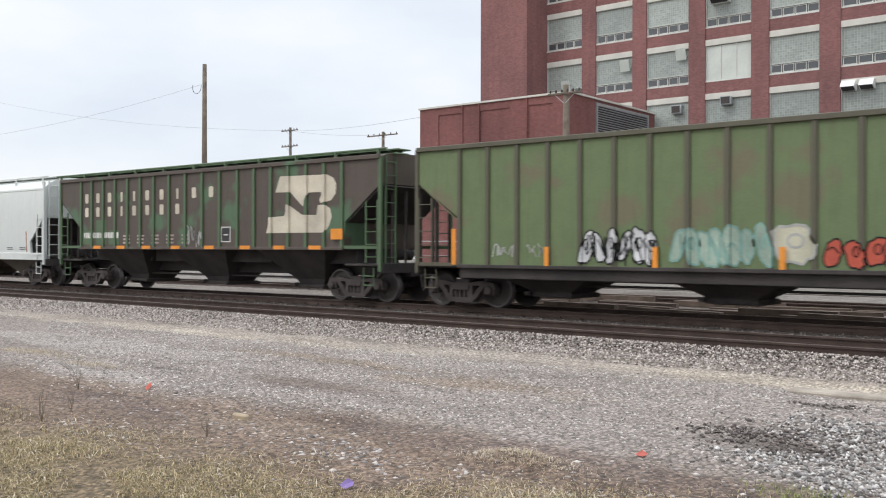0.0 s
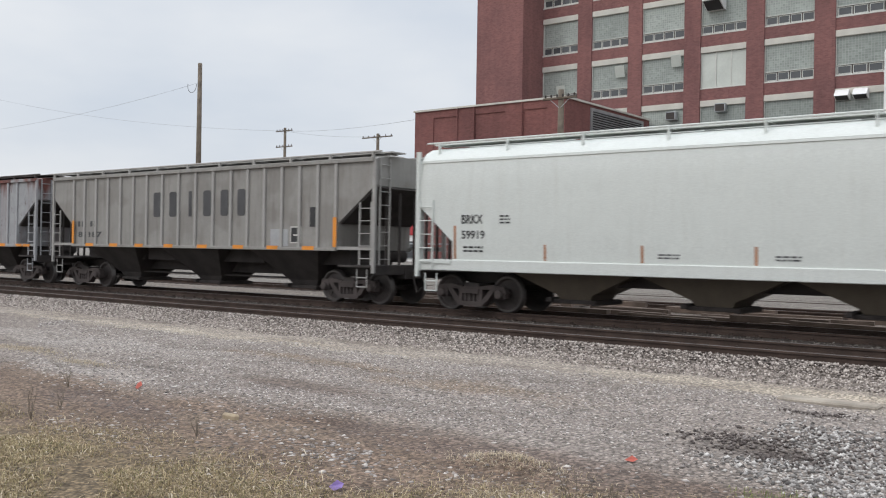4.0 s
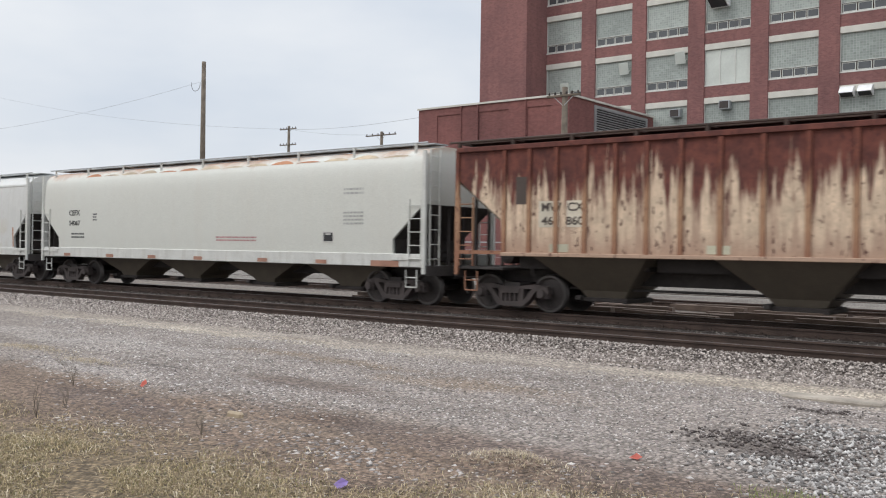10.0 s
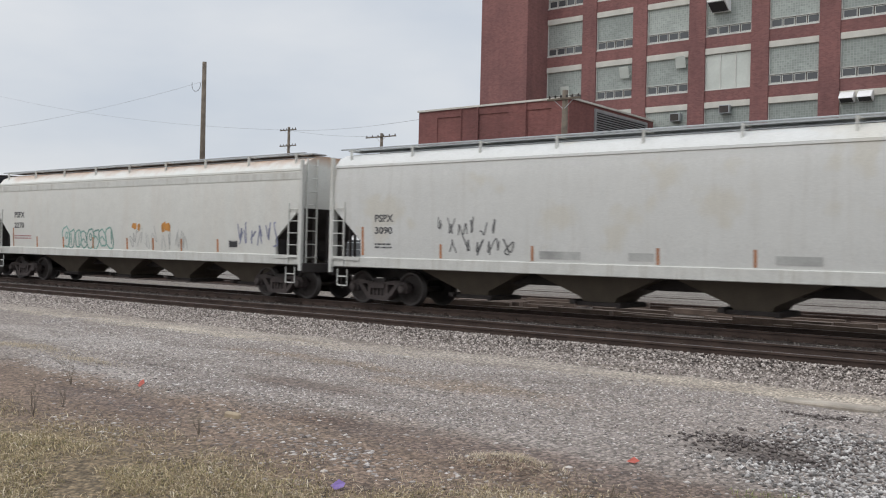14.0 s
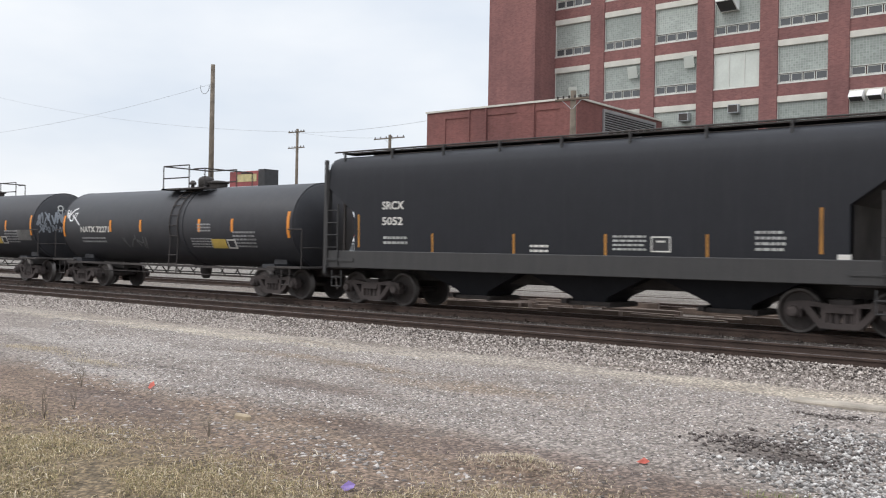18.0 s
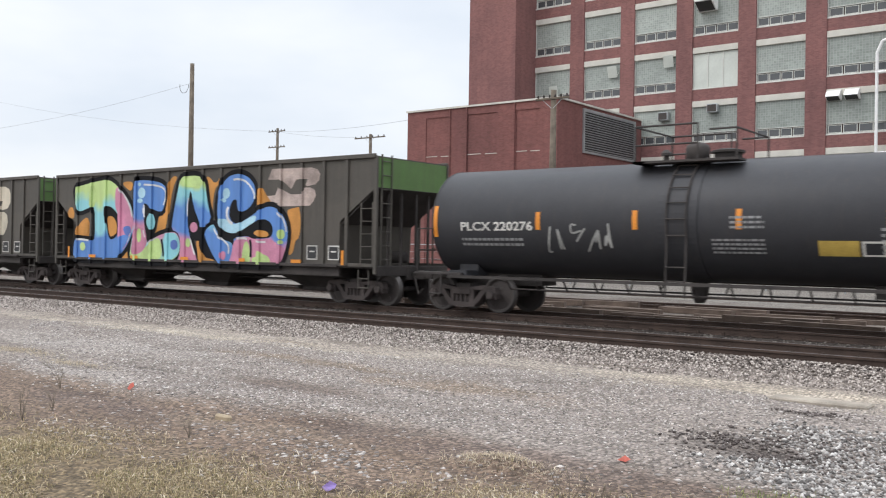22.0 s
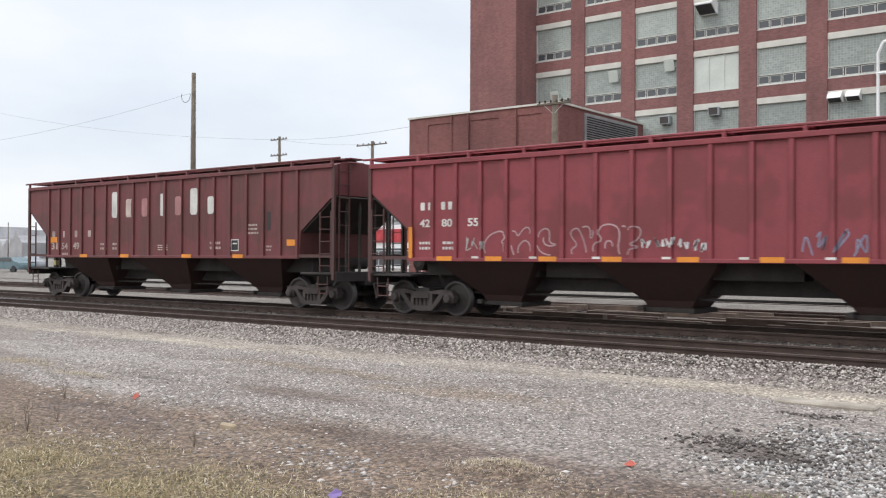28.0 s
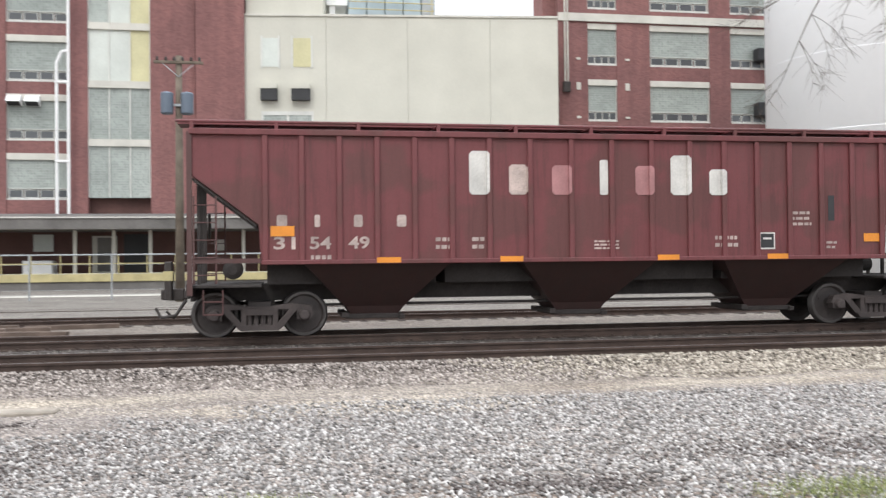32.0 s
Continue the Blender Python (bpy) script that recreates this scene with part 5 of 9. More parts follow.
def street_car(x, y, paint, label, heading):
    ob = new("parked_car")
    bm = bmesh.new()
    prism(bm, ((-2.2, 0.3), (-2.25, 0.75), (-1.9, 0.95), (-1.2, 1.0), (-0.6, 1.42), (0.75, 1.42), (1.35, 1.0), (2.1, 0.9), (2.25, 0.6), (2.2, 0.3)), -0.85, 0.85)
    bmesh.ops.bevel(bm, geom=list(bm.edges), offset=0.05, segments=2, affect="EDGES")
    part("body", bm, paint, ob)
    part("side_window", boxes((-1.0, 1.0, -0.87, -0.84, 1.0, 1.34)), M["pane"], ob)
    for x0 in (-1.4, 1.4):
        for y0 in (-0.8, 0.8):
            wh = part("wheel", lathe(bmesh.new(), [(-0.1, 0.2), (-0.1, 0.32), (0.1, 0.32), (0.1, 0.2)], "y", 20), M["black"], ob)
            wh.location = (x0, y0, 0.32)
    ob.location, ob.rotation_euler = (x, y, ground_z(x, y)), (0, 0, radians(heading))
    return tagged(ob, label, "car", "parked cars")


street_car(-87.6, 45.5, plain("teal_car_paint", (0.13, 0.2, 0.22), 0.3), "teal saloon car parked on the lot", 5)
street_car(-97.0, 52.0, plain("grey_car_paint", (0.3, 0.31, 0.33), 0.3), "grey saloon car parked on the lot", 0)


def branch(out, rng, p, d, length, r, depth, droop, twigs):
    n = 4
    sides = 5 if depth > 1 else 3
    for k in range(n):
        q = p + d * length / n
        u = d.orthogonal().normalized()
        w = d.cross(u)
        base = len(out[0])
        for at, rad in ((p, r * (1 - 0.15 * k)), (q, r * (0.85 - 0.15 * k))):
            for i in range(sides):
                a = 2 * math.pi * i / sides
                out[0].append(at + (u * math.cos(a) + w * math.sin(a)) * rad)
        for i in range(sides):
            j = (i + 1) % sides
            out[1].append((base + i, base + j, base + sides + j, base + sides + i))
        if depth > 0 and k > 0:
            for _ in range(2 if depth > 1 else twigs):
                side = Vector((rng.uniform(-1, 1), rng.uniform(-1, 1), rng.uniform(-0.5, 0.8)))
                nd = (d * 0.8 + side * 0.75).normalized()
                branch(out, rng, q, nd, length * rng.uniform(0.36, 0.56), r * 0.52, depth - 1, droop, twigs)
        p = q
        d = (d + Vector((rng.uniform(-0.22, 0.22), rng.uniform(-0.22, 0.22), rng.uniform(-0.12, 0.12) - droop))).normalized()


bark = plain("twig_bark", (0.11, 0.085, 0.07), 0.9)


def bare_tree(x, y, h, seed, label, limbs=((-0.8, 0.1, 0.5), (-0.5, -0.4, 0.8), (-0.9, 0.5, 0.35), (0.6, 0.3, 0.7), (-0.3, 0.6, 0.9)), depth=3, droop=0.06, twigs=2, r=0.16):
    rng2 = random.Random(seed)
    ob = tagged(new("bare_tree"), label, "tree")
    z = ground_z(x, y)
    part("trunk", lathe(bmesh.new(), [(-0.2, r * 1.3), (0.3, r), (h * 0.5, r * 0.8), (h * 0.75, r * 0.5)], "z", 12), M["wood_pole"], ob)
    for k, dd in enumerate(limbs):
        out = ([], [])
        branch(out, rng2, Vector((0, 0, h * (0.64 + 0.03 * k))), Vector(dd).normalized(), h * 0.4, r * 0.2, depth, droop, twigs)
        me = bpy.data.meshes.new("limb")
        me.from_pydata(out[0], [], out[1])
        me.materials.append(bark)
        part("limb", me, bark, ob)
    ob.location = (x, y, z)
    return ob


bare_tree(13.2, 12.4, 10.6, 3, "bare winter tree with drooping thin twigs", limbs=((-0.98, 0.0, 0.04), (-0.95, -0.2, 0.06), (-0.9, 0.3, 0.02), (0.5, 0.3, 0.8), (-0.8, 0.1, 0.1), (-0.85, 0.15, 0.05)), depth=3, droop=0.09, twigs=4, r=0.13)
for k in range(6):
    bare_tree(-205 + k * 9.5, 120 + 14 * (k % 3), 6.5 + 1.2 * (k % 3), 90 + k, "distant bare winter tree", depth=2, droop=0.0, twigs=3, r=0.22, limbs=((-0.6, 0, 0.8), (0.6, 0.1, 0.8), (0.1, 0.5, 0.9), (-0.2, -0.5, 1)))
far = bmesh.new()
r9 = random.Random(77)
for k in range(90):
    x = -900 + k * 16 + r9.uniform(-5, 5)
    h, w = r9.uniform(12, 24), r9.uniform(8, 18)
    pts = [(x - w, 0)] + [(x - w + 2 * w * i / 9, h * (0.55 + 0.45 * math.sin(math.pi * i / 9)) * r9.uniform(0.7, 1.15)) for i in range(10)] + [(x + w, 0)]
    prism(far, pts, 300 + r9.uniform(0, 60), 302 + r9.uniform(60, 70))
tagged(part("far_woods", far, plain("far_grey_woods", (0.36, 0.35, 0.355), 1.0, 0, 0.3, 0.3)), "far line of grey leafless woods", "woods", kind="stuff")


# ---- the train ----
WHEEL_R = 0.457
AXLE = 0.889
# seconds, and how far along the track the rear axle of the last car is
TRAIN = [
    (0.0, -279.13), (1.0, -269.92), (2.0, -260.72), (5.0, -233.3), (6.0, -224.23), (7.0, -215.26), (8.0, -206.31), (9.0, -197.41),
    (10.0, -188.54), (11.0, -179.67), (12.0, -170.78), (13.0, -161.91), (16.0, -135.53), (17.0, -126.81), (18.0, -118.13),
    (19.0, -109.47), (20.0, -100.87), (21.0, -92.35), (22.0, -83.84), (23.0, -75.37), (24.0, -66.96), (25.0, -58.61),
    (27.5, -37.99), (28.0, -33.91), (29.5, -21.82), (30.0, -17.77), (30.5, -13.68), (31.0, -9.56), (32.0, -1.27)]
SPEEDS = []
for k in range(len(TRAIN)):
    lo, hi = TRAIN[max(0, k - 1)], TRAIN[min(len(TRAIN) - 1, k + 1)]
    SPEEDS.append((hi[1] - lo[1]) / (hi[0] - lo[0]))


def train_at(t):
    k = max(i for i in range(len(TRAIN) - 1) if TRAIN[i][0] <= max(t, 0.0))
    (t0, x0), (t1, x1) = TRAIN[k], TRAIN[k + 1]
    h = t1 - t0
    u = (t - t0) / h
    return ((1 + 2 * u) * (1 - u) ** 2 * x0 + u * (1 - u) ** 2 * h * SPEEDS[k] + u * u * (3 - 2 * u) * x1 + u * u * (u - 1) * h * SPEEDS[k + 1])


def wheelset_mesh():
    bm = bmesh.new()
    for s in (-1, 1):
        y = s * 0.72
        prof = [(y + s * 0.0, 0.09), (y + s * 0.005, 0.14), (y - s * 0.02, 0.2), (y - s * 0.035, 0.36), (y + s * 0.03, 0.385), (y + s * 0.045, 0.40),
                (y + s * 0.045, 0.448), (y - s * 0.06, 0.457), (y - s * 0.075, 0.485), (y - s * 0.1, 0.485), (y - s * 0.1, 0.39), (y - s * 0.07, 0.3), (y - s * 0.1, 0.1)]
        lathe(bm, prof, "y", 36)
    lathe(bm, [(-1.0, 0.075), (1.0, 0.075)], "y", 12)
    for s in (-1, 1):
        for k in range(3):
            a = k * 2.094
            box(bm, 0.25 * math.cos(a) - 0.035, 0.25 * math.cos(a) + 0.035, s * 0.70, s * 0.715, 0.25 * math.sin(a) - 0.035, 0.25 * math.sin(a) + 0.035)
    me = finish("wheelset", bm, M["wheel"])
    me.materials.append(M["tread"])
    for p in me.polygons:
        c = p.center
        r = math.hypot(c.x, c.z)
        if r > 0.405:
            p.material_index = 1
        p.use_smooth = r > 0.05 and abs(p.normal.y) < 0.95
    return me


def side_frame_mesh():
    bm = bmesh.new()
    z = 0.457
    prism(bm, ((-1.08, z + 0.02), (-1.0, z + 0.19), (-0.62, z + 0.23), (-0.2, z + 0.17), (0.2, z + 0.17), (0.62, z + 0.23), (1.0, z + 0.19), (1.08, z + 0.02),
               (0.95, z + 0.06), (0.62, z + 0.11), (-0.62, z + 0.11), (-0.95, z + 0.06)), -0.09, 0.09)
    for s in (-1, 1):
        prism(bm, [(s * x, w) for x, w in ((0.74, z + 0.1), (0.6, z + 0.13), (0.3, z - 0.22), (0.42, z - 0.28))], -0.09, 0.09)
        prism(bm, [(s * x, w) for x, w in ((0.26, z + 0.16), (0.36, z + 0.16), (0.36, z - 0.2), (0.26, z - 0.2))], -0.1, 0.1)
        box(bm, s * AXLE - 0.15, s * AXLE + 0.15, -0.1, 0.1, z - 0.1, z + 0.14)
        lathe(bm, [(-0.2, 0.07), (-0.19, 0.1), (-0.13, 0.115), (-0.08, 0.13), (0.05, 0.13)], "y", 14, (s * AXLE, 0, z))
    prism(bm, ((-0.46, z - 0.2), (0.46, z - 0.2), (0.38, z - 0.31), (-0.38, z - 0.31)), -0.12, 0.12)
    for x in (-0.2, -0.07, 0.07, 0.2):
        lathe(bm, [(z - 0.21, 0.055), (z + 0.02, 0.055)], "z", 8, (x, -0.02, 0))
    box(bm, -0.26, 0.26, -0.13, 0.13, z + 0.0, z + 0.12)
    return finish("side_frame", bm, M["truck"])


WHEELSET, SIDE_FRAME = wheelset_mesh(), side_frame_mesh()
BOLSTER = finish("truck", boxes((-0.22, 0.22, -1.05, 1.05, 0.5, 0.72), (-0.3, 0.3, -0.3, 0.3, 0.55, 0.86), (-0.75, 0.75, -0.5, -0.42, 0.42, 0.5), (-0.75, 0.75, 0.42, 0.5, 0.42, 0.5)), M["underbody"])
kn = boxes((-0.3, 0.28, -0.09, 0.09, 0.77, 0.93), (0.2, 0.5, -0.14, 0.1, 0.74, 0.98), (0.45, 0.66, 0.0, 0.13, 0.76, 0.96), (0.5, 0.64, -0.14, -0.06, 0.76, 0.96), bevel=0.015)
rod(kn, (0.15, -0.1, 0.8), (0.45, -0.3, 0.35), 0.025)
rod(kn, (0.45, -0.3, 0.35), (0.6, -0.28, 0.5), 0.025)
COUPLER = finish("coupler", kn, M["steel_dark"])
SPIN = []      # wheelsets with the place of their car in the train
CARS = []


def add_trucks(car, s, axle_half):
    for e in (-1, 1):
        tr = part("truck", BOLSTER, None, car)
        tr.location = (e * (axle_half - AXLE), 0, 0)
        for y in (-1, 1):
            sf = part("side_frame", SIDE_FRAME, None, tr)
            sf.location = (0, y * 1.0, 0)
            if y > 0:
                sf.rotation_euler = (0, 0, math.pi)
        for x in (-1, 1):
            w = part("wheelset", WHEELSET, None, tr)
            w.location = (x * AXLE, 0, WHEEL_R)
            SPIN.append((w, x * AXLE, s))


def add_couplers(car, half):
    for e in (-1, 1):
        c = part("coupler", COUPLER, None, car)
        c.location = (e * (half + 0.05), 0, 0)
        c.rotation_euler = (0, 0, 0 if e > 0 else math.pi)


def loft(rows, shift=0.0):
    """A hollow-looking body: rows of (half width, height, half length) from the sill to the ridge."""
    bm = bmesh.new()
    rings = [[bm.verts.new(p) for p in ((-xe, -y, z), (xe, -y, z), (xe, y, z), (-xe, y, z))] for y, z, xe in rows]
    for a, b in zip(rings, rings[1:]):
        for i in range(4):
            j = (i + 1) % 4
            bm.faces.new((a[i], a[j], b[j], b[i]))
    bm.faces.new(rings[0][::-1])
    bm.faces.new(rings[-1])
    return bm


def bay_mesh(material, top=1.35, bottom=0.5, z0=0.4, z1=1.5, w=1.45):
    bm = bmesh.new()
    rows = ((top, w, z1), (bottom + 0.12, 0.62, z0 + 0.16), (bottom, 0.55, z0))
    rings = [[bm.verts.new(p) for p in ((-x, -y, z), (x, -y, z), (x, y, z), (-x, y, z))] for x, y, z in rows]
    for a, b in zip(rings, rings[1:]):
        for i in range(4):
            bm.faces.new((a[i], a[(i + 1) % 4], b[(i + 1) % 4], b[i]))
    bm.faces.new(rings[0])
    bm.faces.new(rings[-1][::-1])
    return finish("hopper_bay", bm, material)


GATE = finish("outlet_gate", boxes((-0.6, 0.6, -0.62, 0.62, -0.08, 0.02), (-0.7, -0.55, -0.75, 0.75, -0.05, 0.06), (0.5, 0.62, -0.7, 0.7, -0.1, 0.0), bevel=0.012), M["underbody"])


def ladder_mesh(name, material, z0, z1, width=0.42, n=7, r=0.013):
    bm = bmesh.new()
    for x in (0, width):
        box(bm, x - 0.018, x + 0.018, -0.02, 0.02, z0, z1)
    for k in range(n):
        z = z0 + (k + 0.5) * (z1 - z0) / n
        rod(bm, (0, -0.03, z), (width, -0.03, z), r, 6)
    return finish(name, bm, material)


def end_works(car, paint, dark, half, sill_end, sill_z, top_z, deck_z=1.08, posts=True):
    """Deck, corner posts, ladders, brake gear and grab irons at both ends of a car."""
    lad = ladder_mesh("ladder", paint, deck_z + 0.02, min(top_z, 2.8), 0.42, 5)
    tall = ladder_mesh("end_ladder", paint, deck_z, top_z + 0.05, 0.4, 8)
    for e in (-1, 1):
        deck = boxes((min(e * sill_end, e * (half + 0.05)), max(e * sill_end, e * (half + 0.05)), -1.5, 1.5, deck_z - 0.06, deck_z),
                     (min(e * (half - 0.02), e * (half + 0.08)), max(e * (half - 0.02), e * (half + 0.08)), -1.52, 1.52, deck_z - 0.25, deck_z + 0.02), bevel=0.01)
        part("end_deck", deck, dark, car)
        if posts:
            for y in (-1.54, 1.54):
                part("corner_post", boxes((e * half - 0.05, e * half + 0.05, y - 0.04, y + 0.04, deck_z - 0.2, top_z)), paint, car)
                part("side_rail", boxes((min(e * sill_end, e * half), max(e * sill_end, e * half), y - 0.03, y + 0.03, sill_z, sill_z + 0.09)), paint, car)
        for y in (-1.56, 1.56):
            ob = part("ladder", lad, None, car)
            ob.location = (e * half - (0.5 if e > 0 else -0.08), y, 0)
        ob = part("end_ladder", tall, None, car)
        ob.location = (e * (half + 0.03), -1.35 if e > 0 else 0.9, 0)
        ob.rotation_euler = (0, 0, math.pi / 2)
        for y in (-0.9, -0.35, 0.3, 0.85):
            part("end_post", boxes((e * (half - 0.12) - 0.03, e * (half - 0.12) + 0.03, y - 0.03, y + 0.03, deck_z, top_z - 0.75)), dark, car)
        st = [((e * half - 0.25 * e, -1.52, deck_z - 0.1), (e * half - 0.25 * e, -1.52, 0.5)), ((e * half - 0.62 * e, -1.52, deck_z - 0.1), (e * half - 0.62 * e, -1.52, 0.5)),
              ((e * half - 0.25 * e, -1.52, 0.5), (e * half - 0.62 * e, -1.52, 0.5)), ((e * half - 0.25 * e, -1.52, 0.75), (e * half - 0.62 * e, -1.52, 0.75))]
        part("stirrup_step", rods(st, 0.018), paint, car)
    bw = lathe(bmesh.new(), [(0, 0.26), (0.03, 0.28), (0.05, 0.26)], "x", 20)
    ob = part("brake_wheel", bw, M["steel_dark"], car)
    ob.location = (-half + 0.2, 0.55, 2.3)
    part("brake_cylinder", lathe(bmesh.new(), [(-0.3, 0.14), (-0.28, 0.17), (0.25, 0.17), (0.3, 0.1)], "x", 14, (half - 0.75, 0.3, deck_z + 0.25)), dark, car)
    part("air_tank", lathe(bmesh.new(), [(-0.45, 0.1), (-0.4, 0.2), (0.4, 0.2), (0.45, 0.1)], "y", 14, (-half + 0.75, 0, deck_z + 0.28)), dark, car)


def roof_walk(car, material, half, z, supports=True, y=-0.85):
    bm = bmesh.new()
    for yy in (-abs(y), abs(y)):
        box(bm, -half, half, yy - 0.28, yy + 0.28, z, z + 0.035)
    part("running_board", bm, material, car)
    if supports:
        bm = bmesh.new()
        n = 11
        for k in range(n):
            x = -half + 0.3 + k * (2 * half - 0.6) / (n - 1)
            for s in (-1, 1):
                part("walk_bracket", boxes((x - 0.035, x + 0.035, s * 1.56 - 0.03, s * 1.56 + 0.03, z - 0.2, z - 0.03), (x - 0.03, x + 0.03, min(s * 0.6, s * 1.59), max(s * 0.6, s * 1.59), z - 0.03, z)), material, car)
        rr = []
        for s in (-1, 1):
            rr.append(((-half, s * 1.56, z), (half, s * 1.56, z)))
        part("eave_rail", rods(rr, 0.03), material, car)


def hatches(car, material, half, z, n=6):
    for k in range(n):
        x = -half + (k + 0.5) * 2 * half / n
        part("roof_hatch", boxes((x - half / n * 0.86, x + half / n * 0.86, -0.38, 0.38, z, z + 0.13), bevel=0.03), material, car)


def new_car(name, s, label, group="freight cars"):
    car = tagged(new(name), label, name.replace("_", " "), "cars of the freight train")
    CARS.append((car, s))
    return car


def ribbed_hopper(s, label, paint, rib_paint, walk_paint, ribs=17, half=8.1, axle=7.62, sill=1.47, top=4.0, bay_paint=None, reflectors=True, slope_dark=None, open_top=False, under=None, end_paint=None):
    # ribs stand closer towards the ends of the covered cars
    car = new_car("open_hopper_car" if open_top else "covered_hopper_car", s, label)
    under = under or M["underbody"]
    bay_paint = bay_paint or paint
    se = half - 1.36
    W = 1.54
    if open_top:
        rows = [(W, sill, se), (W, 2.3, se + 0.05), (W, 3.2, half), (W, top, half), (W - 0.1, top, half - 0.1), (W - 0.1, top - 0.45, half - 0.1)]
    else:
        rows = [(W, sill, se), (W, 2.25, se + 0.05), (W, 3.25, half), (W, top, half), (1.2, top + 0.1, half), (0.5, top + 0.14, half)]
    part("body", loft(rows), paint, car)
    # slope sheets take slope_dark, else the underbody material
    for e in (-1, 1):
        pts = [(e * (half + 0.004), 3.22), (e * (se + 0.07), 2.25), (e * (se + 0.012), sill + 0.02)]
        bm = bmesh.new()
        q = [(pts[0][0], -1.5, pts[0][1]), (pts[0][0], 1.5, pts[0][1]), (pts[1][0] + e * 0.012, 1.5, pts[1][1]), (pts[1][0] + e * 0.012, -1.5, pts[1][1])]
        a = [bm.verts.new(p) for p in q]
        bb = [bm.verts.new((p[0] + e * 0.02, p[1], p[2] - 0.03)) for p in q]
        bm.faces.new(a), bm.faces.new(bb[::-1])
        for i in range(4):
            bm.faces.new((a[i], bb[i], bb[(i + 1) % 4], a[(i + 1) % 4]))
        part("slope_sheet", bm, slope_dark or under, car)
        # the wings of the side sheets that carry the slope
    if open_top:
        step = 0.86 if half < 7.82 else 0.885
        rib_x = [(k - 7.5) * step + (0.04 if step < 0.88 else 0.17) for k in range(16)]
    else:
        rib_x = [e * x for e in (-1, 1) for x in (0.44, 1.32, 2.18, 2.96, 3.72, 4.48, 5.23, 5.97, 6.68)]
        rib_x.sort()
    ribs = len(rib_x)
    rw = 0.055
    ribbed = finish("side_rib", boxes((-rw, rw, -0.03, 0.03, sill + 0.02, top - 0.03), bevel=0.012), rib_paint)
    for x in rib_x:
        for y in (-1, 1):
            ob = part("side_rib", ribbed, None, car)
            ob.location = (x, y * (W + 0.028), 0)
    spans = [(x - rw, x + rw) for x in rib_x]
    for y in (-1, 1):
        y0, y1 = sorted((y * (W - 0.02), y * (W + 0.075)))
        part("top_chord", boxes((-half, half, y0, y1, top - 0.06, top + 0.06), bevel=0.012), rib_paint if open_top else paint, car)
        part("side_sill", boxes((-se, se, y0, y1, sill - 0.04, sill + 0.05), bevel=0.012), paint if not open_top else M["underbody"], car)
    part("centre_sill", boxes((-half - 0.1, half + 0.1, -0.32, 0.32, 0.72, 1.06)), under, car)
    if open_top:
        xs = (-4.3, 0.2, 4.7)
        bay = bay_mesh(under, 1.35, 0.45, 0.3, 0.85, 1.1)
        part("drop_sill", boxes((-se, se, -1.5, -1.4, sill - 0.28, sill), (-se, se, 1.4, 1.5, sill - 0.28, sill), (-se + 0.2, se - 0.2, -1.2, 1.2, 0.74, sill)), under, car)
    else:
        xs = (-4.45, 0.0, 4.45)
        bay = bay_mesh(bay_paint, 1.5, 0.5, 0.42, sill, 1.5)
        part("floor_sheet", boxes((-se, se, -1.4, 1.4, sill - 0.02, sill + 0.02), (-se + 0.1, -3.2, -0.9, 0.9, 1.06, sill), (3.2, se - 0.1, -0.9, 0.9, 1.06, sill), (-3, 3, -0.9, 0.9, 1.06, sill)), under, car)
    for x in xs:
        b = part("hopper_bay", bay, None, car)
        b.location = (x, 0, 0)
        g = part("outlet_gate", GATE, None, b)
        g.location = (0, 0, 0.4)
    end_works(car, end_paint or rib_paint, under, half, se, sill, top)
    if not open_top:
        roof_walk(car, walk_paint, half + 0.25, top + 0.2)
        hatches(car, walk_paint, half - 0.4, top + 0.13)
    part("brake_pipe", rods([((-half + 1, -0.5, 0.62), (half - 1, -0.5, 0.62))], 0.03), under, car)
    add_trucks(car, s, axle)
    add_couplers(car, half)
    yf = -W - 0.006
    if reflectors:
        for k in range(8):
            x = rib_x[1 + 2 * k if 1 + 2 * k < ribs - 1 else ribs - 2] + 0.42
            if abs(x) < se - 0.3:
                part("reflector", boxes((x - 0.24, x + 0.24, yf - 0.07, yf - 0.06, sill - 0.02, sill + 0.09)), M["orange"], car)
    return car, spans, yf


BOW = [(1.49, 1.18), (1.505, 1.4), (1.522, 1.75), (1.532, 2.1), (1.538, 2.4), (1.54, 2.65), (1.54, 2.95), (1.535, 3.25), (1.52, 3.5), (1.49, 3.74)]


def hug(car):
    """Lays the lettering of a bowed side flat on its sheet."""
    for ob in car.children:
        if ob.name.split(".")[0] in ("reporting_mark", "car_number", "stencil_line", "stencil_box", "stencil_frame", "graffiti", "patch", "reflector"):
            near = min(v.co.y for v in ob.data.vertices)
            frame_up = 0.003 if ob.name.startswith("stencil_frame") else 0.0
            for v in ob.data.vertices:
                side = np.interp(v.co.z, [z for _, z in BOW], [y for y, _ in BOW])
                v.co.y = -(side + 0.006 + frame_up) + min(0.004, v.co.y - near)


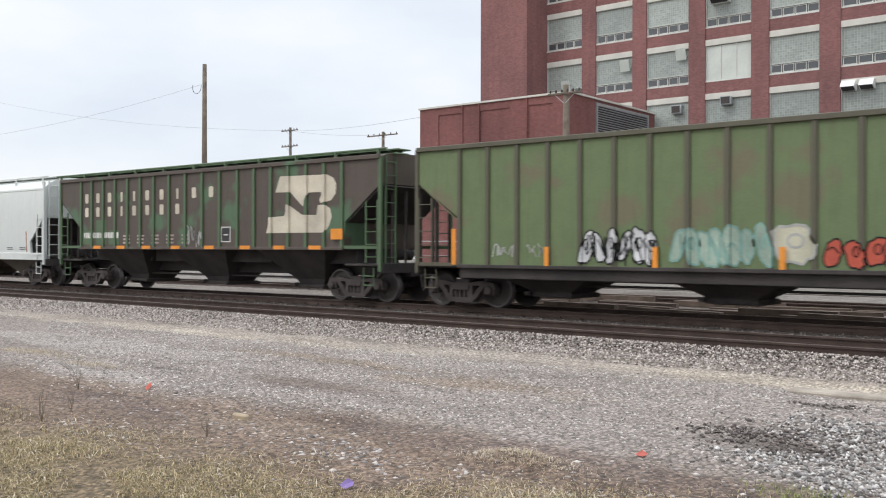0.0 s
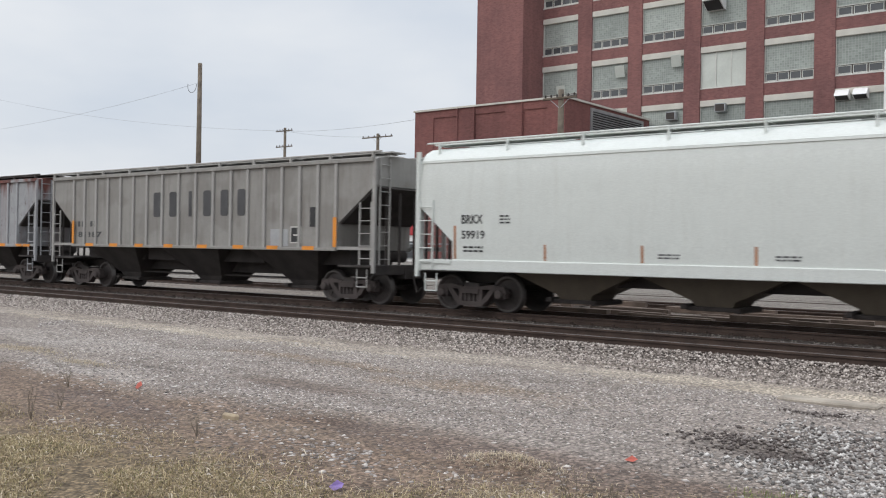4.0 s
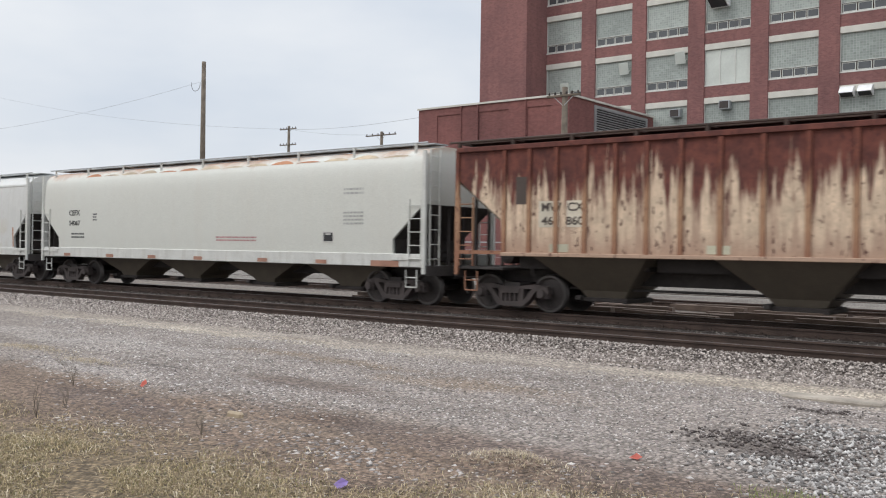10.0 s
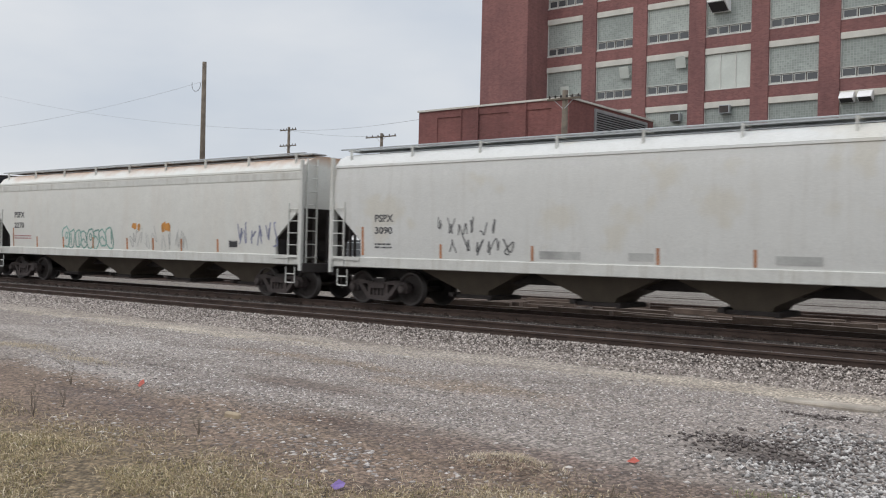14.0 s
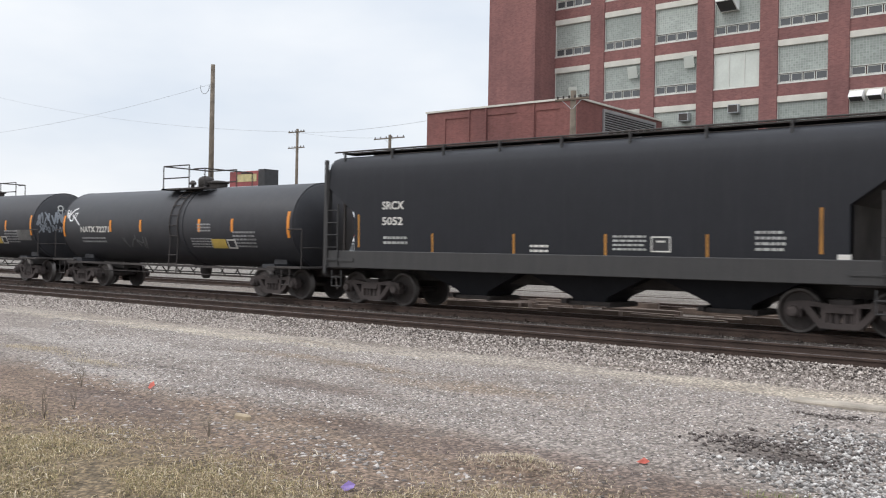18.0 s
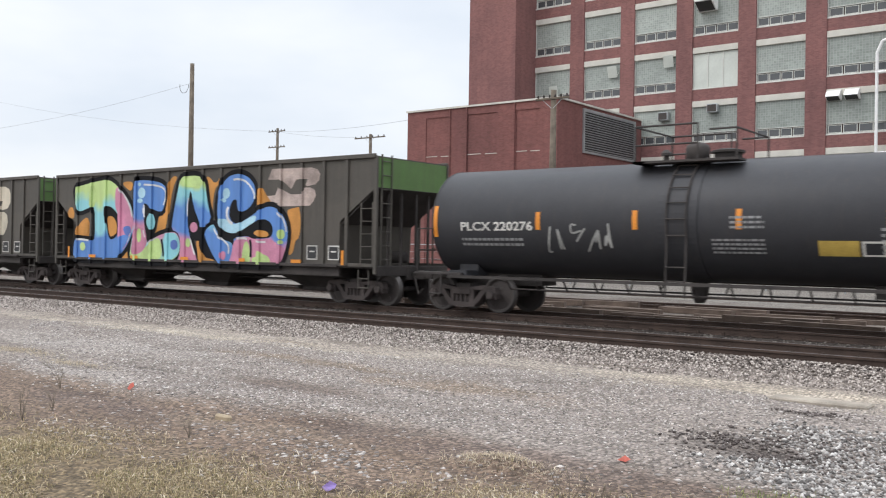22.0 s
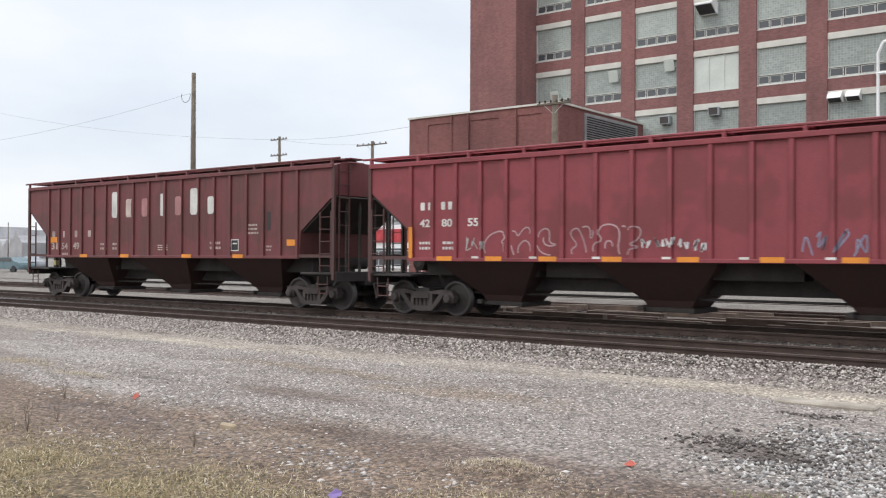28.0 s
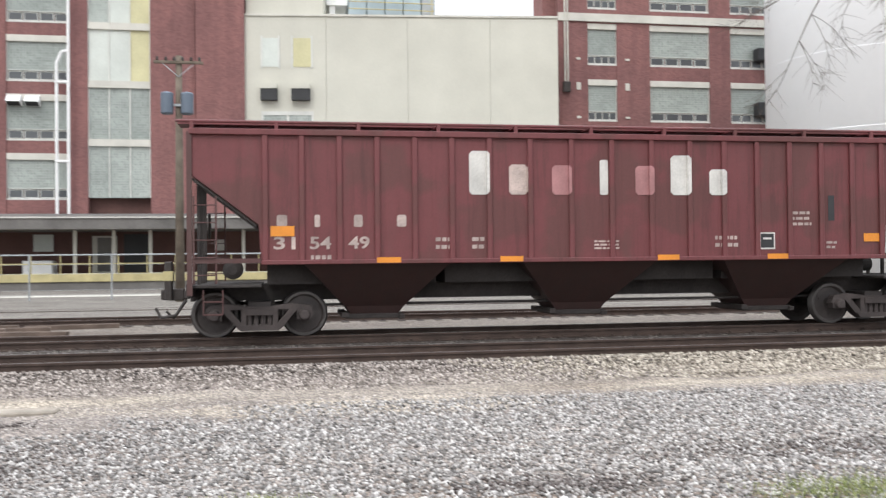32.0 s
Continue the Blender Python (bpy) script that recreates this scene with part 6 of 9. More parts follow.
def smooth_hopper(s, label, paint, trim, dark, half=9.1, axle=8.6, bay_paint=None, bend=True, bays=4, walk_paint=None, sill_top=1.3, cut=(1.75, 2.65)):
    """A centre-flow hopper with bowed, riveted-free sides."""
    car = new_car("covered_hopper_car", s, label)
    bay_paint = bay_paint or dark

    def xe(z):
        return half - 1.1 if z < cut[0] else half - 0.05 if z > cut[1] else half - 1.1 + 1.05 * (z - cut[0]) / (cut[1] - cut[0])
    side = sorted(BOW + [(float(np.interp(c, [z for _, z in BOW], [w for w, _ in BOW])), c) for c in cut if all(abs(c - z) > 0.02 for _, z in BOW)], key=lambda p: p[1])
    prof = side + ([(1.51, 3.755), (1.5, 3.82), (1.47, 3.83), (1.3, 4.02), (1.05, 4.14), (0.6, 4.22)] if bend else [(1.42, 3.92), (1.3, 4.05), (1.05, 4.15), (0.6, 4.22)])
    me = finish("body", loft([(y, z, xe(z)) for y, z in prof]), paint)
    # hard edges where the sides meet the ends
    bm = bmesh.new()
    bm.from_mesh(me)
    bmesh.ops.split_edges(bm, edges=[e for e in bm.edges if len(e.link_faces) == 2 and e.calc_face_angle() > 0.5])
    bm.to_mesh(me)
    bm.free()
    for p in me.polygons:
        p.use_smooth = abs(p.normal.x) < 0.1
    part("body", me, None, car)
    for e in (-1, 1):
        x1, x0 = e * (half - 0.036), e * (half - 1.06)
        bm = bmesh.new()
        q = [(x1, -1.5, cut[1] + 0.01), (x1, 1.5, cut[1] + 0.01), (x0, 1.47, cut[0]), (x0, -1.47, cut[0]), (x0, -1.42, 1.22), (x0, 1.42, 1.22)]
        v = [bm.verts.new(p) for p in q]
        w = [bm.verts.new((p[0] + e * 0.02, p[1], p[2])) for p in q]
        for f in ((0, 1, 2, 3), (3, 2, 5, 4)):
            bm.faces.new([v[i] for i in f]), bm.faces.new([w[i] for i in reversed(f)])
        part("slope_sheet", bm, dark, car)
    for y in (-1, 1):
        y0, y1 = sorted((y * 1.42, y * 1.54))
        part("side_sill", boxes((-half + 0.02, half - 0.02, y0, y1, 1.02, sill_top), bevel=0.015), trim, car)
    part("centre_sill", boxes((-half - 0.1, half + 0.1, -0.32, 0.32, 0.72, 1.06)), dark, car)
    bay = bay_mesh(bay_paint, 1.78 if bays == 4 else 1.7, 0.38, 0.36, 1.08, 0.85)
    n = bays
    for k in range(n):
        x = (k - (n - 1) / 2) * (3.62 if n == 4 else 3.45) * (axle / 8.8 if n == 4 else 1.0) + 0.4
        b = part("hopper_bay", bay, None, car)
        b.location = (x, 0, 0)
        g = part("outlet_gate", GATE, None, b)
        g.location = (0, 0, 0.38)
    end_works(car, trim, dark, half, half - 1.1, 1.2, 4.05, 1.05)
    for e in (-1, 1):
        for y0, y1 in ((-1.545, -1.4), (1.4, 1.545)):
            part("end_frame", boxes((e * (half - 0.06) - 0.03, e * (half - 0.06) + 0.04, y0, y1, 1.0, 3.75)), trim, car)
    roof_walk(car, walk_paint or M["galv"], half - 0.1, 4.26, False, 0.75)
    for k in range(9):
        x = -half + 0.5 + k * (2 * half - 1) / 8
        for sgn in (-1, 1):
            part("walk_bracket", boxes((x - 0.02, x + 0.02, min(sgn * 1.29, sgn * 1.35), max(sgn * 1.29, sgn * 1.35), 3.96, 4.27), (x - 0.02, x + 0.02, min(sgn * 0.8, sgn * 1.29), max(sgn * 0.8, sgn * 1.29), 4.24, 4.27)), trim, car)
    part("walk_rail", rods([((-half + 0.1, sg * 1.32, 4.28), (half - 0.1, sg * 1.32, 4.28)) for sg in (-1, 1)], 0.022), walk_paint or M["galv"], car)
    hatches(car, walk_paint or M["galv"], half - 0.5, 4.22, 5)
    add_trucks(car, s, axle)
    add_couplers(car, half)
    return car, -1.585


RIM, DISH = 0.08, 0.34      # where the shell of a tank ends, and the bulge of its head


def tank_car(s, label, paint, half, axle, radius, zc, dome_x):
    car = new_car("tank_car", s, label)
    bm = bmesh.new()
    rim = half + RIM
    lathe(bm, [(-rim, radius - 0.012), (-rim + 0.02, radius), (rim - 0.02, radius), (rim, radius - 0.012)], "x", 64, (0, 0, zc))
    part("tank_shell", bm, paint, car, smooth=True)
    for e in (-1, 1):
        dish = [(e * (rim + DISH * (1 - q * q)), max(0.01, q * (radius - 0.012))) for q in (0, 0.15, 0.3, 0.45, 0.6, 0.75, 0.88, 0.96, 1.0)]
        part("tank_head", lathe(bmesh.new(), dish, "x", 64, (0, 0, zc)), paint, car, smooth=True)
        part("head_weld", lathe(bmesh.new(), [(e * (rim - 0.03), radius + 0.001), (e * (rim - 0.03), radius + 0.008), (e * (rim + 0.004), radius + 0.008), (e * (rim + 0.004), radius - 0.012)], "x", 64, (0, 0, zc)), paint, car)
    part("belt_band", lathe(bmesh.new(), [(dome_x - 0.45, radius + 0.004), (dome_x - 0.45, radius + 0.022), (dome_x + 0.45, radius + 0.022), (dome_x + 0.45, radius + 0.004)], "x", 64, (0, 0, zc)), paint, car)
    for e in (-1, 1):
        part("stub_sill", boxes((min(e * (half - 2.6), e * (half + 0.62)), max(e * (half - 2.6), e * (half + 0.62)), -0.35, 0.35, 0.7, 1.0)), M["underbody"], car)
        bm = bmesh.new()
        for y in (-1, 1):
            prism(bm, [(e * (axle - AXLE) + x, z) for x, z in ((-0.3, 0.95), (0.3, 0.95), (0.24, 1.7), (-0.24, 1.7))], y * 0.75 - 0.06, y * 0.75 + 0.38)
        box(bm, e * (axle - AXLE) - 0.28, e * (axle - AXLE) + 0.28, -1.3, 1.3, 0.92, 1.05)
        part("saddle", bm, paint, car)
        part("end_platform", boxes((min(e * (half - 0.9), e * (half + 0.6)), max(e * (half - 0.9), e * (half + 0.6)), -1.42, 1.42, 0.93, 0.99), bevel=0.008), M["underbody"], car)
        xh = e * (half + 0.55)
        for y in (-1, 1):
            bars_of = [((xh, y * 1.35, 0.95), (xh, y * 1.35, 2.1)), ((xh, y * 1.35, 2.1), (e * half, y * 1.42, 2.1))]
            part("end_handrail", rods(bars_of + ([((xh, -1.35, 1.55), (xh, -0.6, 1.55))] if y < 0 else []), 0.02), M["underbody"], car)
        part("stirrup_step", rods([((e * (half + 0.1), -1.4, 0.95), (e * (half + 0.1), -1.4, 0.45)), ((e * (half - 0.25), -1.4, 0.95), (e * (half - 0.25), -1.4, 0.45)), ((e * (half + 0.1), -1.4, 0.45), (e * (half - 0.25), -1.4, 0.45))], 0.02), M["underbody"], car)
    for y in (-1.4, 1.4):
        part("side_walkway", boxes((-half + 0.5, half - 0.5, y - 0.06, y + 0.06, 0.86, 0.93)), M["underbody"], car)
        part("hanging_pipe", rods([((-half + 2, y * 0.6, 0.62), (half - 2, y * 0.6, 0.62))] + [((-half + 2 + k * 0.8, y * 0.6, 0.62), (-half + 2 + k * 0.8, y * 0.75, 0.88)) for k in range(int((2 * half - 4) / 0.8))], 0.022), M["underbody"], car)
    # manway, valves and their railed platform
    zt = zc + radius
    part("manway_dome", lathe(bmesh.new(), [(zt - 0.1, 0.27), (zt + 0.28, 0.27), (zt + 0.36, 0.24), (zt + 0.42, 0.12)], "z", 20, (dome_x - 0.1, 0, 0)), M["steel_dark"], car, smooth=True)
    part("valve", lathe(bmesh.new(), [(zt - 0.05, 0.07), (zt + 0.15, 0.07), (zt + 0.16, 0.12), (zt + 0.22, 0.12), (zt + 0.3, 0.05)], "z", 12, (dome_x - 0.85, 0, 0)), M["steel_dark"], car)
    part("hatch_lid", lathe(bmesh.new(), [(zt - 0.05, 0.3), (zt + 0.14, 0.3), (zt + 0.15, 0.36), (zt + 0.2, 0.36), (zt + 0.24, 0.2)], "z", 18, (dome_x + 0.6, 0, 0)), M["steel_dark"], car)
    part("platform", boxes((dome_x - 1.2, dome_x + 1.2, -1.05, -0.55, zt - 0.1, zt - 0.05), (dome_x - 1.2, dome_x + 1.2, 0.55, 1.05, zt - 0.1, zt - 0.05), (dome_x - 1.2, dome_x - 0.9, -1.05, 1.05, zt - 0.1, zt - 0.05)), M["underbody"], car)
    rr = []
    top = zt + 0.72
    for y in (-1.0, 1.0):
        rr += [((dome_x - 1.15, y, zt - 0.08), (dome_x - 1.15, y, top)), ((dome_x + 0.3, y, zt - 0.08), (dome_x + 0.3, y, top)), ((dome_x - 1.15, y, top), (dome_x + 0.3, y, top)),
               ((dome_x + 1.15, y, zt - 0.08), (dome_x + 1.15, y, top - 0.15)), ((dome_x + 0.55, y, top - 0.15), (dome_x + 1.15, y, top - 0.15)), ((dome_x - 1.15, y, zt + 0.3), (dome_x + 0.3, y, zt + 0.3))]
    rr += [((dome_x - 1.15, -1.0, top), (dome_x - 1.15, 1.0, top)), ((dome_x + 1.15, -1.0, top - 0.15), (dome_x + 1.15, 1.0, top - 0.15))]
    part("platform_rail", rods(rr, 0.022), M["underbody"], car)
    def skin(x, a, lift):
        return (x, -(radius + lift) * math.cos(a), zc + (radius + lift) * math.sin(a))
    for x in (dome_x - 0.22, dome_x + 0.22):
        arc = [skin(x, -0.3 + k * (1.75 / 8), 0.06) for k in range(9)]
        part("ladder_rail", rods(list(zip(arc, arc[1:])) + [((x, -1.4, 0.6), arc[0])], 0.022), M["underbody"], car)
    for k in range(7):
        part("ladder_rung", rods([(skin(dome_x - 0.22, -0.25 + k * 0.25, 0.07), skin(dome_x + 0.22, -0.25 + k * 0.25, 0.07))], 0.016), M["underbody"], car)
    for z in (0.65, 0.95, 1.25):
        part("ladder_rung", rods([((dome_x - 0.22, -1.41, z), (dome_x + 0.22, -1.41, z))], 0.016), M["underbody"], car)
    part("bottom_outlet", lathe(bmesh.new(), [(0.45, 0.1), (0.55, 0.16), (0.75, 0.2), (zc - radius + 0.1, 0.2)], "z", 14, (dome_x, 0, 0)), M["underbody"], car)
    add_trucks(car, s, axle)
    add_couplers(car, half + 0.5)
    return car


def on_tank(ob, radius, zc, lift=0.006):
    """Bends flat lettering on to the shell of a tank."""
    bm = bmesh.new()
    bm.from_mesh(ob.data)
    lo, hi = min(v.co.z for v in bm.verts), max(v.co.z for v in bm.verts)
    for k in range(1, int((hi - lo) / 0.07) + 1):
        bmesh.ops.bisect_plane(bm, geom=list(bm.verts) + list(bm.edges) + list(bm.faces), plane_co=(0, 0, lo + k * 0.07), plane_no=(0, 0, 1))
    bm.to_mesh(ob.data)
    bm.free()
    for v in ob.data.vertices:
        z = v.co.z - zc
        a = z / radius
        r = radius + lift - 0.3 * (v.co.y + radius)
        v.co.y = -r * math.cos(a)
        v.co.z = zc + r * math.sin(a)


def reflect_bars(car, xs, z0, z1, y, w=0.07, material=None):
    for x in xs:
        part("reflector", boxes((x - w / 2, x + w / 2, y - 0.004, y, z0, z1)), material or M["orange"], car)


# ---- paints of the cars ----
P = {}
P["olive"] = car_paint("faded_olive_green_paint", (0.145, 0.21, 0.085), (0.175, 0.165, 0.09), 0.42, (0.075, 0.06, 0.04), 0.4, grime=0.3)
P["olive_rib"] = car_paint("dark_olive_rib_paint", (0.1, 0.095, 0.06), grime=0.4)
P["patchwork"] = car_paint("patched_green_and_brown_paint", (0.088, 0.066, 0.053), (0.085, 0.165, 0.088), 0.4, (0.05, 0.04, 0.03), 0.4, grime=0.25)
P["leaf"] = car_paint("mossy_green_paint", (0.085, 0.16, 0.075), None, grime=0.3, streak=(0.06, 0.06, 0.04))
P["mint"] = car_paint("clean_mint_white_paint", (0.68, 0.71, 0.68), None, mottle=0.3, grime=0.08, streak=(0.4, 0.38, 0.33), streak_amount=0.2, dirt=(0.3, 0.27, 0.22))
P["cement"] = car_paint("weathered_cement_grey_paint", (0.355, 0.345, 0.325), (0.29, 0.278, 0.26), 0.45, (0.14, 0.12, 0.105), 0.65, grime=0.35)
# paler copy of the cement grey, the ribs' highlight put into the colour
P["cement_rib"] = car_paint("highlit_grey_rib_paint", (0.46, 0.45, 0.43), None, 0.4, (0.15, 0.125, 0.1), 0.5, grime=0.35)
P["bluegrey"] = corroded("rust_streaked_blue_grey_paint", (0.345, 0.35, 0.36), (0.2, 0.06, 0.045), (0.09, 0.032, 0.026), 3.55, 4.05, 3.4, 1.7, 0.0, 0.66, 0.6)
P["bluegrey_rib"] = car_paint("blue_grey_rib_paint", (0.43, 0.44, 0.455), None, 0.4, (0.2, 0.08, 0.05), 0.3, grime=0.2)
P["rust"] = corroded("heavily_rusted_tan_paint", (0.7, 0.54, 0.39), (0.175, 0.054, 0.038), (0.08, 0.026, 0.021), 2.55, 3.15, 4.8, 4.6, 1.7, 0.63, 0.85, 0.9)
P["rust_rib"] = corroded("rusted_rib_paint", (0.4, 0.23, 0.135), (0.21, 0.065, 0.04), (0.1, 0.034, 0.025), 2.6, 3.2, 4.6, 3.2, 1.7, 0.6, 0.85)
P["taupe"] = car_paint("dull_taupe_paint", (0.15, 0.125, 0.095), grime=0.3)
P["cream"] = corroded("cream_white_paint", (0.63, 0.63, 0.575), (0.5, 0.26, 0.13), (0.33, 0.15, 0.08), 3.96, 4.3, 1.0, 1.1, 0.0, 0.85, 0.5, 0.06)
P["chalk_rusty"] = corroded("chalky_white_paint_rusting_above", (0.66, 0.655, 0.61), (0.52, 0.33, 0.2), (0.36, 0.18, 0.1), 3.9, 4.25, 0.6, 1.3, 0.0, 0.85, 0.55, 0.14)
P["chalk"] = car_paint("chalky_white_paint", (0.64, 0.64, 0.615), (0.61, 0.59, 0.53), 0.4, (0.42, 0.39, 0.34), 0.3, grime=0.1, dirt=(0.32, 0.29, 0.23), mottle=0.35)
P["whitetrim"] = car_paint("white_sill_paint", (0.66, 0.66, 0.62), None, 0.4, (0.3, 0.26, 0.2), 0.5, grime=0.15, dirt=(0.25, 0.22, 0.18))
P["soot"] = car_paint("black_car_paint", (0.02, 0.021, 0.026), None, 0.4, (0.034, 0.034, 0.038), 0.4, grime=0.1, dirt=(0.04, 0.038, 0.037), rough=0.6, shine=0.25)
P["sootsill"] = car_paint("dusty_black_sill_paint", (0.035, 0.034, 0.035), None, grime=0.3, dirt=(0.07, 0.065, 0.06), rough=0.5)
P["tank"] = car_paint("satin_black_tank_paint", (0.04, 0.041, 0.047), None, 0.4, (0.07, 0.06, 0.055), 0.35, grime=0.15, dirt=(0.06, 0.054, 0.05), rough=0.5, shine=0.3)
P["grimegreen"] = car_paint("soot_blackened_green_paint", (0.086, 0.077, 0.066), (0.1, 0.088, 0.075), 0.45, (0.035, 0.03, 0.024), 0.5, grime=0.35, dirt=(0.05, 0.042, 0.034))
P["endgreen"] = car_paint("mossy_end_paint", (0.1, 0.2, 0.055), None, grime=0.3)
P["cherry"] = car_paint("faded_cherry_red_paint", (0.265, 0.044, 0.056), (0.2, 0.034, 0.04), 0.45, (0.15, 0.04, 0.035), 0.3, grime=0.12)
P["maroon"] = car_paint("dull_maroon_paint", (0.175, 0.036, 0.042), (0.13, 0.034, 0.034), 0.46, (0.065, 0.026, 0.023), 0.65, grime=0.24)
P["maroon_end"] = car_paint("grimy_maroon_ironwork", (0.09, 0.03, 0.03), grime=0.4)
P["maroon_bay"] = car_paint("dark_maroon_paint", (0.065, 0.03, 0.027), grime=0.5, dirt=(0.048, 0.038, 0.034))
P["dull_yellow"] = plain("dull_yellow_placard", (0.5, 0.35, 0.08), 0.6)
P["faded_stencil"] = plain("faded_stencil_grey", (0.3, 0.3, 0.3), 0.6)
P["rust_orange"] = plain("weathered_rust_orange", (0.42, 0.18, 0.08), 0.6)
P["faded_patch"] = plain("faded_brick_red_patch", (0.36, 0.19, 0.13), 0.7)
P["rust_pale"] = plain("thin_tan_rust", (0.5, 0.4, 0.28), 0.7, 0, 0.4, 6)
P["amber"] = plain("dull_amber_reflector", (0.42, 0.19, 0.03), 0.6)
P["teal_spray"] = plain("teal_spray", (0.2, 0.36, 0.31), 0.6)
P["pale_teal_spray"] = plain("pale_teal_spray", (0.33, 0.42, 0.34), 0.6, 0, 0.3, 5)
P["bone_spray"] = plain("bone_spray", (0.5, 0.48, 0.36), 0.6, 0, 0.25, 5)
P["orange_spray"] = plain("orange_spray", (0.6, 0.27, 0.06), 0.6)
P["red_spray"] = plain("red_spray", (0.5, 0.09, 0.05), 0.6)
P["grey_spray"] = plain("grey_spray", (0.42, 0.42, 0.4), 0.6)
P["chalk_spray"] = plain("chalk_pink_spray", (0.44, 0.29, 0.3), 0.6)
P["white_spray"] = plain("white_spray", (0.68, 0.68, 0.68), 0.6)
P["haze_spray"] = plain("thin_chalky_spray", (0.3, 0.32, 0.35), 0.7, 0, 0.5, 6)
P["dust_patch"] = plain("dusty_overpaint", (0.16, 0.155, 0.15), 0.8, 0, 0.5, 6)
P["pink_spray"] = plain("faded_pink_spray", (0.42, 0.2, 0.2), 0.6)
P["blue_spray"] = plain("blue_grey_spray", (0.25, 0.26, 0.36), 0.6)
P["black_spray"] = plain("black_spray", (0.014, 0.014, 0.016), 0.7)
P["black_spray"].node_tree.nodes["Principled BSDF"].inputs["Specular IOR Level"].default_value = 0.15
P["dark_grey_spray"] = plain("charcoal_spray", (0.12, 0.12, 0.12), 0.6)
TEAL, BLUE, LIME, PINK = (0.27, 0.6, 0.66), (0.1, 0.24, 0.58), (0.5, 0.66, 0.26), (0.6, 0.24, 0.36)
P["pink_fill"] = plain("pink_spray_fill", PINK, 0.55)
P["lime_fill"] = plain("lime_spray_fill", LIME, 0.55)
P["sky_fill"] = plain("pale_blue_spray_fill", (0.42, 0.66, 0.78), 0.55)
P["teal_fill"] = plain("teal_spray_fill", TEAL, 0.55)
P["blue_fill"] = plain("blue_spray_fill", BLUE, 0.55)
P["navy_fill"] = plain("navy_spray_fill", (0.09, 0.16, 0.45), 0.55)
P["letter_a"] = spray("sprayed_blue_to_lime", ((0.1, BLUE), (0.3, BLUE), (0.42, TEAL), (0.7, TEAL), (0.85, LIME)))
P["letter_b"] = spray("sprayed_pink_to_blue", ((0.05, LIME), (0.22, TEAL), (0.4, PINK), (0.55, BLUE), (0.85, BLUE)))
P["letter_c"] = spray("sprayed_pink_blue_teal", ((0.08, PINK), (0.3, PINK), (0.42, BLUE), (0.62, BLUE), (0.74, TEAL), (0.86, TEAL), (0.95, LIME)))
P["letter_e"] = spray("sprayed_blue_to_sky", ((0.1, BLUE), (0.32, BLUE), (0.5, TEAL), (0.9, TEAL)))
P["letter_d"] = spray("sprayed_blue_over_pink", ((0.1, PINK), (0.22, PINK), (0.32, BLUE), (0.9, BLUE)))


def emblem(car, x0, x1, z0, z1, y, ribs, material):
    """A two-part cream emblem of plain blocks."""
    w, h = x1 - x0, z1 - z0
    for shape in (((0.14, 0.72), (0.21, 1.00), (0.87, 0.98), (0.96, 0.92), (1.00, 0.81), (0.99, 0.65), (0.93, 0.54), (0.79, 0.50), (0.77, 0.55), (0.81, 0.69), (0.62, 0.69), (0.54, 0.45), (0.36, 0.71)),
                  ((0.00, 0.00), (0.06, 0.28), (0.27, 0.30), (0.32, 0.51), (0.53, 0.31), (0.73, 0.30), (0.75, 0.47), (0.85, 0.47), (0.92, 0.40), (0.94, 0.26), (0.90, 0.11), (0.84, 0.00))):
        bm = bmesh.new()
        outline(bm, [(x0 + a * w, z0 + b * h) for a, b in shape], y)
        bmesh.ops.triangulate(bm, faces=bm.faces)
        drape(bm, ribs, y)
        part("emblem", bm, material, car, "cream painted emblem")


def tag(car, rng, x0, x1, z0, z1, n, w, y, ribs, material, label):
    bm = scrawl(rng, x0, x1, z0, z1, n, w, y)
    drape(bm, [r for r in ribs if r[1] > x0 - 1 and r[0] < x1 + 1], y)
    part("graffiti", bm, material, car, label)


def ring(rng, cx, cz, w, h):
    return [(cx + w / 2 * abs(math.cos(a)) ** 0.75 * (1 if math.cos(a) > 0 else -1) * rng.uniform(0.78, 1.15), cz + h / 2 * abs(math.sin(a)) ** 0.75 * (1 if math.sin(a) > 0 else -1) * rng.uniform(0.86, 1.1)) for a in [k * math.pi / 9 for k in range(18)]]


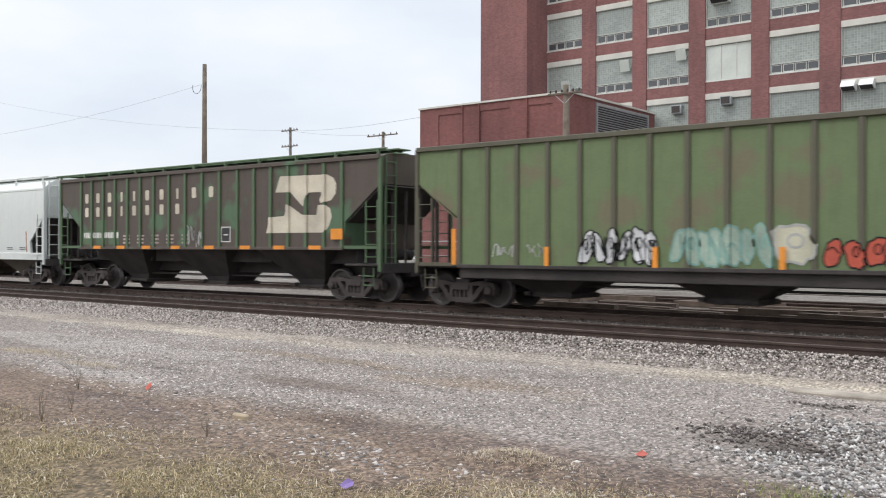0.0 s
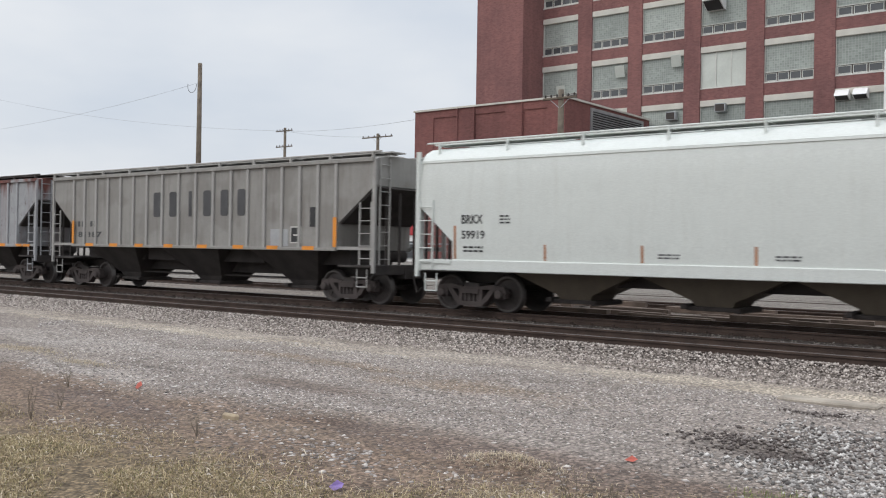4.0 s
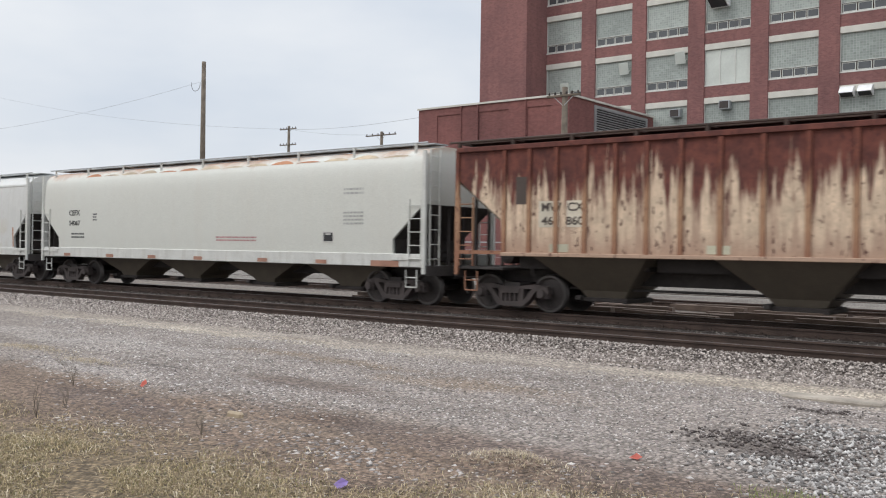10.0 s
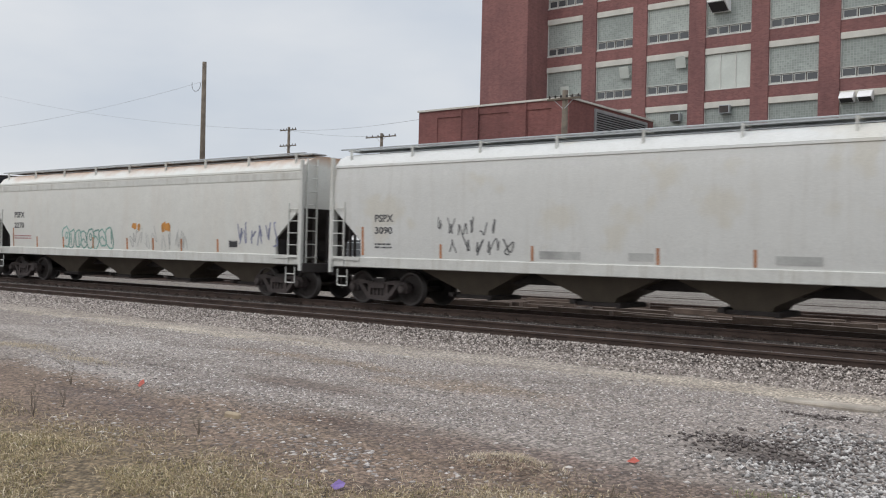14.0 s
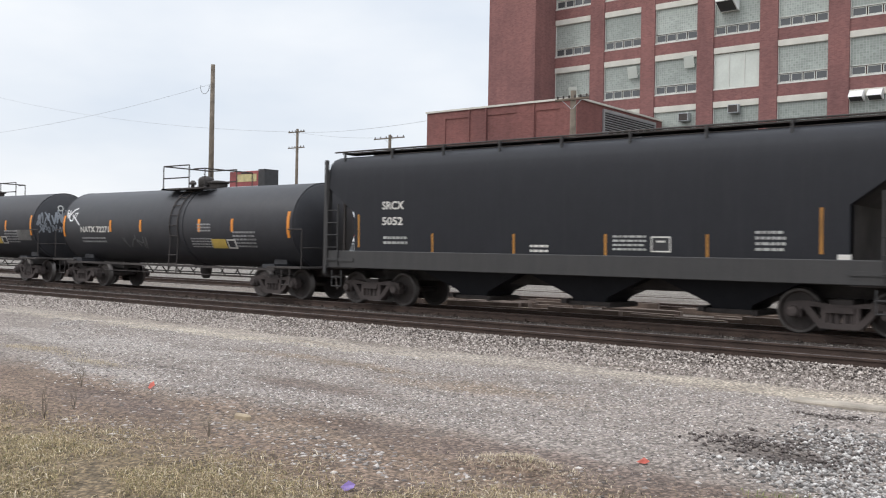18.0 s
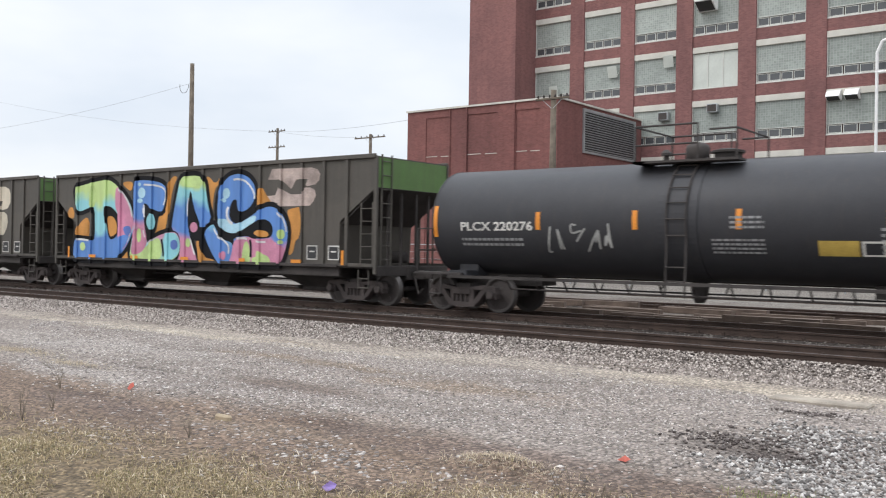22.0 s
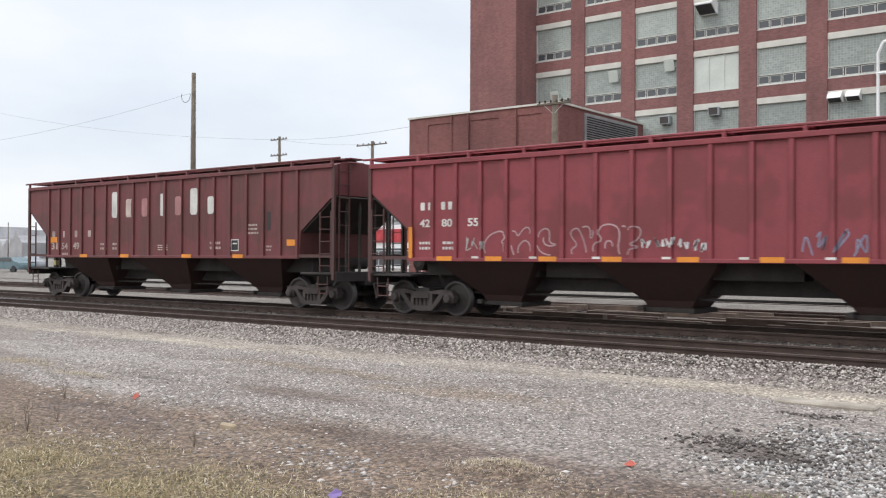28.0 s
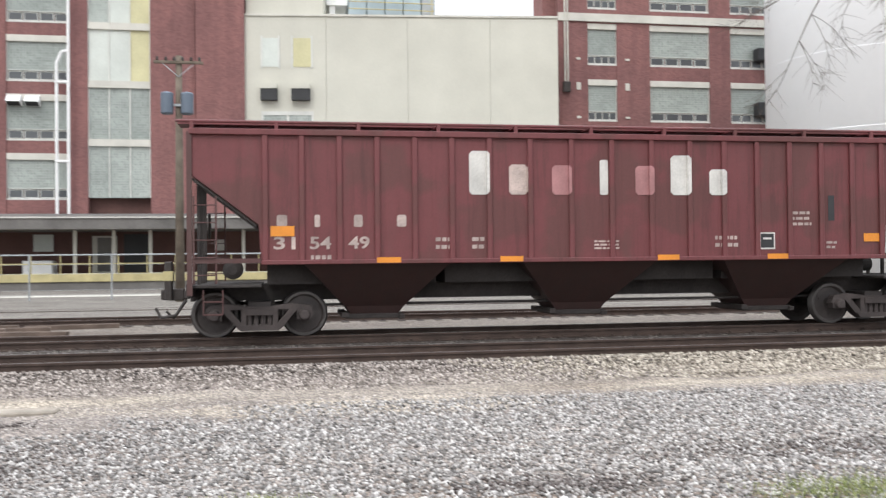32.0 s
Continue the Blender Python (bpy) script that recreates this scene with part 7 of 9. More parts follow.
def bubbles(car, rng, x0, x1, z0, z1, n, w, y, ribs, line, fill=None, label="bubble graffiti outlines"):
    """Fat rounded forms, side by side, with a drawn edge and an inner stroke each."""
    lines, body = bmesh.new(), bmesh.new()
    step = (x1 - x0) / n
    for k in range(n):
        cx, cz = x0 + step * (k + 0.5) + rng.uniform(-0.12, 0.12) * step, (z0 + z1) / 2 + rng.uniform(-0.06, 0.06) * (z1 - z0)
        tip = rng.uniform(-0.35, 0.35)
        pts = [(px + tip * (pz - cz), pz) for px, pz in ring(rng, cx, cz, step * rng.uniform(0.85, 1.3), (z1 - z0) * rng.uniform(0.8, 1.05))]
        if fill:
            outline(body, pts, y - 0.0008 * k)
        stroke(lines, pts + pts[:2], w, y - 0.006 - 0.0006 * k)
        h, lean = z1 - z0, rng.uniform(-0.25, 0.25)
        kind = rng.choice((0, 1, 2))
        if kind == 0:
            inner = [(cx + step * (lean + 0.02 * i), cz + h * (0.3 - 0.2 * i)) for i in range(4)]
        elif kind == 1:
            inner = [(cx + step * (0.18 * math.cos(i * 0.7) + lean * 0.5), cz + h * (0.16 * math.sin(i * 0.7) + 0.08)) for i in range(10)]
        else:
            inner = [(cx + step * (-0.3 + 0.2 * i), cz + h * (lean * 0.5 + 0.12 * math.sin(i * 1.3))) for i in range(4)]
        stroke(lines, inner, w, y - 0.006 - 0.0006 * k)
    span = [r for r in ribs if r[1] > x0 - 1 and r[0] < x1 + 1]
    if fill:
        drape(body, span, y)
        part("graffiti", body, fill, car, label)
    else:
        body.free()
    drape(lines, span, y)
    part("graffiti", lines, line, car, "drawn edges of the graffiti")


def placard(car, x, z, y, w=0.4, h=0.42):
    part("stencil_box", boxes((x - w / 2, x + w / 2, y - 0.003, y, z, z + h)), M["black"], car)
    bm = boxes((x - w / 2 - 0.03, x + w / 2 + 0.03, y - 0.005, y - 0.002, z - 0.03, z), (x - w / 2 - 0.03, x + w / 2 + 0.03, y - 0.005, y - 0.002, z + h, z + h + 0.03),
               (x - w / 2 - 0.03, x - w / 2, y - 0.005, y - 0.002, z, z + h), (x + w / 2, x + w / 2 + 0.03, y - 0.005, y - 0.002, z, z + h), (x - 0.1, x + 0.1, y - 0.005, y - 0.002, z + 0.18, z + 0.22))
    part("stencil_frame", bm, M["white"], car)


rng = random.Random(11)

# first car: olive open hopper
car, ribs, y = ribbed_hopper(271.47, "faded olive green open hopper car with spray-painted tags", P["olive"], P["olive_rib"], None, 17, 7.8, 7.6, 1.06, 4.05, reflectors=False, open_top=True, slope_dark=P["olive"])
bubbles(car, rng, -2.95, -1.05, 1.14, 1.92, 6, 0.035, y - 0.002, ribs, P["black_spray"], P["white_spray"], "white graffiti with black edges")
tag(car, rng, -2.85, -1.1, 1.2, 1.9, 6, 0.03, y - 0.013, ribs, P["black_spray"], "thin black strokes in white graffiti")
bubbles(car, rng, -0.75, 1.35, 1.14, 1.95, 7, 0.045, y - 0.002, ribs, P["teal_spray"], P["pale_teal_spray"], "faded pale teal graffiti")
bubbles(car, rng, 1.3, 2.2, 1.16, 2.0, 1, 0.05, y - 0.004, ribs, P["grey_spray"], P["bone_spray"], "pale bone-coloured graffiti")
bubbles(car, rng, 2.4, 5.2, 1.12, 1.75, 8, 0.03, y - 0.002, ribs, P["black_spray"], P["red_spray"], "orange-red graffiti letters")
tag(car, rng, -5.4, -4.8, 1.3, 1.6, 3, 0.03, y - 0.002, ribs, P["grey_spray"], "faded chalky tag")
tag(car, rng, -4.5, -3.9, 1.3, 1.6, 3, 0.02, y - 0.002, ribs, P["grey_spray"], "faded chalky tag")
reflect_bars(car, (-6.55,), 1.1, 2.0, y - 0.07, 0.13)
reflect_bars(car, (-3.83, -1.1, 1.6, 4.3), 1.1, 1.55, y - 0.07, 0.12)

# second car: patched green and brown covered hopper
car, ribs, y = ribbed_hopper(254.27, "green and brown patched covered hopper car with cream emblem", P["patchwork"], P["leaf"], P["leaf"], 17, 8.1, 7.63, 1.49, 3.98, M["underbody"])
mids = [0.5 * (a[1] + c[0]) for a, c in zip(ribs, ribs[1:])]
blocks("name_block", car, M["cream_mark"], [(x - 0.15, x + 0.15) for x in mids[:10]], 3.12, 3.46, y, ("wide", "wide", "wide", "bar", "bar", "wide", "wide", "bar", "wide", "wide"))
blocks("name_block", car, M["cream_mark"], [(x - 0.15, x + 0.15) for x in mids[:8]], 2.62, 2.96, y, ("wide", "wide", "wide", "bar", "wide", "wide", "wide", "wide"))
emblem(car, 3.5, 6.45, 1.95, 3.62, y - 0.002, ribs, M["cream_mark"])
part("patch", boxes((-6.6, -5.85, y - 0.002, y, 1.62, 2.12), (-5.72, -5.05, y - 0.002, y, 1.62, 2.5), (-4.9, -4.25, y - 0.002, y, 1.62, 2.12)), P["leaf"], car, "green repainted patch")
bars(car, M["white"], -6.5, -4.3, 1.85, 2.05, y - 0.004, 1, 3)
for k in range(5):
    bars(car, M["worn_white"], -4.0 + k * 0.84, -3.6 + k * 0.84, 1.65, 1.95, y, 3, 20 + k)
placard(car, 1.62, 1.72, y - 0.002)
tag(car, rng, -0.4, 0.5, 1.55, 2.2, 4, 0.04, y - 0.002, ribs, P["grey_spray"], "faint chalky scrawl")
part("placard", boxes((6.3, 6.75, y - 0.07, y - 0.064, 1.75, 2.05)), M["orange"], car, "orange placard")

# third car: clean mint-white smooth hopper
car, y = smooth_hopper(236.06, "clean mint-white covered hopper car with smooth sides", P["mint"], P["mint"], M["underbody"], 8.85, 8.35, P["taupe"], bays=4, walk_paint=P["mint"])
words("reporting_mark", car, M["black"], "BRKX", -7.45, -6.8, 2.2, 2.42, y)
words("car_number", car, M["black"], "59919", -7.45, -6.75, 1.82, 2.03, y)
bars(car, M["black"], -7.4, -6.8, 1.5, 1.64, y, 2, 5)
bars(car, M["black"], -6.3, -6.0, 2.2, 2.4, y, 3, 6)
reflect_bars(car, (-5.03, -2.57, -0.09, 2.37, 4.59), 1.32, 1.7, -1.53, 0.06, P["rust_orange"])
reflect_bars(car, (-7.66, 7.47), 1.32, 2.15, -1.575, 0.07, P["rust_orange"])
for k, x in enumerate((-2.2, 0.3, 2.8, 5.9, 6.9)):
    bars(car, M["grey_mark"], x, x + 0.5, 1.42, 1.52, -1.545, 2, 40 + k)
hug(car)

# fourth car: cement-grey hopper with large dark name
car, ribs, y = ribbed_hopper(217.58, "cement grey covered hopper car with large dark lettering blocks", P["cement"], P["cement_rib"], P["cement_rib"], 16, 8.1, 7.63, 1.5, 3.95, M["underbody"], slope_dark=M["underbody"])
blocks("name_block", car, M["grey_mark"], [(-1.9, -1.33), (-1.03, -0.49), (-0.05, 0.35), (0.73, 1.28), (1.6, 2.11), (2.4, 2.91)], 2.49, 3.3, y - 0.002, ("wide", "wide", "bar", "wide", "wide", "wide"), ribs)
blocks("mark_block", car, M["grey_mark"], [(-6.45, -6.25), (-6.2, -6.05), (-5.65, -5.45), (-5.4, -5.22)], 2.18, 2.38, y, ("wide", "bar", "wide", "wide"))
words("car_number", car, M["grey_mark"], "81187", -6.4, -4.9, 1.8, 2.0, y)
placard(car, 5.08, 1.7, y - 0.002)
part("patch", boxes((4.0, 4.75, y - 0.003, y, 1.58, 2.08)), P["bluegrey_rib"], car, "pale repainted patch")
part("patch", boxes((5.64, 5.94, y - 0.003, y, 2.14, 2.7)), M["black"], car, "dark repainted patch")
reflect_bars(car, (-6.63, 6.7), 1.57, 2.4, y - 0.07, 0.14)

# fifth car: pale blue-grey hopper with rust runs
car, ribs, y = ribbed_hopper(200.09, "pale blue-grey covered hopper car with rust runs below roof", P["bluegrey"], P["bluegrey_rib"], M["steel_dark"], 16, 8.1, 7.64, 1.44, 3.99, M["underbody"])
words("reporting_mark", car, M["grey_mark"], "GL  CX", -5.95, -4.75, 2.42, 2.62, y)
part("patch", boxes((-6.3, -5.6, y - 0.003, y, 1.72, 1.9), (-5.4, -4.7, y - 0.003, y, 1.72, 1.88)), M["white"], car, "white repainted patch")
bars(car, M["grey_mark"], -4.6, -3.9, 1.7, 2.0, y, 3, 8)
placard(car, 4.3, 1.64, y - 0.002, 0.38, 0.24)
part("patch", boxes((4.82, 5.32, y - 0.003, y, 1.64, 1.92)), P["pink_spray"], car, "faded pink patch")
for k in range(7):
    part("rust_stain", boxes((-3.6 + k * 1.3, -3.35 + k * 1.3, y - 0.002, y, 2.15 + 0.1 * (k % 3), 2.2 + 0.1 * (k % 3))), M["steel_dark"], car)
tag(car, rng, -3.2, -2.2, 1.55, 1.95, 3, 0.025, y - 0.003, ribs, P["dark_grey_spray"], "thin dark scrawl")
reflect_bars(car, (6.9, 7.5, -7.0, -7.5), 1.42, 1.52, y - 0.05, 0.5)

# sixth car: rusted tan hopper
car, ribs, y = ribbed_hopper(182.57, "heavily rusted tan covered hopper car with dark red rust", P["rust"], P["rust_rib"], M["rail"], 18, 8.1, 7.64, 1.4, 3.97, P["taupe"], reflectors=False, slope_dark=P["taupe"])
part("patch", boxes((-5.7, -5.15, y - 0.002, y, 2.05, 2.66), (-4.95, -4.42, y - 0.002, y, 2.05, 2.66)), M["cream_mark"], car, "worn white lettering patch")
words("reporting_mark", car, M["brown_mark"], "MW  CX", -5.62, -4.5, 2.42, 2.62, y - 0.004)
words("car_number", car, M["brown_mark"], "461  860", -5.62, -4.5, 2.1, 2.3, y - 0.004)
part("patch", boxes((-6.35, -5.95, y - 0.002, y, 2.6, 3.25)), M["brown_mark"], car, "dark square patch")
for x in (4.06, 4.88):
    part("patch", boxes((x, x + 0.46, y - 0.002, y, 1.58, 1.92)), P["taupe"], car, "dark data patch")
for x in (-5.4, -1.6, 2.0, 5.8):
    part("patch", boxes((x, x + 0.5, y - 0.002, y, 1.48, 1.66)), P["bone_spray"], car, "faded yellow patch")

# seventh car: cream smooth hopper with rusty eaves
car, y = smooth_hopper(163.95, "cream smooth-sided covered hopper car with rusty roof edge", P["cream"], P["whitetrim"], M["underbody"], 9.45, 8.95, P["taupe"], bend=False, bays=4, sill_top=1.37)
for k in range(2, 16):
    x0, high = -9.0 + k * 1.12, (0.05, 0.085, 0.11)[k * 7 % 3]
    bm = bmesh.new()
    foot, crest = [], []
    for i in range(9):
        x, z = x0 + i * 0.125 + 0.05, 3.935 + 0.004 + high * math.sin(math.pi * i / 8) ** 0.7
        foot.append(bm.verts.new((x, -1.42 - 0.002 + 0.12 * 0.015 / 0.13 - 0.006, 3.935)))
        crest.append(bm.verts.new((x, -1.42 - 0.008 + 0.12 * (z - 3.92) / 0.13, z)))
    for i in range(8):
        bm.faces.new((foot[i], foot[i + 1], crest[i + 1], crest[i]))
    part("rust_patch", bm, P["rust_orange"] if k % 5 in (1, 2) else P["rust_pale"], car, "rust showing along the roof edge")
words("reporting_mark", car, M["black"], "CEFX", -7.6, -6.87, 2.54, 2.74, y)
words("car_number", car, M["black"], "54067", -7.6, -6.85, 2.17, 2.36, y)
bars(car, M["grey_mark"], -7.45, -6.6, 1.72, 1.9, -1.56, 2, 9)
bars(car, M["grey_mark"], -6.0, -5.75, 2.35, 2.6, y, 3, 10)
bars(car, P["pink_spray"], 0.98, 2.9, 1.66, 1.8, -1.55, 2, 12)
placard(car, 5.95, 1.68, -1.545, 0.36, 0.24)
bars(car, P["grey_spray"], 6.55, 7.3, 2.98, 3.15, -1.578, 2, 13)
bars(car, P["grey_spray"], 6.55, 7.3, 2.15, 2.5, -1.578, 4, 14)
for x in (-4.9, -2.4, 0.1, 3.2, 5.7, -7.7):
    part("sill_patch", boxes((x - 0.22, x + 0.22, -1.548, -1.541, 1.05, 1.16)), P["faded_patch"], car, "faded brick-red sill patch")
part("sill_patch", boxes((7.6, 8.6, -1.548, -1.541, 1.02, 1.18)), P["faded_patch"], car, "faded brick-red sill patch")
hug(car)

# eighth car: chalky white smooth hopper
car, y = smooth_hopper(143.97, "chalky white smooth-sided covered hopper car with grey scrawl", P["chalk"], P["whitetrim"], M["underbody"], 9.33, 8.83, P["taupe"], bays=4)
words("reporting_mark", car, M["grey_mark"], "PSPX", -7.7, -7.05, 2.25, 2.45, y)
words("car_number", car, M["grey_mark"], "3090", -7.7, -7.08, 1.93, 2.12, y)
bars(car, M["grey_mark"], -7.7, -7.1, 1.55, 1.68, -1.55, 2, 15)
tag(car, rng, -5.55, -3.6, 1.9, 2.36, 6, 0.035, -1.582, [], P["dark_grey_spray"], "thin grey spray scrawl")
tag(car, rng, -5.2, -3.2, 1.45, 1.9, 5, 0.035, -1.572, [], P["dark_grey_spray"], "thin grey spray scrawl")
reflect_bars(car, (-5.45, -2.7, 0.49, 2.59, 5.08), 1.32, 1.68, -1.53, 0.07, P["rust_orange"])
reflect_bars(car, (-8.15, 8.17), 1.35, 2.12, -1.575, 0.08, P["rust_orange"])
for x0, x1, k in ((-2.5, -1.4, 1), (-0.2, 0.4, 2), (3.0, 3.9, 3), (5.2, 5.8, 4)):
    part("patch", boxes((x0, x1, -1.53, -1.526, 1.38, 1.56)), P["grey_spray"], car, "pale grey patch")
placard(car, 6.3, 1.5, -1.535, 0.36, 0.2)
hug(car)

# ninth car: white smooth hopper with pale graffiti
car, y = smooth_hopper(124.43, "white smooth-sided covered hopper car with teal and orange graffiti", P["chalk_rusty"], P["whitetrim"], M["underbody"], 8.97, 8.45, P["taupe"], bays=4)
words("reporting_mark", car, M["grey_mark"], "PSPX", -7.5, -6.72, 2.45, 2.68, y)
words("car_number", car, M["grey_mark"], "2270", -7.5, -6.75, 2.04, 2.26, y)
bars(car, P["pink_spray"], -7.5, -6.2, 1.62, 1.76, -1.56, 2, 16)
bubbles(car, rng, -3.9, -0.6, 1.3, 2.05, 8, 0.06, -1.572, [], P["teal_spray"], None)
tag(car, rng, 0.4, 3.8, 1.35, 2.05, 8, 0.03, -1.572, [], P["grey_spray"], "faint grey spray lines")
tag(car, rng, 0.6, 1.0, 2.0, 2.2, 2, 0.14, -1.574, [], P["orange_spray"], "orange spray dab")
tag(car, rng, 2.2, 2.7, 1.95, 2.25, 3, 0.14, -1.576, [], P["orange_spray"], "orange spray dab")
tag(car, rng, 6.1, 8.0, 1.6, 2.2, 6, 0.05, -1.572, [], P["blue_spray"], "blue-grey spray tag")
reflect_bars(car, (-5.77, -3.87, -1.87, 0.26, 1.78, 3.33, 5.19), 1.32, 1.72, -1.53, 0.09, P["rust_orange"])
reflect_bars(car, (-7.59,), 1.32, 2.05, -1.575, 0.08, P["rust_orange"])
placard(car, 5.95, 1.48, -1.535, 0.4, 0.2)
part("side_band", boxes((-8.9, 8.9, -1.535, -1.51, 3.5, 3.7)), P["whitetrim"], car, "grey painted band below the roof")
hug(car)

# tenth car: black smooth hopper
car, y = smooth_hopper(106.69, "black smooth-sided covered hopper car with white stencils", P["soot"], P["sootsill"], M["underbody"], 7.6, 7.12, P["soot"], bend=False, bays=3, walk_paint=M["steel_dark"], sill_top=1.5, cut=(2.55, 3.3))
words("reporting_mark", car, M["white"], "SRCX", -5.45, -4.68, 2.62, 2.84, y)
words("car_number", car, M["white"], "5052", -5.45, -4.72, 2.2, 2.42, y)
bars(car, P["grey_spray"], -5.4, -4.55, 1.7, 1.9, -1.56, 2, 17)
placard(car, 2.65, 1.62, -1.55, 0.4, 0.28)
bars(car, P["grey_spray"], 1.5, 2.3, 1.62, 1.95, -1.56, 4, 18)
bars(car, P["grey_spray"], 4.7, 5.3, 1.65, 2.05, -1.56, 4, 19)
bars(car, M["white"], -0.7, -0.2, 1.55, 1.72, -1.55, 2, 21)
part("patch", boxes((6.28, 6.53, -1.545, -1.54, 1.46, 1.6)), M["white"], car, "white square patch")
reflect_bars(car, (-3.7, -1.17, 1.31, 3.69), 1.5, 1.98, -1.555, 0.05, P["amber"])
reflect_bars(car, (-6.32, 5.98), 1.6, 2.5, -1.585, 0.06, P["amber"])
hug(car)

# two black tank cars
TANKS = (("NATX 72271", 90.94, 6.4, 6.32, 1.33, 2.24, 0.3, 0.68, (-3.2, -1.32, 2.01, 3.7), (-5.2, -3.3), "satin black tank car with white scrawl near one end"),
         ("PLCX 220276", 75.68, 6.42, 6.6, 1.35, 2.28, -0.35, 0.1, (-3.35, -0.87, 1.44, 4.3), (-5.6, -3.5), "satin black tank car with graffiti on its domed end"))
for text, s, half, axle, radius, zc, dome, manway, marks, name_x, label in TANKS:
    car = tank_car(s, label, P["tank"], half, axle, radius, zc, manway)
    plate = half + (0.0 if "NATX" in text else 0.41)
    things = words("reporting_mark", car, M["white"], text, name_x[0], name_x[1], zc - 0.24, zc - 0.02, -radius)
    things.append(bars(car, P["faded_stencil"], name_x[0], name_x[1] - 0.3, zc - 0.62, zc - 0.42, -radius, 2, int(s)))
    things.append(bars(car, P["faded_stencil"], dome + 1.2, dome + 2.3, zc - 0.75, zc - 0.42, -radius, 4, int(s) + 1))
    things.append(bars(car, P["faded_stencil"], dome + 1.6, dome + 2.3, zc - 0.2, zc + 0.05, -radius, 3, int(s) + 2))
    things.append(bars(car, P["faded_stencil"], plate - 2.7, plate - 1.6, zc - 0.72, zc - 0.2, -radius, 5, int(s) + 3))
    things.append(part("placard", boxes((plate - 3.85, plate - 3.1, -radius, -radius + 0.002, zc - 0.78, zc - 0.45)), P["dull_yellow"], car, "yellow placard"))
    things.append(part("stencil_frame", boxes((plate - 3.05, plate - 2.62, -radius, -radius + 0.002, zc - 0.78, zc - 0.74), (plate - 3.05, plate - 2.62, -radius, -radius + 0.002, zc - 0.5, zc - 0.46),
                                               (plate - 3.05, plate - 3.0, -radius, -radius + 0.002, zc - 0.74, zc - 0.5), (plate - 2.67, plate - 2.62, -radius, -radius + 0.002, zc - 0.74, zc - 0.5)), M["white"], car))
    for x in marks:
        things.append(part("reflector", boxes((x - 0.06, x + 0.06, -radius, -radius + 0.002, zc - 0.22, zc + 0.2)), M["orange"], car))
    for x in (-half + 0.02, half - 0.08):
        things.append(part("reflector", boxes((x - 0.06, x + 0.06, -radius, -radius + 0.002, zc - 0.4, zc + 0.4)), M["orange"], car))
    if "NATX" in text:
        bm = bmesh.new()
        for line in (((-6.2, 0.66), (-6.15, 0.42), (-6.1, 0.36), (-6.0, 0.6), (-5.93, 0.34)), ((-6.08, 0.3), (-5.9, 0.46), (-5.75, 0.62), (-5.52, 0.7)),
                     ((-6.1, 0.5), (-5.85, 0.2), (-5.7, 0.2), (-5.56, 0.5), (-5.74, 0.4), (-5.5, 0.3), (-5.44, 0.5), (-5.62, 0.48)), ((-5.75, 0.42), (-5.55, 0.3), (-5.38, 0.18), (-5.18, 0.03))):
            stroke(bm, [(x - 0.1, zc + z) for x, z in line], 0.06, -radius)
        things.append(part("graffiti", bm, P["white_spray"], car, "white spray-painted scrawl"))
        things.append(part("graffiti", scrawl(rng, -2.6, -0.8, zc - 0.8, zc - 0.35, 4, 0.05, -radius), P["dark_grey_spray"], car, "faded grey scrawl"))
    else:
        things.append(part("graffiti", scrawl(rng, -3.2, -1.4, zc - 0.75, zc - 0.15, 5, 0.045, -radius), P["grey_spray"], car, "faded grey scrawl"))
        # the forward end carries chalky tags, a ring and a line of stencils
        rim = half + RIM
        tags = [scrawl(rng, y0, y1, z0, z1, n, 0.045, 0) for y0, y1, z0, z1, n in ((-1.2, 0.2, 0.05, 0.5, 6), (-1.22, 0.1, 0.0, 0.6, 5), (-1.15, -0.2, -0.3, 0.1, 4), (0.85, 1.2, 0.0, 0.45, 3), (0.1, 0.6, -0.5, -0.15, 3), (-0.2, 0.5, 0.05, 0.3, 3))]
        ring = bmesh.new()
        stroke(ring, [(-0.3 + 0.1 * math.cos(k * 0.35), 0.72 + 0.1 * math.sin(k * 0.35)) for k in range(19)], 0.05, 0)
        line = bmesh.new()
        for k in range(9):
            stroke(line, [(-0.02 + k * 0.1, 0.38), (0.05 + k * 0.1, 0.38)], 0.09, 0)
        for k, (bm, paint, say) in enumerate([(g, P["haze_spray"], "chalky spray scrawl on the tank's end") for g in tags] + [(ring, P["grey_spray"], "pale sprayed ring"), (line, P["faded_stencil"], "")]):
            for v in bm.verts:
                a, b = v.co.x, v.co.z
                q = min(1.0, math.hypot(a, b) / (radius - 0.012))
                v.co = (rim + DISH * (1 - q * q) + 0.006 + 0.001 * k, a, zc + b)
            part("stencil" if bm is line else "graffiti", bm, paint, car, say)
        things.append(part("patch", boxes((half - 1.25, half - 0.15, -radius, -radius + 0.002, zc - 0.62, zc - 0.18)), P["dust_patch"], car, "pale dusty overpainted patch"))
    for ob in things:
        on_tank(ob, radius, zc, 0.01)

# two soot-dark open hoppers with graffiti
car, ribs, y = ribbed_hopper(59.56, "soot-dark open hopper car with huge coloured graffiti letters", P["grimegreen"], P["grimegreen"], None, 17, 7.85, 7.6, 1.07, 4.04, reflectors=False, open_top=True, slope_dark=M["underbody"])
part("end_panel", boxes((7.84, 7.87, -1.52, 1.52, 3.2, 4.0)), P["endgreen"], car, "mossy green end sheet")
emblem(car, 3.25, 5.75, 2.75, 3.85, y - 0.001, ribs, M["worn_white"])
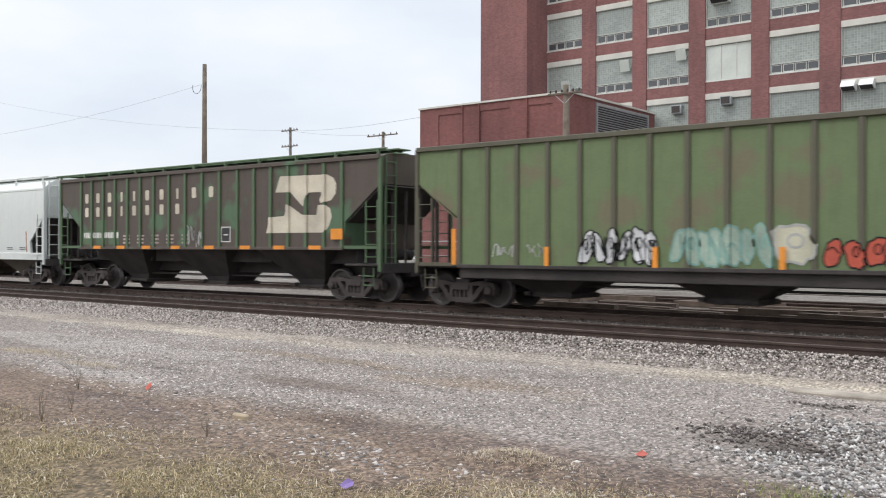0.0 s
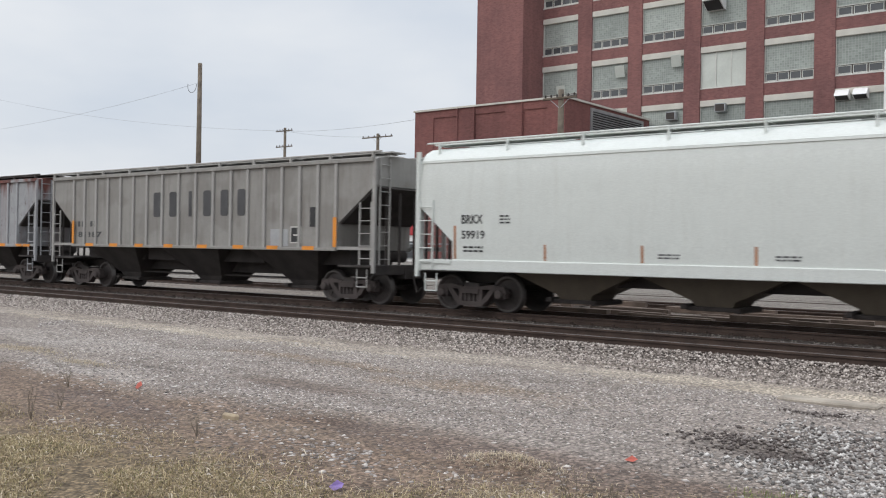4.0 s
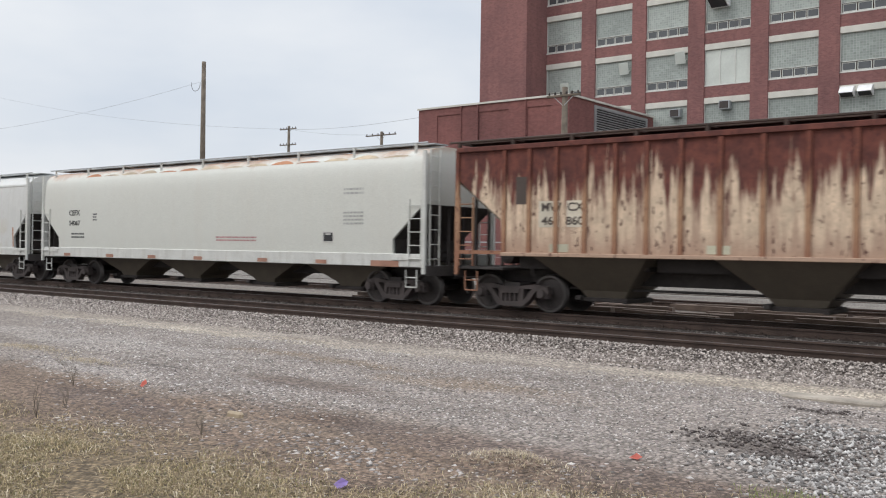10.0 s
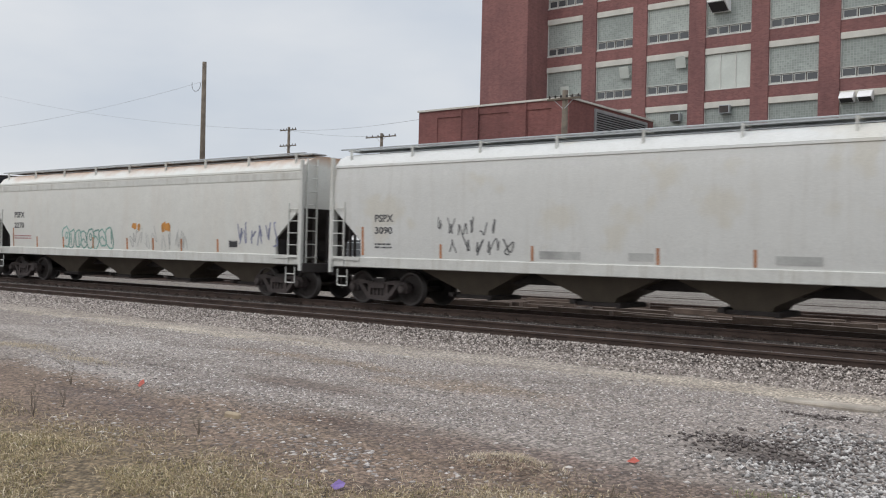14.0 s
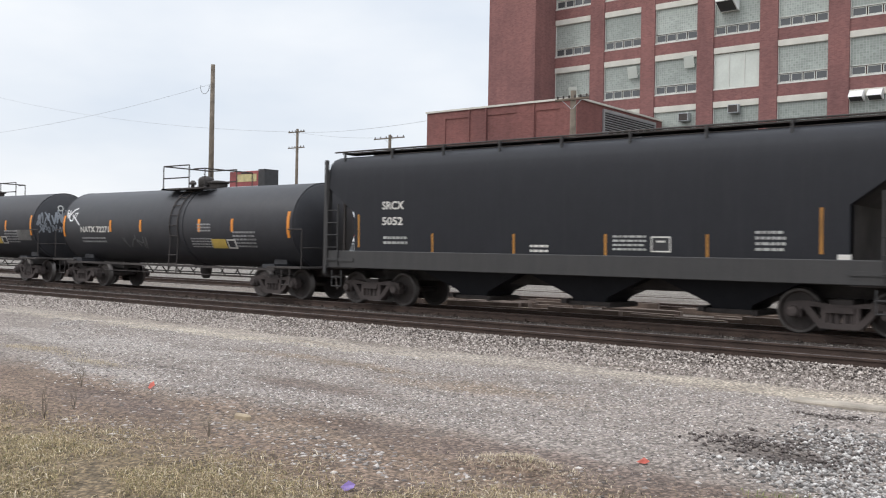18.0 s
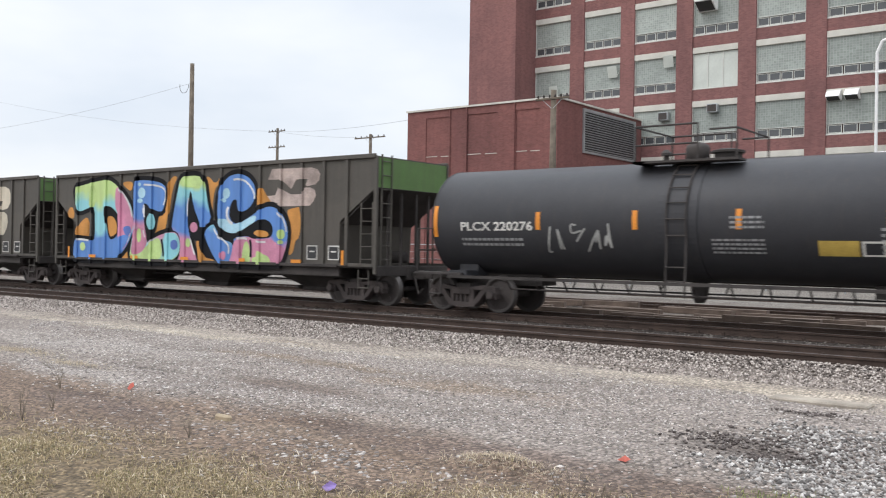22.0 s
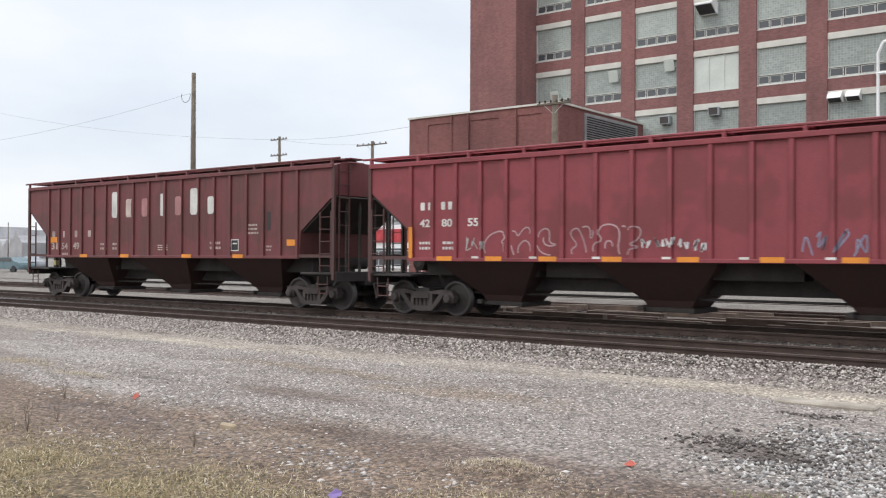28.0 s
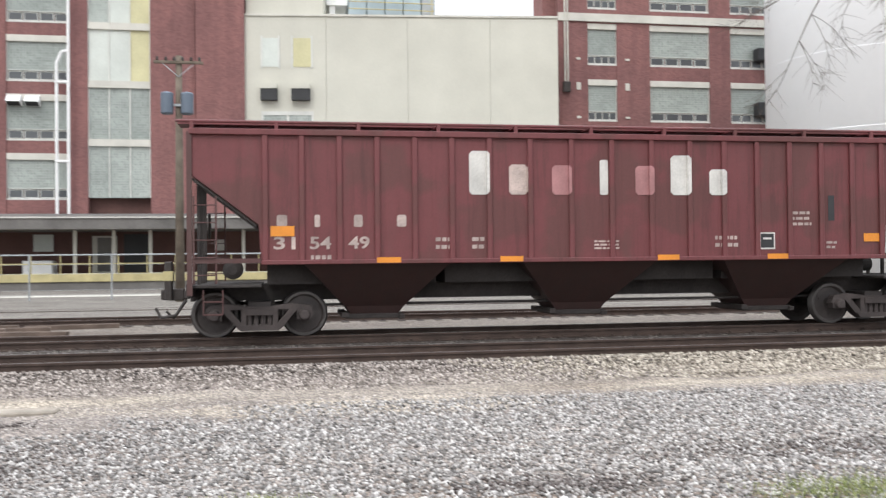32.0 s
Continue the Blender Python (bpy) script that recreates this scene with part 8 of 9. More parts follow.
# huge rounded letters, black edges first, then colour, patches, shine
def rounded(pts, times=2, closed=True):
    for _ in range(times):
        n = len(pts)
        cut = []
        for i in range(n if closed else n - 1):
            p, q = pts[i], pts[(i + 1) % n]
            cut += [(p[0] * 0.75 + q[0] * 0.25, p[1] * 0.75 + q[1] * 0.25), (p[0] * 0.25 + q[0] * 0.75, p[1] * 0.25 + q[1] * 0.75)]
        pts = cut
    return pts


def sprayed(pts, depth, material, label, closed=True, w=0.0, soft=2):
    pts = rounded(pts, soft, closed)
    bm = bmesh.new()
    if w:
        stroke(bm, pts + pts[:2] if closed else pts, w, y - depth)
    else:
        outline(bm, pts, y - depth)
        bmesh.ops.triangulate(bm, faces=bm.faces)
    x0, x1 = min(p[0] for p in pts), max(p[0] for p in pts)
    drape(bm, [r for r in ribs if r[1] > x0 - 0.3 and r[0] < x1 + 0.3], y)
    part("graffiti", bm, material, car, label)


def dab(x, z, rx, rz, depth, material):
    sprayed([(x + rx * math.cos(k * 0.7), z + rz * math.sin(k * 0.7)) for k in range(9)], depth, material, "round dab of paint", soft=1)


sprayed([(-7.15, 2.75), (-6.86, 2.98), (-6.67, 2.69), (-6.73, 2.48), (-7.07, 2.54)], 0.002, P["orange_spray"], "orange spray cloud")
sprayed([(-3.77, 3.68), (-3.49, 3.74), (-3.09, 3.7), (-3.2, 3.39), (-3.42, 3.45)], 0.002, P["orange_spray"], "orange spray cloud")
sprayed([(-6.64, 1.96), (-6.26, 2.4), (-5.74, 2.6), (-5.64, 1.84), (-6.17, 1.81)], 0.002, P["orange_spray"], "orange spray cloud")
sprayed([(-1.67, 2.53), (-1.31, 2.62), (-1.17, 2.85), (-1.1, 3.16), (-1.17, 3.58), (-0.92, 3.84), (-0.68, 3.78), (-0.86, 3.56), (-1.02, 3.16), (-1.11, 2.44), (-1.26, 2.0), (-1.91, 1.91), (-1.72, 2.16)], 0.002, P["orange_spray"], "orange spray cloud")
sprayed([(-3.99, 1.04), (-3.52, 1.29), (-3.24, 1.4), (-3.23, 1.06)], 0.002, P["orange_spray"], "orange spray cloud")
sprayed([(0.75, 3.77), (0.97, 3.69), (1.17, 3.49), (1.48, 3.69), (1.43, 3.53), (1.2, 3.35), (1.12, 3.11), (1.08, 2.54), (0.94, 2.78), (0.85, 3.17), (0.87, 3.45)], 0.002, P["orange_spray"], "orange spray cloud")
sprayed([(3.16, 2.78), (3.18, 3.28), (3.38, 3.32), (3.47, 3.18), (3.66, 2.99), (3.77, 2.87), (3.43, 2.81)], 0.002, P["orange_spray"], "orange spray cloud")
sprayed([(4.4, 2.63), (4.67, 2.69), (5.05, 2.74), (5.07, 1.86), (4.79, 1.79), (4.71, 1.39), (4.49, 1.32), (4.64, 1.81), (4.61, 2.24)], 0.002, P["orange_spray"], "orange spray cloud")
shape = [(-6.66, 3.55), (-6.51, 3.64), (-5.73, 3.74), (-4.98, 3.82), (-4.55, 3.82), (-4.25, 3.72), (-3.86, 3.49), (-3.48, 3.21), (-3.19, 2.89), (-3.06, 2.55), (-3.02, 2.21), (-3.13, 1.93), (-3.37, 1.59), (-3.68, 1.32), (-4.02, 1.08), (-6.69, 1.04), (-6.72, 1.33), (-6.64, 1.78), (-5.74, 1.71), (-5.38, 1.72), (-5.34, 1.96), (-5.38, 2.93), (-5.74, 2.87), (-6.34, 2.73), (-6.45, 2.84), (-6.61, 3.27)]
sprayed(shape, 0.004, P["black_spray"], "black edge of a graffiti letter", True, 0.3, 1)
sprayed(shape, 0.011, P["letter_a"], "blue, teal, lime and pink graffiti letter", soft=1)
shape = [(-0.54, 3.73), (-0.22, 3.79), (0.36, 3.79), (0.58, 3.68), (0.73, 3.53), (0.79, 3.17), (0.89, 2.78), (1.06, 2.39), (0.62, 2.09), (0.42, 2.38), (0.15, 2.84), (0.02, 3.34), (-0.06, 3.24), (-0.13, 2.85), (-0.14, 2.31), (-0.03, 1.91), (0.15, 1.52), (0.36, 1.18), (0.35, 1.05), (-0.63, 1.04), (-0.49, 1.36), (-0.5, 1.81), (-0.65, 2.01), (-0.96, 2.08), (-0.9, 2.48), (-0.68, 3.26)]
sprayed(shape, 0.005, P["black_spray"], "black edge of a graffiti letter", True, 0.3, 1)
sprayed(shape, 0.012, P["letter_c"], "blue, teal, lime and pink graffiti letter", soft=1)
shape = [(0.68, 2.01), (1.11, 2.28), (1.28, 2.11), (1.45, 1.85), (1.76, 1.74), (2.03, 1.69), (2.09, 1.55), (2.03, 1.28), (1.86, 1.05), (1.41, 1.04), (1.14, 1.3), (0.85, 1.68)]
sprayed(shape, 0.006, P["black_spray"], "black edge of a graffiti letter", True, 0.3, 1)
sprayed(shape, 0.013, P["letter_e"], "blue, teal, lime and pink graffiti letter", soft=1)
shape = [(-3.0, 3.72), (-2.64, 3.75), (-2.05, 3.71), (-1.59, 3.64), (-1.25, 3.47), (-1.27, 3.12), (-1.37, 2.81), (-1.53, 2.65), (-2.08, 2.79), (-2.41, 3.0), (-2.52, 2.87), (-2.45, 2.49), (-2.39, 2.16), (-2.32, 1.84), (-2.23, 1.63), (-2.0, 1.77), (-1.49, 1.94), (-0.83, 2.03), (-0.61, 1.92), (-0.48, 1.63), (-0.54, 1.31), (-0.86, 1.1), (-1.38, 1.04), (-3.11, 1.04), (-3.24, 1.2), (-3.18, 1.59), (-2.96, 2.26), (-2.97, 2.88)]
sprayed(shape, 0.007, P["black_spray"], "black edge of a graffiti letter", True, 0.3, 1)
sprayed(shape, 0.014, P["letter_b"], "blue, teal, lime and pink graffiti letter", soft=1)
shape = [(1.59, 3.52), (1.83, 3.7), (2.18, 3.77), (2.49, 3.75), (2.79, 3.63), (2.99, 3.46), (3.08, 3.24), (3.05, 2.97), (2.81, 2.72), (2.51, 2.61), (2.36, 2.66), (2.33, 2.85), (2.23, 2.99), (2.05, 2.97), (1.92, 2.76), (1.9, 2.48), (2.06, 2.3), (2.32, 2.25), (2.72, 2.41), (3.1, 2.58), (3.48, 2.73), (3.76, 2.76), (4.04, 2.68), (4.27, 2.5), (4.45, 2.24), (4.5, 1.94), (4.44, 1.59), (4.29, 1.25), (4.16, 1.05), (1.86, 1.04), (2.03, 1.28), (2.13, 1.69), (2.13, 1.83), (2.73, 1.91), (2.93, 1.79), (3.5, 1.84), (3.78, 1.85), (3.87, 2.07), (3.77, 2.29), (3.49, 2.4), (3.11, 2.34), (2.72, 2.16), (2.33, 2.0), (2.02, 1.97), (1.71, 2.04), (1.49, 2.2), (1.35, 2.44), (1.32, 2.77), (1.39, 3.15)]
sprayed(shape, 0.008, P["black_spray"], "black edge of a graffiti letter", True, 0.3, 1)
sprayed(shape, 0.015, P["letter_d"], "blue, teal, lime and pink graffiti letter", soft=1)
sprayed([(-4.11, 3.62), (-3.73, 3.43), (-3.35, 3.08), (-3.1, 2.64), (-3.04, 2.26), (-3.19, 1.95), (-3.43, 1.54), (-3.8, 1.31), (-3.88, 1.78), (-3.84, 2.36), (-4.0, 2.71), (-4.15, 2.95)], 0.018, P["pink_fill"], "pink patch in a letter")
sprayed([(-5.77, 3.6), (-5.32, 3.66), (-5.3, 2.93), (-5.67, 2.87)], 0.018, P["lime_fill"], "lime patch in a letter", soft=1)
sprayed([(-3.8, 1.31), (-3.43, 1.59), (-3.19, 1.93), (-3.95, 1.9), (-3.99, 1.09)], 0.0185, P["blue_fill"], "blue patch in a letter")
sprayed([(-3.71, 2.19), (-3.2, 2.24), (-3.16, 1.97), (-3.44, 1.83)], 0.019, P["navy_fill"], "blue patch in a letter")
sprayed([(-4.79, 2.93), (-4.36, 2.9), (-3.97, 2.66), (-3.83, 2.34), (-3.91, 1.95), (-4.2, 1.76), (-4.47, 1.77), (-4.6, 2.17)], 0.02, P["black_spray"], "black gap in a letter")
sprayed([(-4.58, 2.56), (-4.29, 2.57), (-4.06, 2.41), (-3.96, 2.12), (-4.07, 1.92), (-4.43, 1.82), (-4.54, 2.27)], 0.022, P["orange_spray"], "orange spray cloud")
sprayed([(-2.96, 2.17), (-2.39, 2.16), (-2.23, 1.63), (-2.57, 1.31), (-3.17, 1.21), (-3.15, 1.59)], 0.018, P["pink_fill"], "pink patch in a letter")
sprayed([(-2.68, 1.05), (-2.57, 1.34), (-2.22, 1.6), (-1.54, 1.92), (-1.38, 1.04)], 0.019, P["lime_fill"], "lime patch in a letter")
sprayed([(-1.44, 1.93), (-0.83, 2.01), (-0.62, 1.89), (-0.5, 1.63), (-0.57, 1.32), (-0.87, 1.12), (-1.31, 1.06)], 0.019, P["teal_fill"], "teal patch in a letter")
sprayed([(-1.52, 1.93), (-1.39, 1.52), (-1.34, 1.04)], 0.0215, P["black_spray"], "black gap in a letter", False, 0.1, 2)
sprayed([(-2.41, 3.0), (-2.08, 2.79), (-1.53, 2.64), (-1.78, 2.44), (-1.8, 2.03), (-2.0, 1.79), (-2.24, 1.64), (-2.36, 1.98), (-2.48, 2.5)], 0.02, P["black_spray"], "black gap in a letter")
sprayed([(0.02, 3.34), (0.15, 2.84), (0.42, 2.35), (0.62, 2.06), (0.85, 1.68), (1.16, 1.23), (1.22, 1.18), (0.81, 1.2), (0.64, 1.38), (0.43, 1.77), (0.32, 1.72), (0.12, 1.81), (-0.11, 2.16), (-0.12, 2.7), (-0.06, 3.19)], 0.02, P["black_spray"], "black gap in a letter")
sprayed([(0.31, 1.72), (0.47, 1.75), (0.65, 1.38), (0.81, 1.19), (1.22, 1.16), (1.22, 1.06), (0.45, 1.04), (0.41, 1.38)], 0.022, P["orange_spray"], "orange spray cloud")
sprayed([(0.62, 2.06), (1.06, 2.36)], 0.0215, P["black_spray"], "black gap in a letter", False, 0.1, 2)
sprayed([(-0.34, 3.75), (0.5, 3.71), (0.56, 3.42), (-0.36, 3.43)], 0.018, P["lime_fill"], "lime patch in a letter")
sprayed([(1.92, 2.76), (2.05, 2.98), (2.23, 3.0), (2.35, 2.82), (2.37, 2.64), (2.51, 2.59), (2.81, 2.7), (3.08, 2.93), (3.11, 2.58), (2.72, 2.41), (2.32, 2.25), (2.04, 2.31), (1.9, 2.48)], 0.02, P["black_spray"], "black gap in a letter")
sprayed([(2.22, 1.95), (2.72, 2.13), (3.11, 2.31), (3.49, 2.4), (3.77, 2.29), (3.89, 2.07), (3.8, 1.85), (3.5, 1.81), (2.97, 1.82), (2.73, 1.9), (2.15, 1.83)], 0.02, P["black_spray"], "black gap in a letter")
sprayed([(2.97, 1.98), (3.21, 2.07), (3.59, 2.04), (3.71, 1.93), (3.59, 1.85), (3.26, 1.87)], 0.022, P["orange_spray"], "orange spray cloud")
sprayed([(1.35, 2.42), (1.78, 2.41), (2.01, 2.27), (2.32, 2.23), (3.1, 2.56), (3.15, 2.35), (2.72, 2.16), (2.33, 1.99), (2.02, 1.96), (1.71, 2.03), (1.49, 2.18)], 0.018, P["sky_fill"], "teal patch in a letter")
sprayed([(2.13, 1.82), (2.83, 1.88), (2.97, 1.79), (3.78, 1.81), (3.92, 1.72), (4.42, 1.55), (4.29, 1.24), (4.16, 1.06), (1.87, 1.04), (2.03, 1.28)], 0.018, P["pink_fill"], "pink patch in a letter")
sprayed([(2.49, 1.05), (2.54, 1.52), (2.69, 1.78), (2.84, 1.61), (2.9, 1.25), (2.88, 1.05)], 0.0195, P["lime_fill"], "lime patch in a letter")
sprayed([(2.94, 1.25), (3.17, 1.26), (3.25, 1.49), (3.42, 1.35), (3.7, 1.3), (3.81, 1.06), (2.98, 1.04)], 0.0195, P["lime_fill"], "lime patch in a letter")
sprayed([(2.83, 1.88), (2.93, 1.61), (2.9, 1.04)], 0.0215, P["black_spray"], "black gap in a letter", False, 0.1, 2)
sprayed([(-2.19, 2.61), (-1.96, 2.63), (-1.81, 2.4), (-1.86, 2.14), (-2.06, 2.07), (-2.27, 2.19), (-2.33, 2.42)], 0.0235, P["teal_fill"], "round teal dab of paint")
sprayed([(-6.55, 1.97), (-6.24, 2.34), (-5.8, 2.5), (-5.7, 1.92), (-6.17, 1.88)], 0.0225, P["orange_spray"], "orange spray cloud")
sprayed([(-2.52, 2.95), (-2.4, 2.9), (-2.42, 2.4)], 0.0242, P["white_spray"], "white shine")
sprayed([(-6.59, 1.74), (-6.17, 1.76), (-5.47, 1.69)], 0.0245, P["white_spray"], "white shine", False, 0.07, 2)
sprayed([(-4.15, 3.64), (-3.6, 3.31), (-3.22, 2.84), (-3.07, 2.36)], 0.0245, P["white_spray"], "white shine", False, 0.06, 2)
sprayed([(-2.75, 3.61), (-2.04, 3.57), (-1.47, 3.49), (-1.27, 3.33), (-1.29, 3.08), (-1.45, 2.78)], 0.0245, P["white_spray"], "white shine", False, 0.06, 2)
sprayed([(-2.52, 2.92), (-2.48, 2.64), (-2.38, 2.42)], 0.0245, P["white_spray"], "white shine", False, 0.07, 2)
sprayed([(-2.5, 2.16), (-2.44, 1.93), (-2.35, 1.79)], 0.0245, P["white_spray"], "white shine", False, 0.06, 2)
sprayed([(-3.17, 2.07), (-3.25, 1.83), (-3.43, 1.59)], 0.0245, P["white_spray"], "white shine", False, 0.04, 2)
sprayed([(-0.04, 3.24), (-0.15, 2.85), (-0.11, 2.31)], 0.0245, P["white_spray"], "white shine", False, 0.05, 2)
sprayed([(-0.05, 1.96), (0.15, 1.52), (0.33, 1.16)], 0.0245, P["white_spray"], "white shine", False, 0.06, 2)
sprayed([(1.11, 2.25), (1.31, 1.92), (1.71, 1.74), (1.95, 1.55), (1.85, 1.22)], 0.0245, P["white_spray"], "white shine", False, 0.06, 2)
sprayed([(1.96, 3.58), (2.29, 3.62), (2.64, 3.55), (2.94, 3.31), (3.07, 3.08), (3.0, 2.95)], 0.0245, P["white_spray"], "white shine", False, 0.06, 2)
sprayed([(1.92, 2.86), (1.77, 2.62), (1.86, 2.34), (2.19, 2.21)], 0.0245, P["white_spray"], "white shine", False, 0.1, 2)
sprayed([(3.93, 2.64), (4.23, 2.48), (4.41, 2.2), (4.45, 1.9)], 0.0245, P["white_spray"], "white shine", False, 0.06, 2)
sprayed([(2.98, 1.76), (3.41, 1.7), (3.64, 1.73)], 0.0245, P["white_spray"], "white shine", False, 0.06, 2)
sprayed([(2.18, 1.79), (2.63, 1.84), (2.8, 1.76)], 0.0245, P["white_spray"], "white shine", False, 0.07, 2)
dab(-2.59, 3.32, 0.22, 0.19, 0.024, P["sky_fill"])
dab(-2.68, 3.06, 0.16, 0.08, 0.024, P["sky_fill"])
dab(-2.72, 3.61, 0.08, 0.07, 0.025, P["sky_fill"])
dab(-2.71, 1.9, 0.13, 0.25, 0.024, P["lime_fill"])
dab(-0.8, 1.6, 0.21, 0.17, 0.024, P["navy_fill"])
dab(-6.09, 1.5, 0.18, 0.16, 0.024, P["lime_fill"])
dab(0.2, 2.16, 0.2, 0.17, 0.024, P["pink_fill"])
dab(-0.08, 1.67, 0.13, 0.15, 0.024, P["lime_fill"])
dab(1.64, 1.29, 0.13, 0.14, 0.024, P["pink_fill"])
dab(1.76, 3.19, 0.18, 0.17, 0.024, P["sky_fill"])
dab(1.66, 2.99, 0.11, 0.08, 0.024, P["sky_fill"])
dab(4.24, 1.94, 0.15, 0.15, 0.024, P["lime_fill"])
dab(4.22, 1.71, 0.1, 0.06, 0.024, P["lime_fill"])
placard(car, 5.48, 1.26, y - 0.002, 0.36, 0.34)
placard(car, 6.32, 1.26, y - 0.002, 0.36, 0.34)
reflect_bars(car, (6.72, -6.9), 1.1, 1.5, y - 0.07, 0.1)
for x in (-5.4, -2.9, -0.2, 2.5, 4.9):
    part("reflector", boxes((x - 0.2, x + 0.2, y - 0.075, y - 0.068, 1.12, 1.22)), M["orange"], car)

car, ribs, y = ribbed_hopper(42.53, "soot-dark open hopper car with cream emblem and white graffiti", P["grimegreen"], P["grimegreen"], None, 17, 7.85, 7.6, 1.1, 4.1, reflectors=False, open_top=True, slope_dark=M["underbody"])
part("end_panel", boxes((7.84, 7.87, -1.52, 1.52, 3.2, 4.05)), P["endgreen"], car, "mossy green end sheet")
for n, z0, forms in ((10, 3.47, ("wide", "wide", "wide", "bar", "bar", "wide", "wide", "bar", "wide", "wide")), (8, 2.96, ("wide", "wide", "wide", "bar", "wide", "wide", "wide", "wide"))):
    blocks("name_block", car, M["white"], [(-5.57 + k * 0.42, -5.27 + k * 0.42) for k in range(n)], z0, z0 + 0.36, y - 0.002, forms, ribs)
emblem(car, 2.55, 5.81, 1.9, 3.84, y - 0.002, ribs, M["cream_mark"])
bm = bmesh.new()
for a, b in (((0.55, 1.12), (1.48, 2.5)), ((1.48, 2.5), (2.43, 1.14)), ((2.43, 1.14), (0.55, 1.12)), ((0.95, 1.7), (2.05, 1.7)), ((1.2, 1.12), (1.35, 1.7)), ((1.75, 1.12), (1.6, 1.7)), ((0.7, 1.16), (1.2, 1.62)), ((2.3, 1.16), (1.75, 1.62))):
    stroke(bm, (a, ((a[0] + b[0]) / 2, (a[1] + b[1]) / 2), b), 0.06, y - 0.003)
stroke(bm, [(1.48 + 0.28 * math.cos(k * 0.35), 1.98 + 0.13 * math.sin(k * 0.35)) for k in range(19)], 0.045, y - 0.004)
stroke(bm, [(1.48 + 0.5 * math.cos(k * 0.2), 1.2 + 0.42 * math.sin(k * 0.2)) for k in range(16)], 0.045, y - 0.005)
drape(bm, ribs, y)
part("graffiti", bm, P["black_spray"], car, "dark lines of a spray-painted triangle")
bm = bmesh.new()
outline(bm, [(0.42, 1.1), (2.56, 1.1), (1.48, 2.62)], y - 0.001)
drape(bm, [r for r in ribs if -0.2 < r[0] < 3], y)
part("graffiti", bm, P["grey_spray"], car, "pale grey spray-painted triangle")
for text, x0, x1 in (("S", -5.95, -5.1), ("O", -5.0, -4.1), ("E", -3.98, -3.3), ("R", -3.18, -2.3)):
    words("graffiti", car, P["red_spray" if text == "S" else "black_spray"], text, x0 - 0.06, x1 + 0.06, 1.12, 2.0, y - 0.002, 0.07, ribs, "dark edge of a graffiti letter")
    words("graffiti", car, P["white_spray"], text, x0, x1, 1.18, 1.92, y - 0.007, 0.05, ribs, "fat white graffiti letter")
part("patch", boxes((-5.62, -3.95, y - 0.072, y - 0.064, 1.97, 2.2)), P["red_spray"], car, "red painted patch")
words("car_number", car, M["white"], "461", -5.5, -4.95, 1.98, 2.18, y - 0.076)
words("car_number", car, M["white"], "803", -4.62, -4.05, 1.98, 2.18, y - 0.076)
tag(car, rng, -6.4, -5.6, 1.95, 2.2, 4, 0.03, y - 0.003, ribs, P["white_spray"], "small white scrawl")
tag(car, rng, -1.05, 0.5, 1.35, 1.85, 5, 0.05, y - 0.002, ribs, P["white_spray"], "white scrawled tag")
tag(car, rng, -1.05, 0.55, 2.15, 2.7, 5, 0.05, y - 0.002, ribs, P["teal_spray"], "faded green scrawl")
tag(car, rng, 2.45, 4.1, 1.4, 1.85, 5, 0.05, y - 0.006, ribs, P["white_spray"], "white scrawled tag")
tag(car, rng, -7.0, -6.55, 2.75, 3.75, 3, 0.05, y - 0.002, ribs, P["white_spray"], "white scrawled tag")
placard(car, 5.48, 1.26, y - 0.002, 0.4, 0.36)
placard(car, 6.35, 1.26, y - 0.002, 0.4, 0.36)
part("patch", boxes((4.6, 5.0, y - 0.003, y, 1.4, 1.65)), P["orange_spray"], car, "rusty orange patch")

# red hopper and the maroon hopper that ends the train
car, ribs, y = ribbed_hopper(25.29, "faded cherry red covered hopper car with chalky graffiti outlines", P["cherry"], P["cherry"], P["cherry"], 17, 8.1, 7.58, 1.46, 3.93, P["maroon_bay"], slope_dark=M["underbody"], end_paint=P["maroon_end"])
blocks("mark_block", car, M["white"], [(-6.39, -6.2), (-6.14, -5.96), (-5.72, -5.55), (-5.5, -5.33)], 2.72, 2.92, y, ("wide", "wide", "wide", "wide"))
for text, x in (("42", -6.39), ("80", -5.68), ("55", -4.87)):
    words("car_number", car, M["white"], text, x, x + 0.33, 2.29, 2.49, y)
bars(car, M["white"], -6.4, -6.0, 1.72, 1.92, y, 2, 31)
bars(car, M["white"], -5.65, -5.3, 1.72, 1.92, y, 2, 32)
tag(car, rng, -4.95, -4.35, 1.7, 2.05, 3, 0.025, y - 0.002, ribs, P["grey_spray"], "thin white scrawl")
sprayed([(-4.31, 1.55), (-4.38, 1.76), (-4.33, 1.95), (-4.15, 2.1), (-3.88, 2.17), (-3.77, 2.09), (-3.71, 1.98), (-3.89, 1.91), (-3.75, 1.82), (-3.84, 1.56)], 0.003, P["chalk_spray"], "chalky outline of a bubble letter", False, 0.036, 2)
sprayed([(-3.62, 2.16), (-3.45, 2.15), (-3.4, 2.0), (-3.25, 2.2), (-3.11, 2.25), (-3.03, 2.14), (-3.09, 2.06)], 0.003, P["chalk_spray"], "chalky outline of a bubble letter", False, 0.036, 2)
sprayed([(-3.6, 1.9), (-3.55, 1.68), (-3.47, 1.53)], 0.003, P["chalk_spray"], "chalky outline of a bubble letter", False, 0.036, 2)
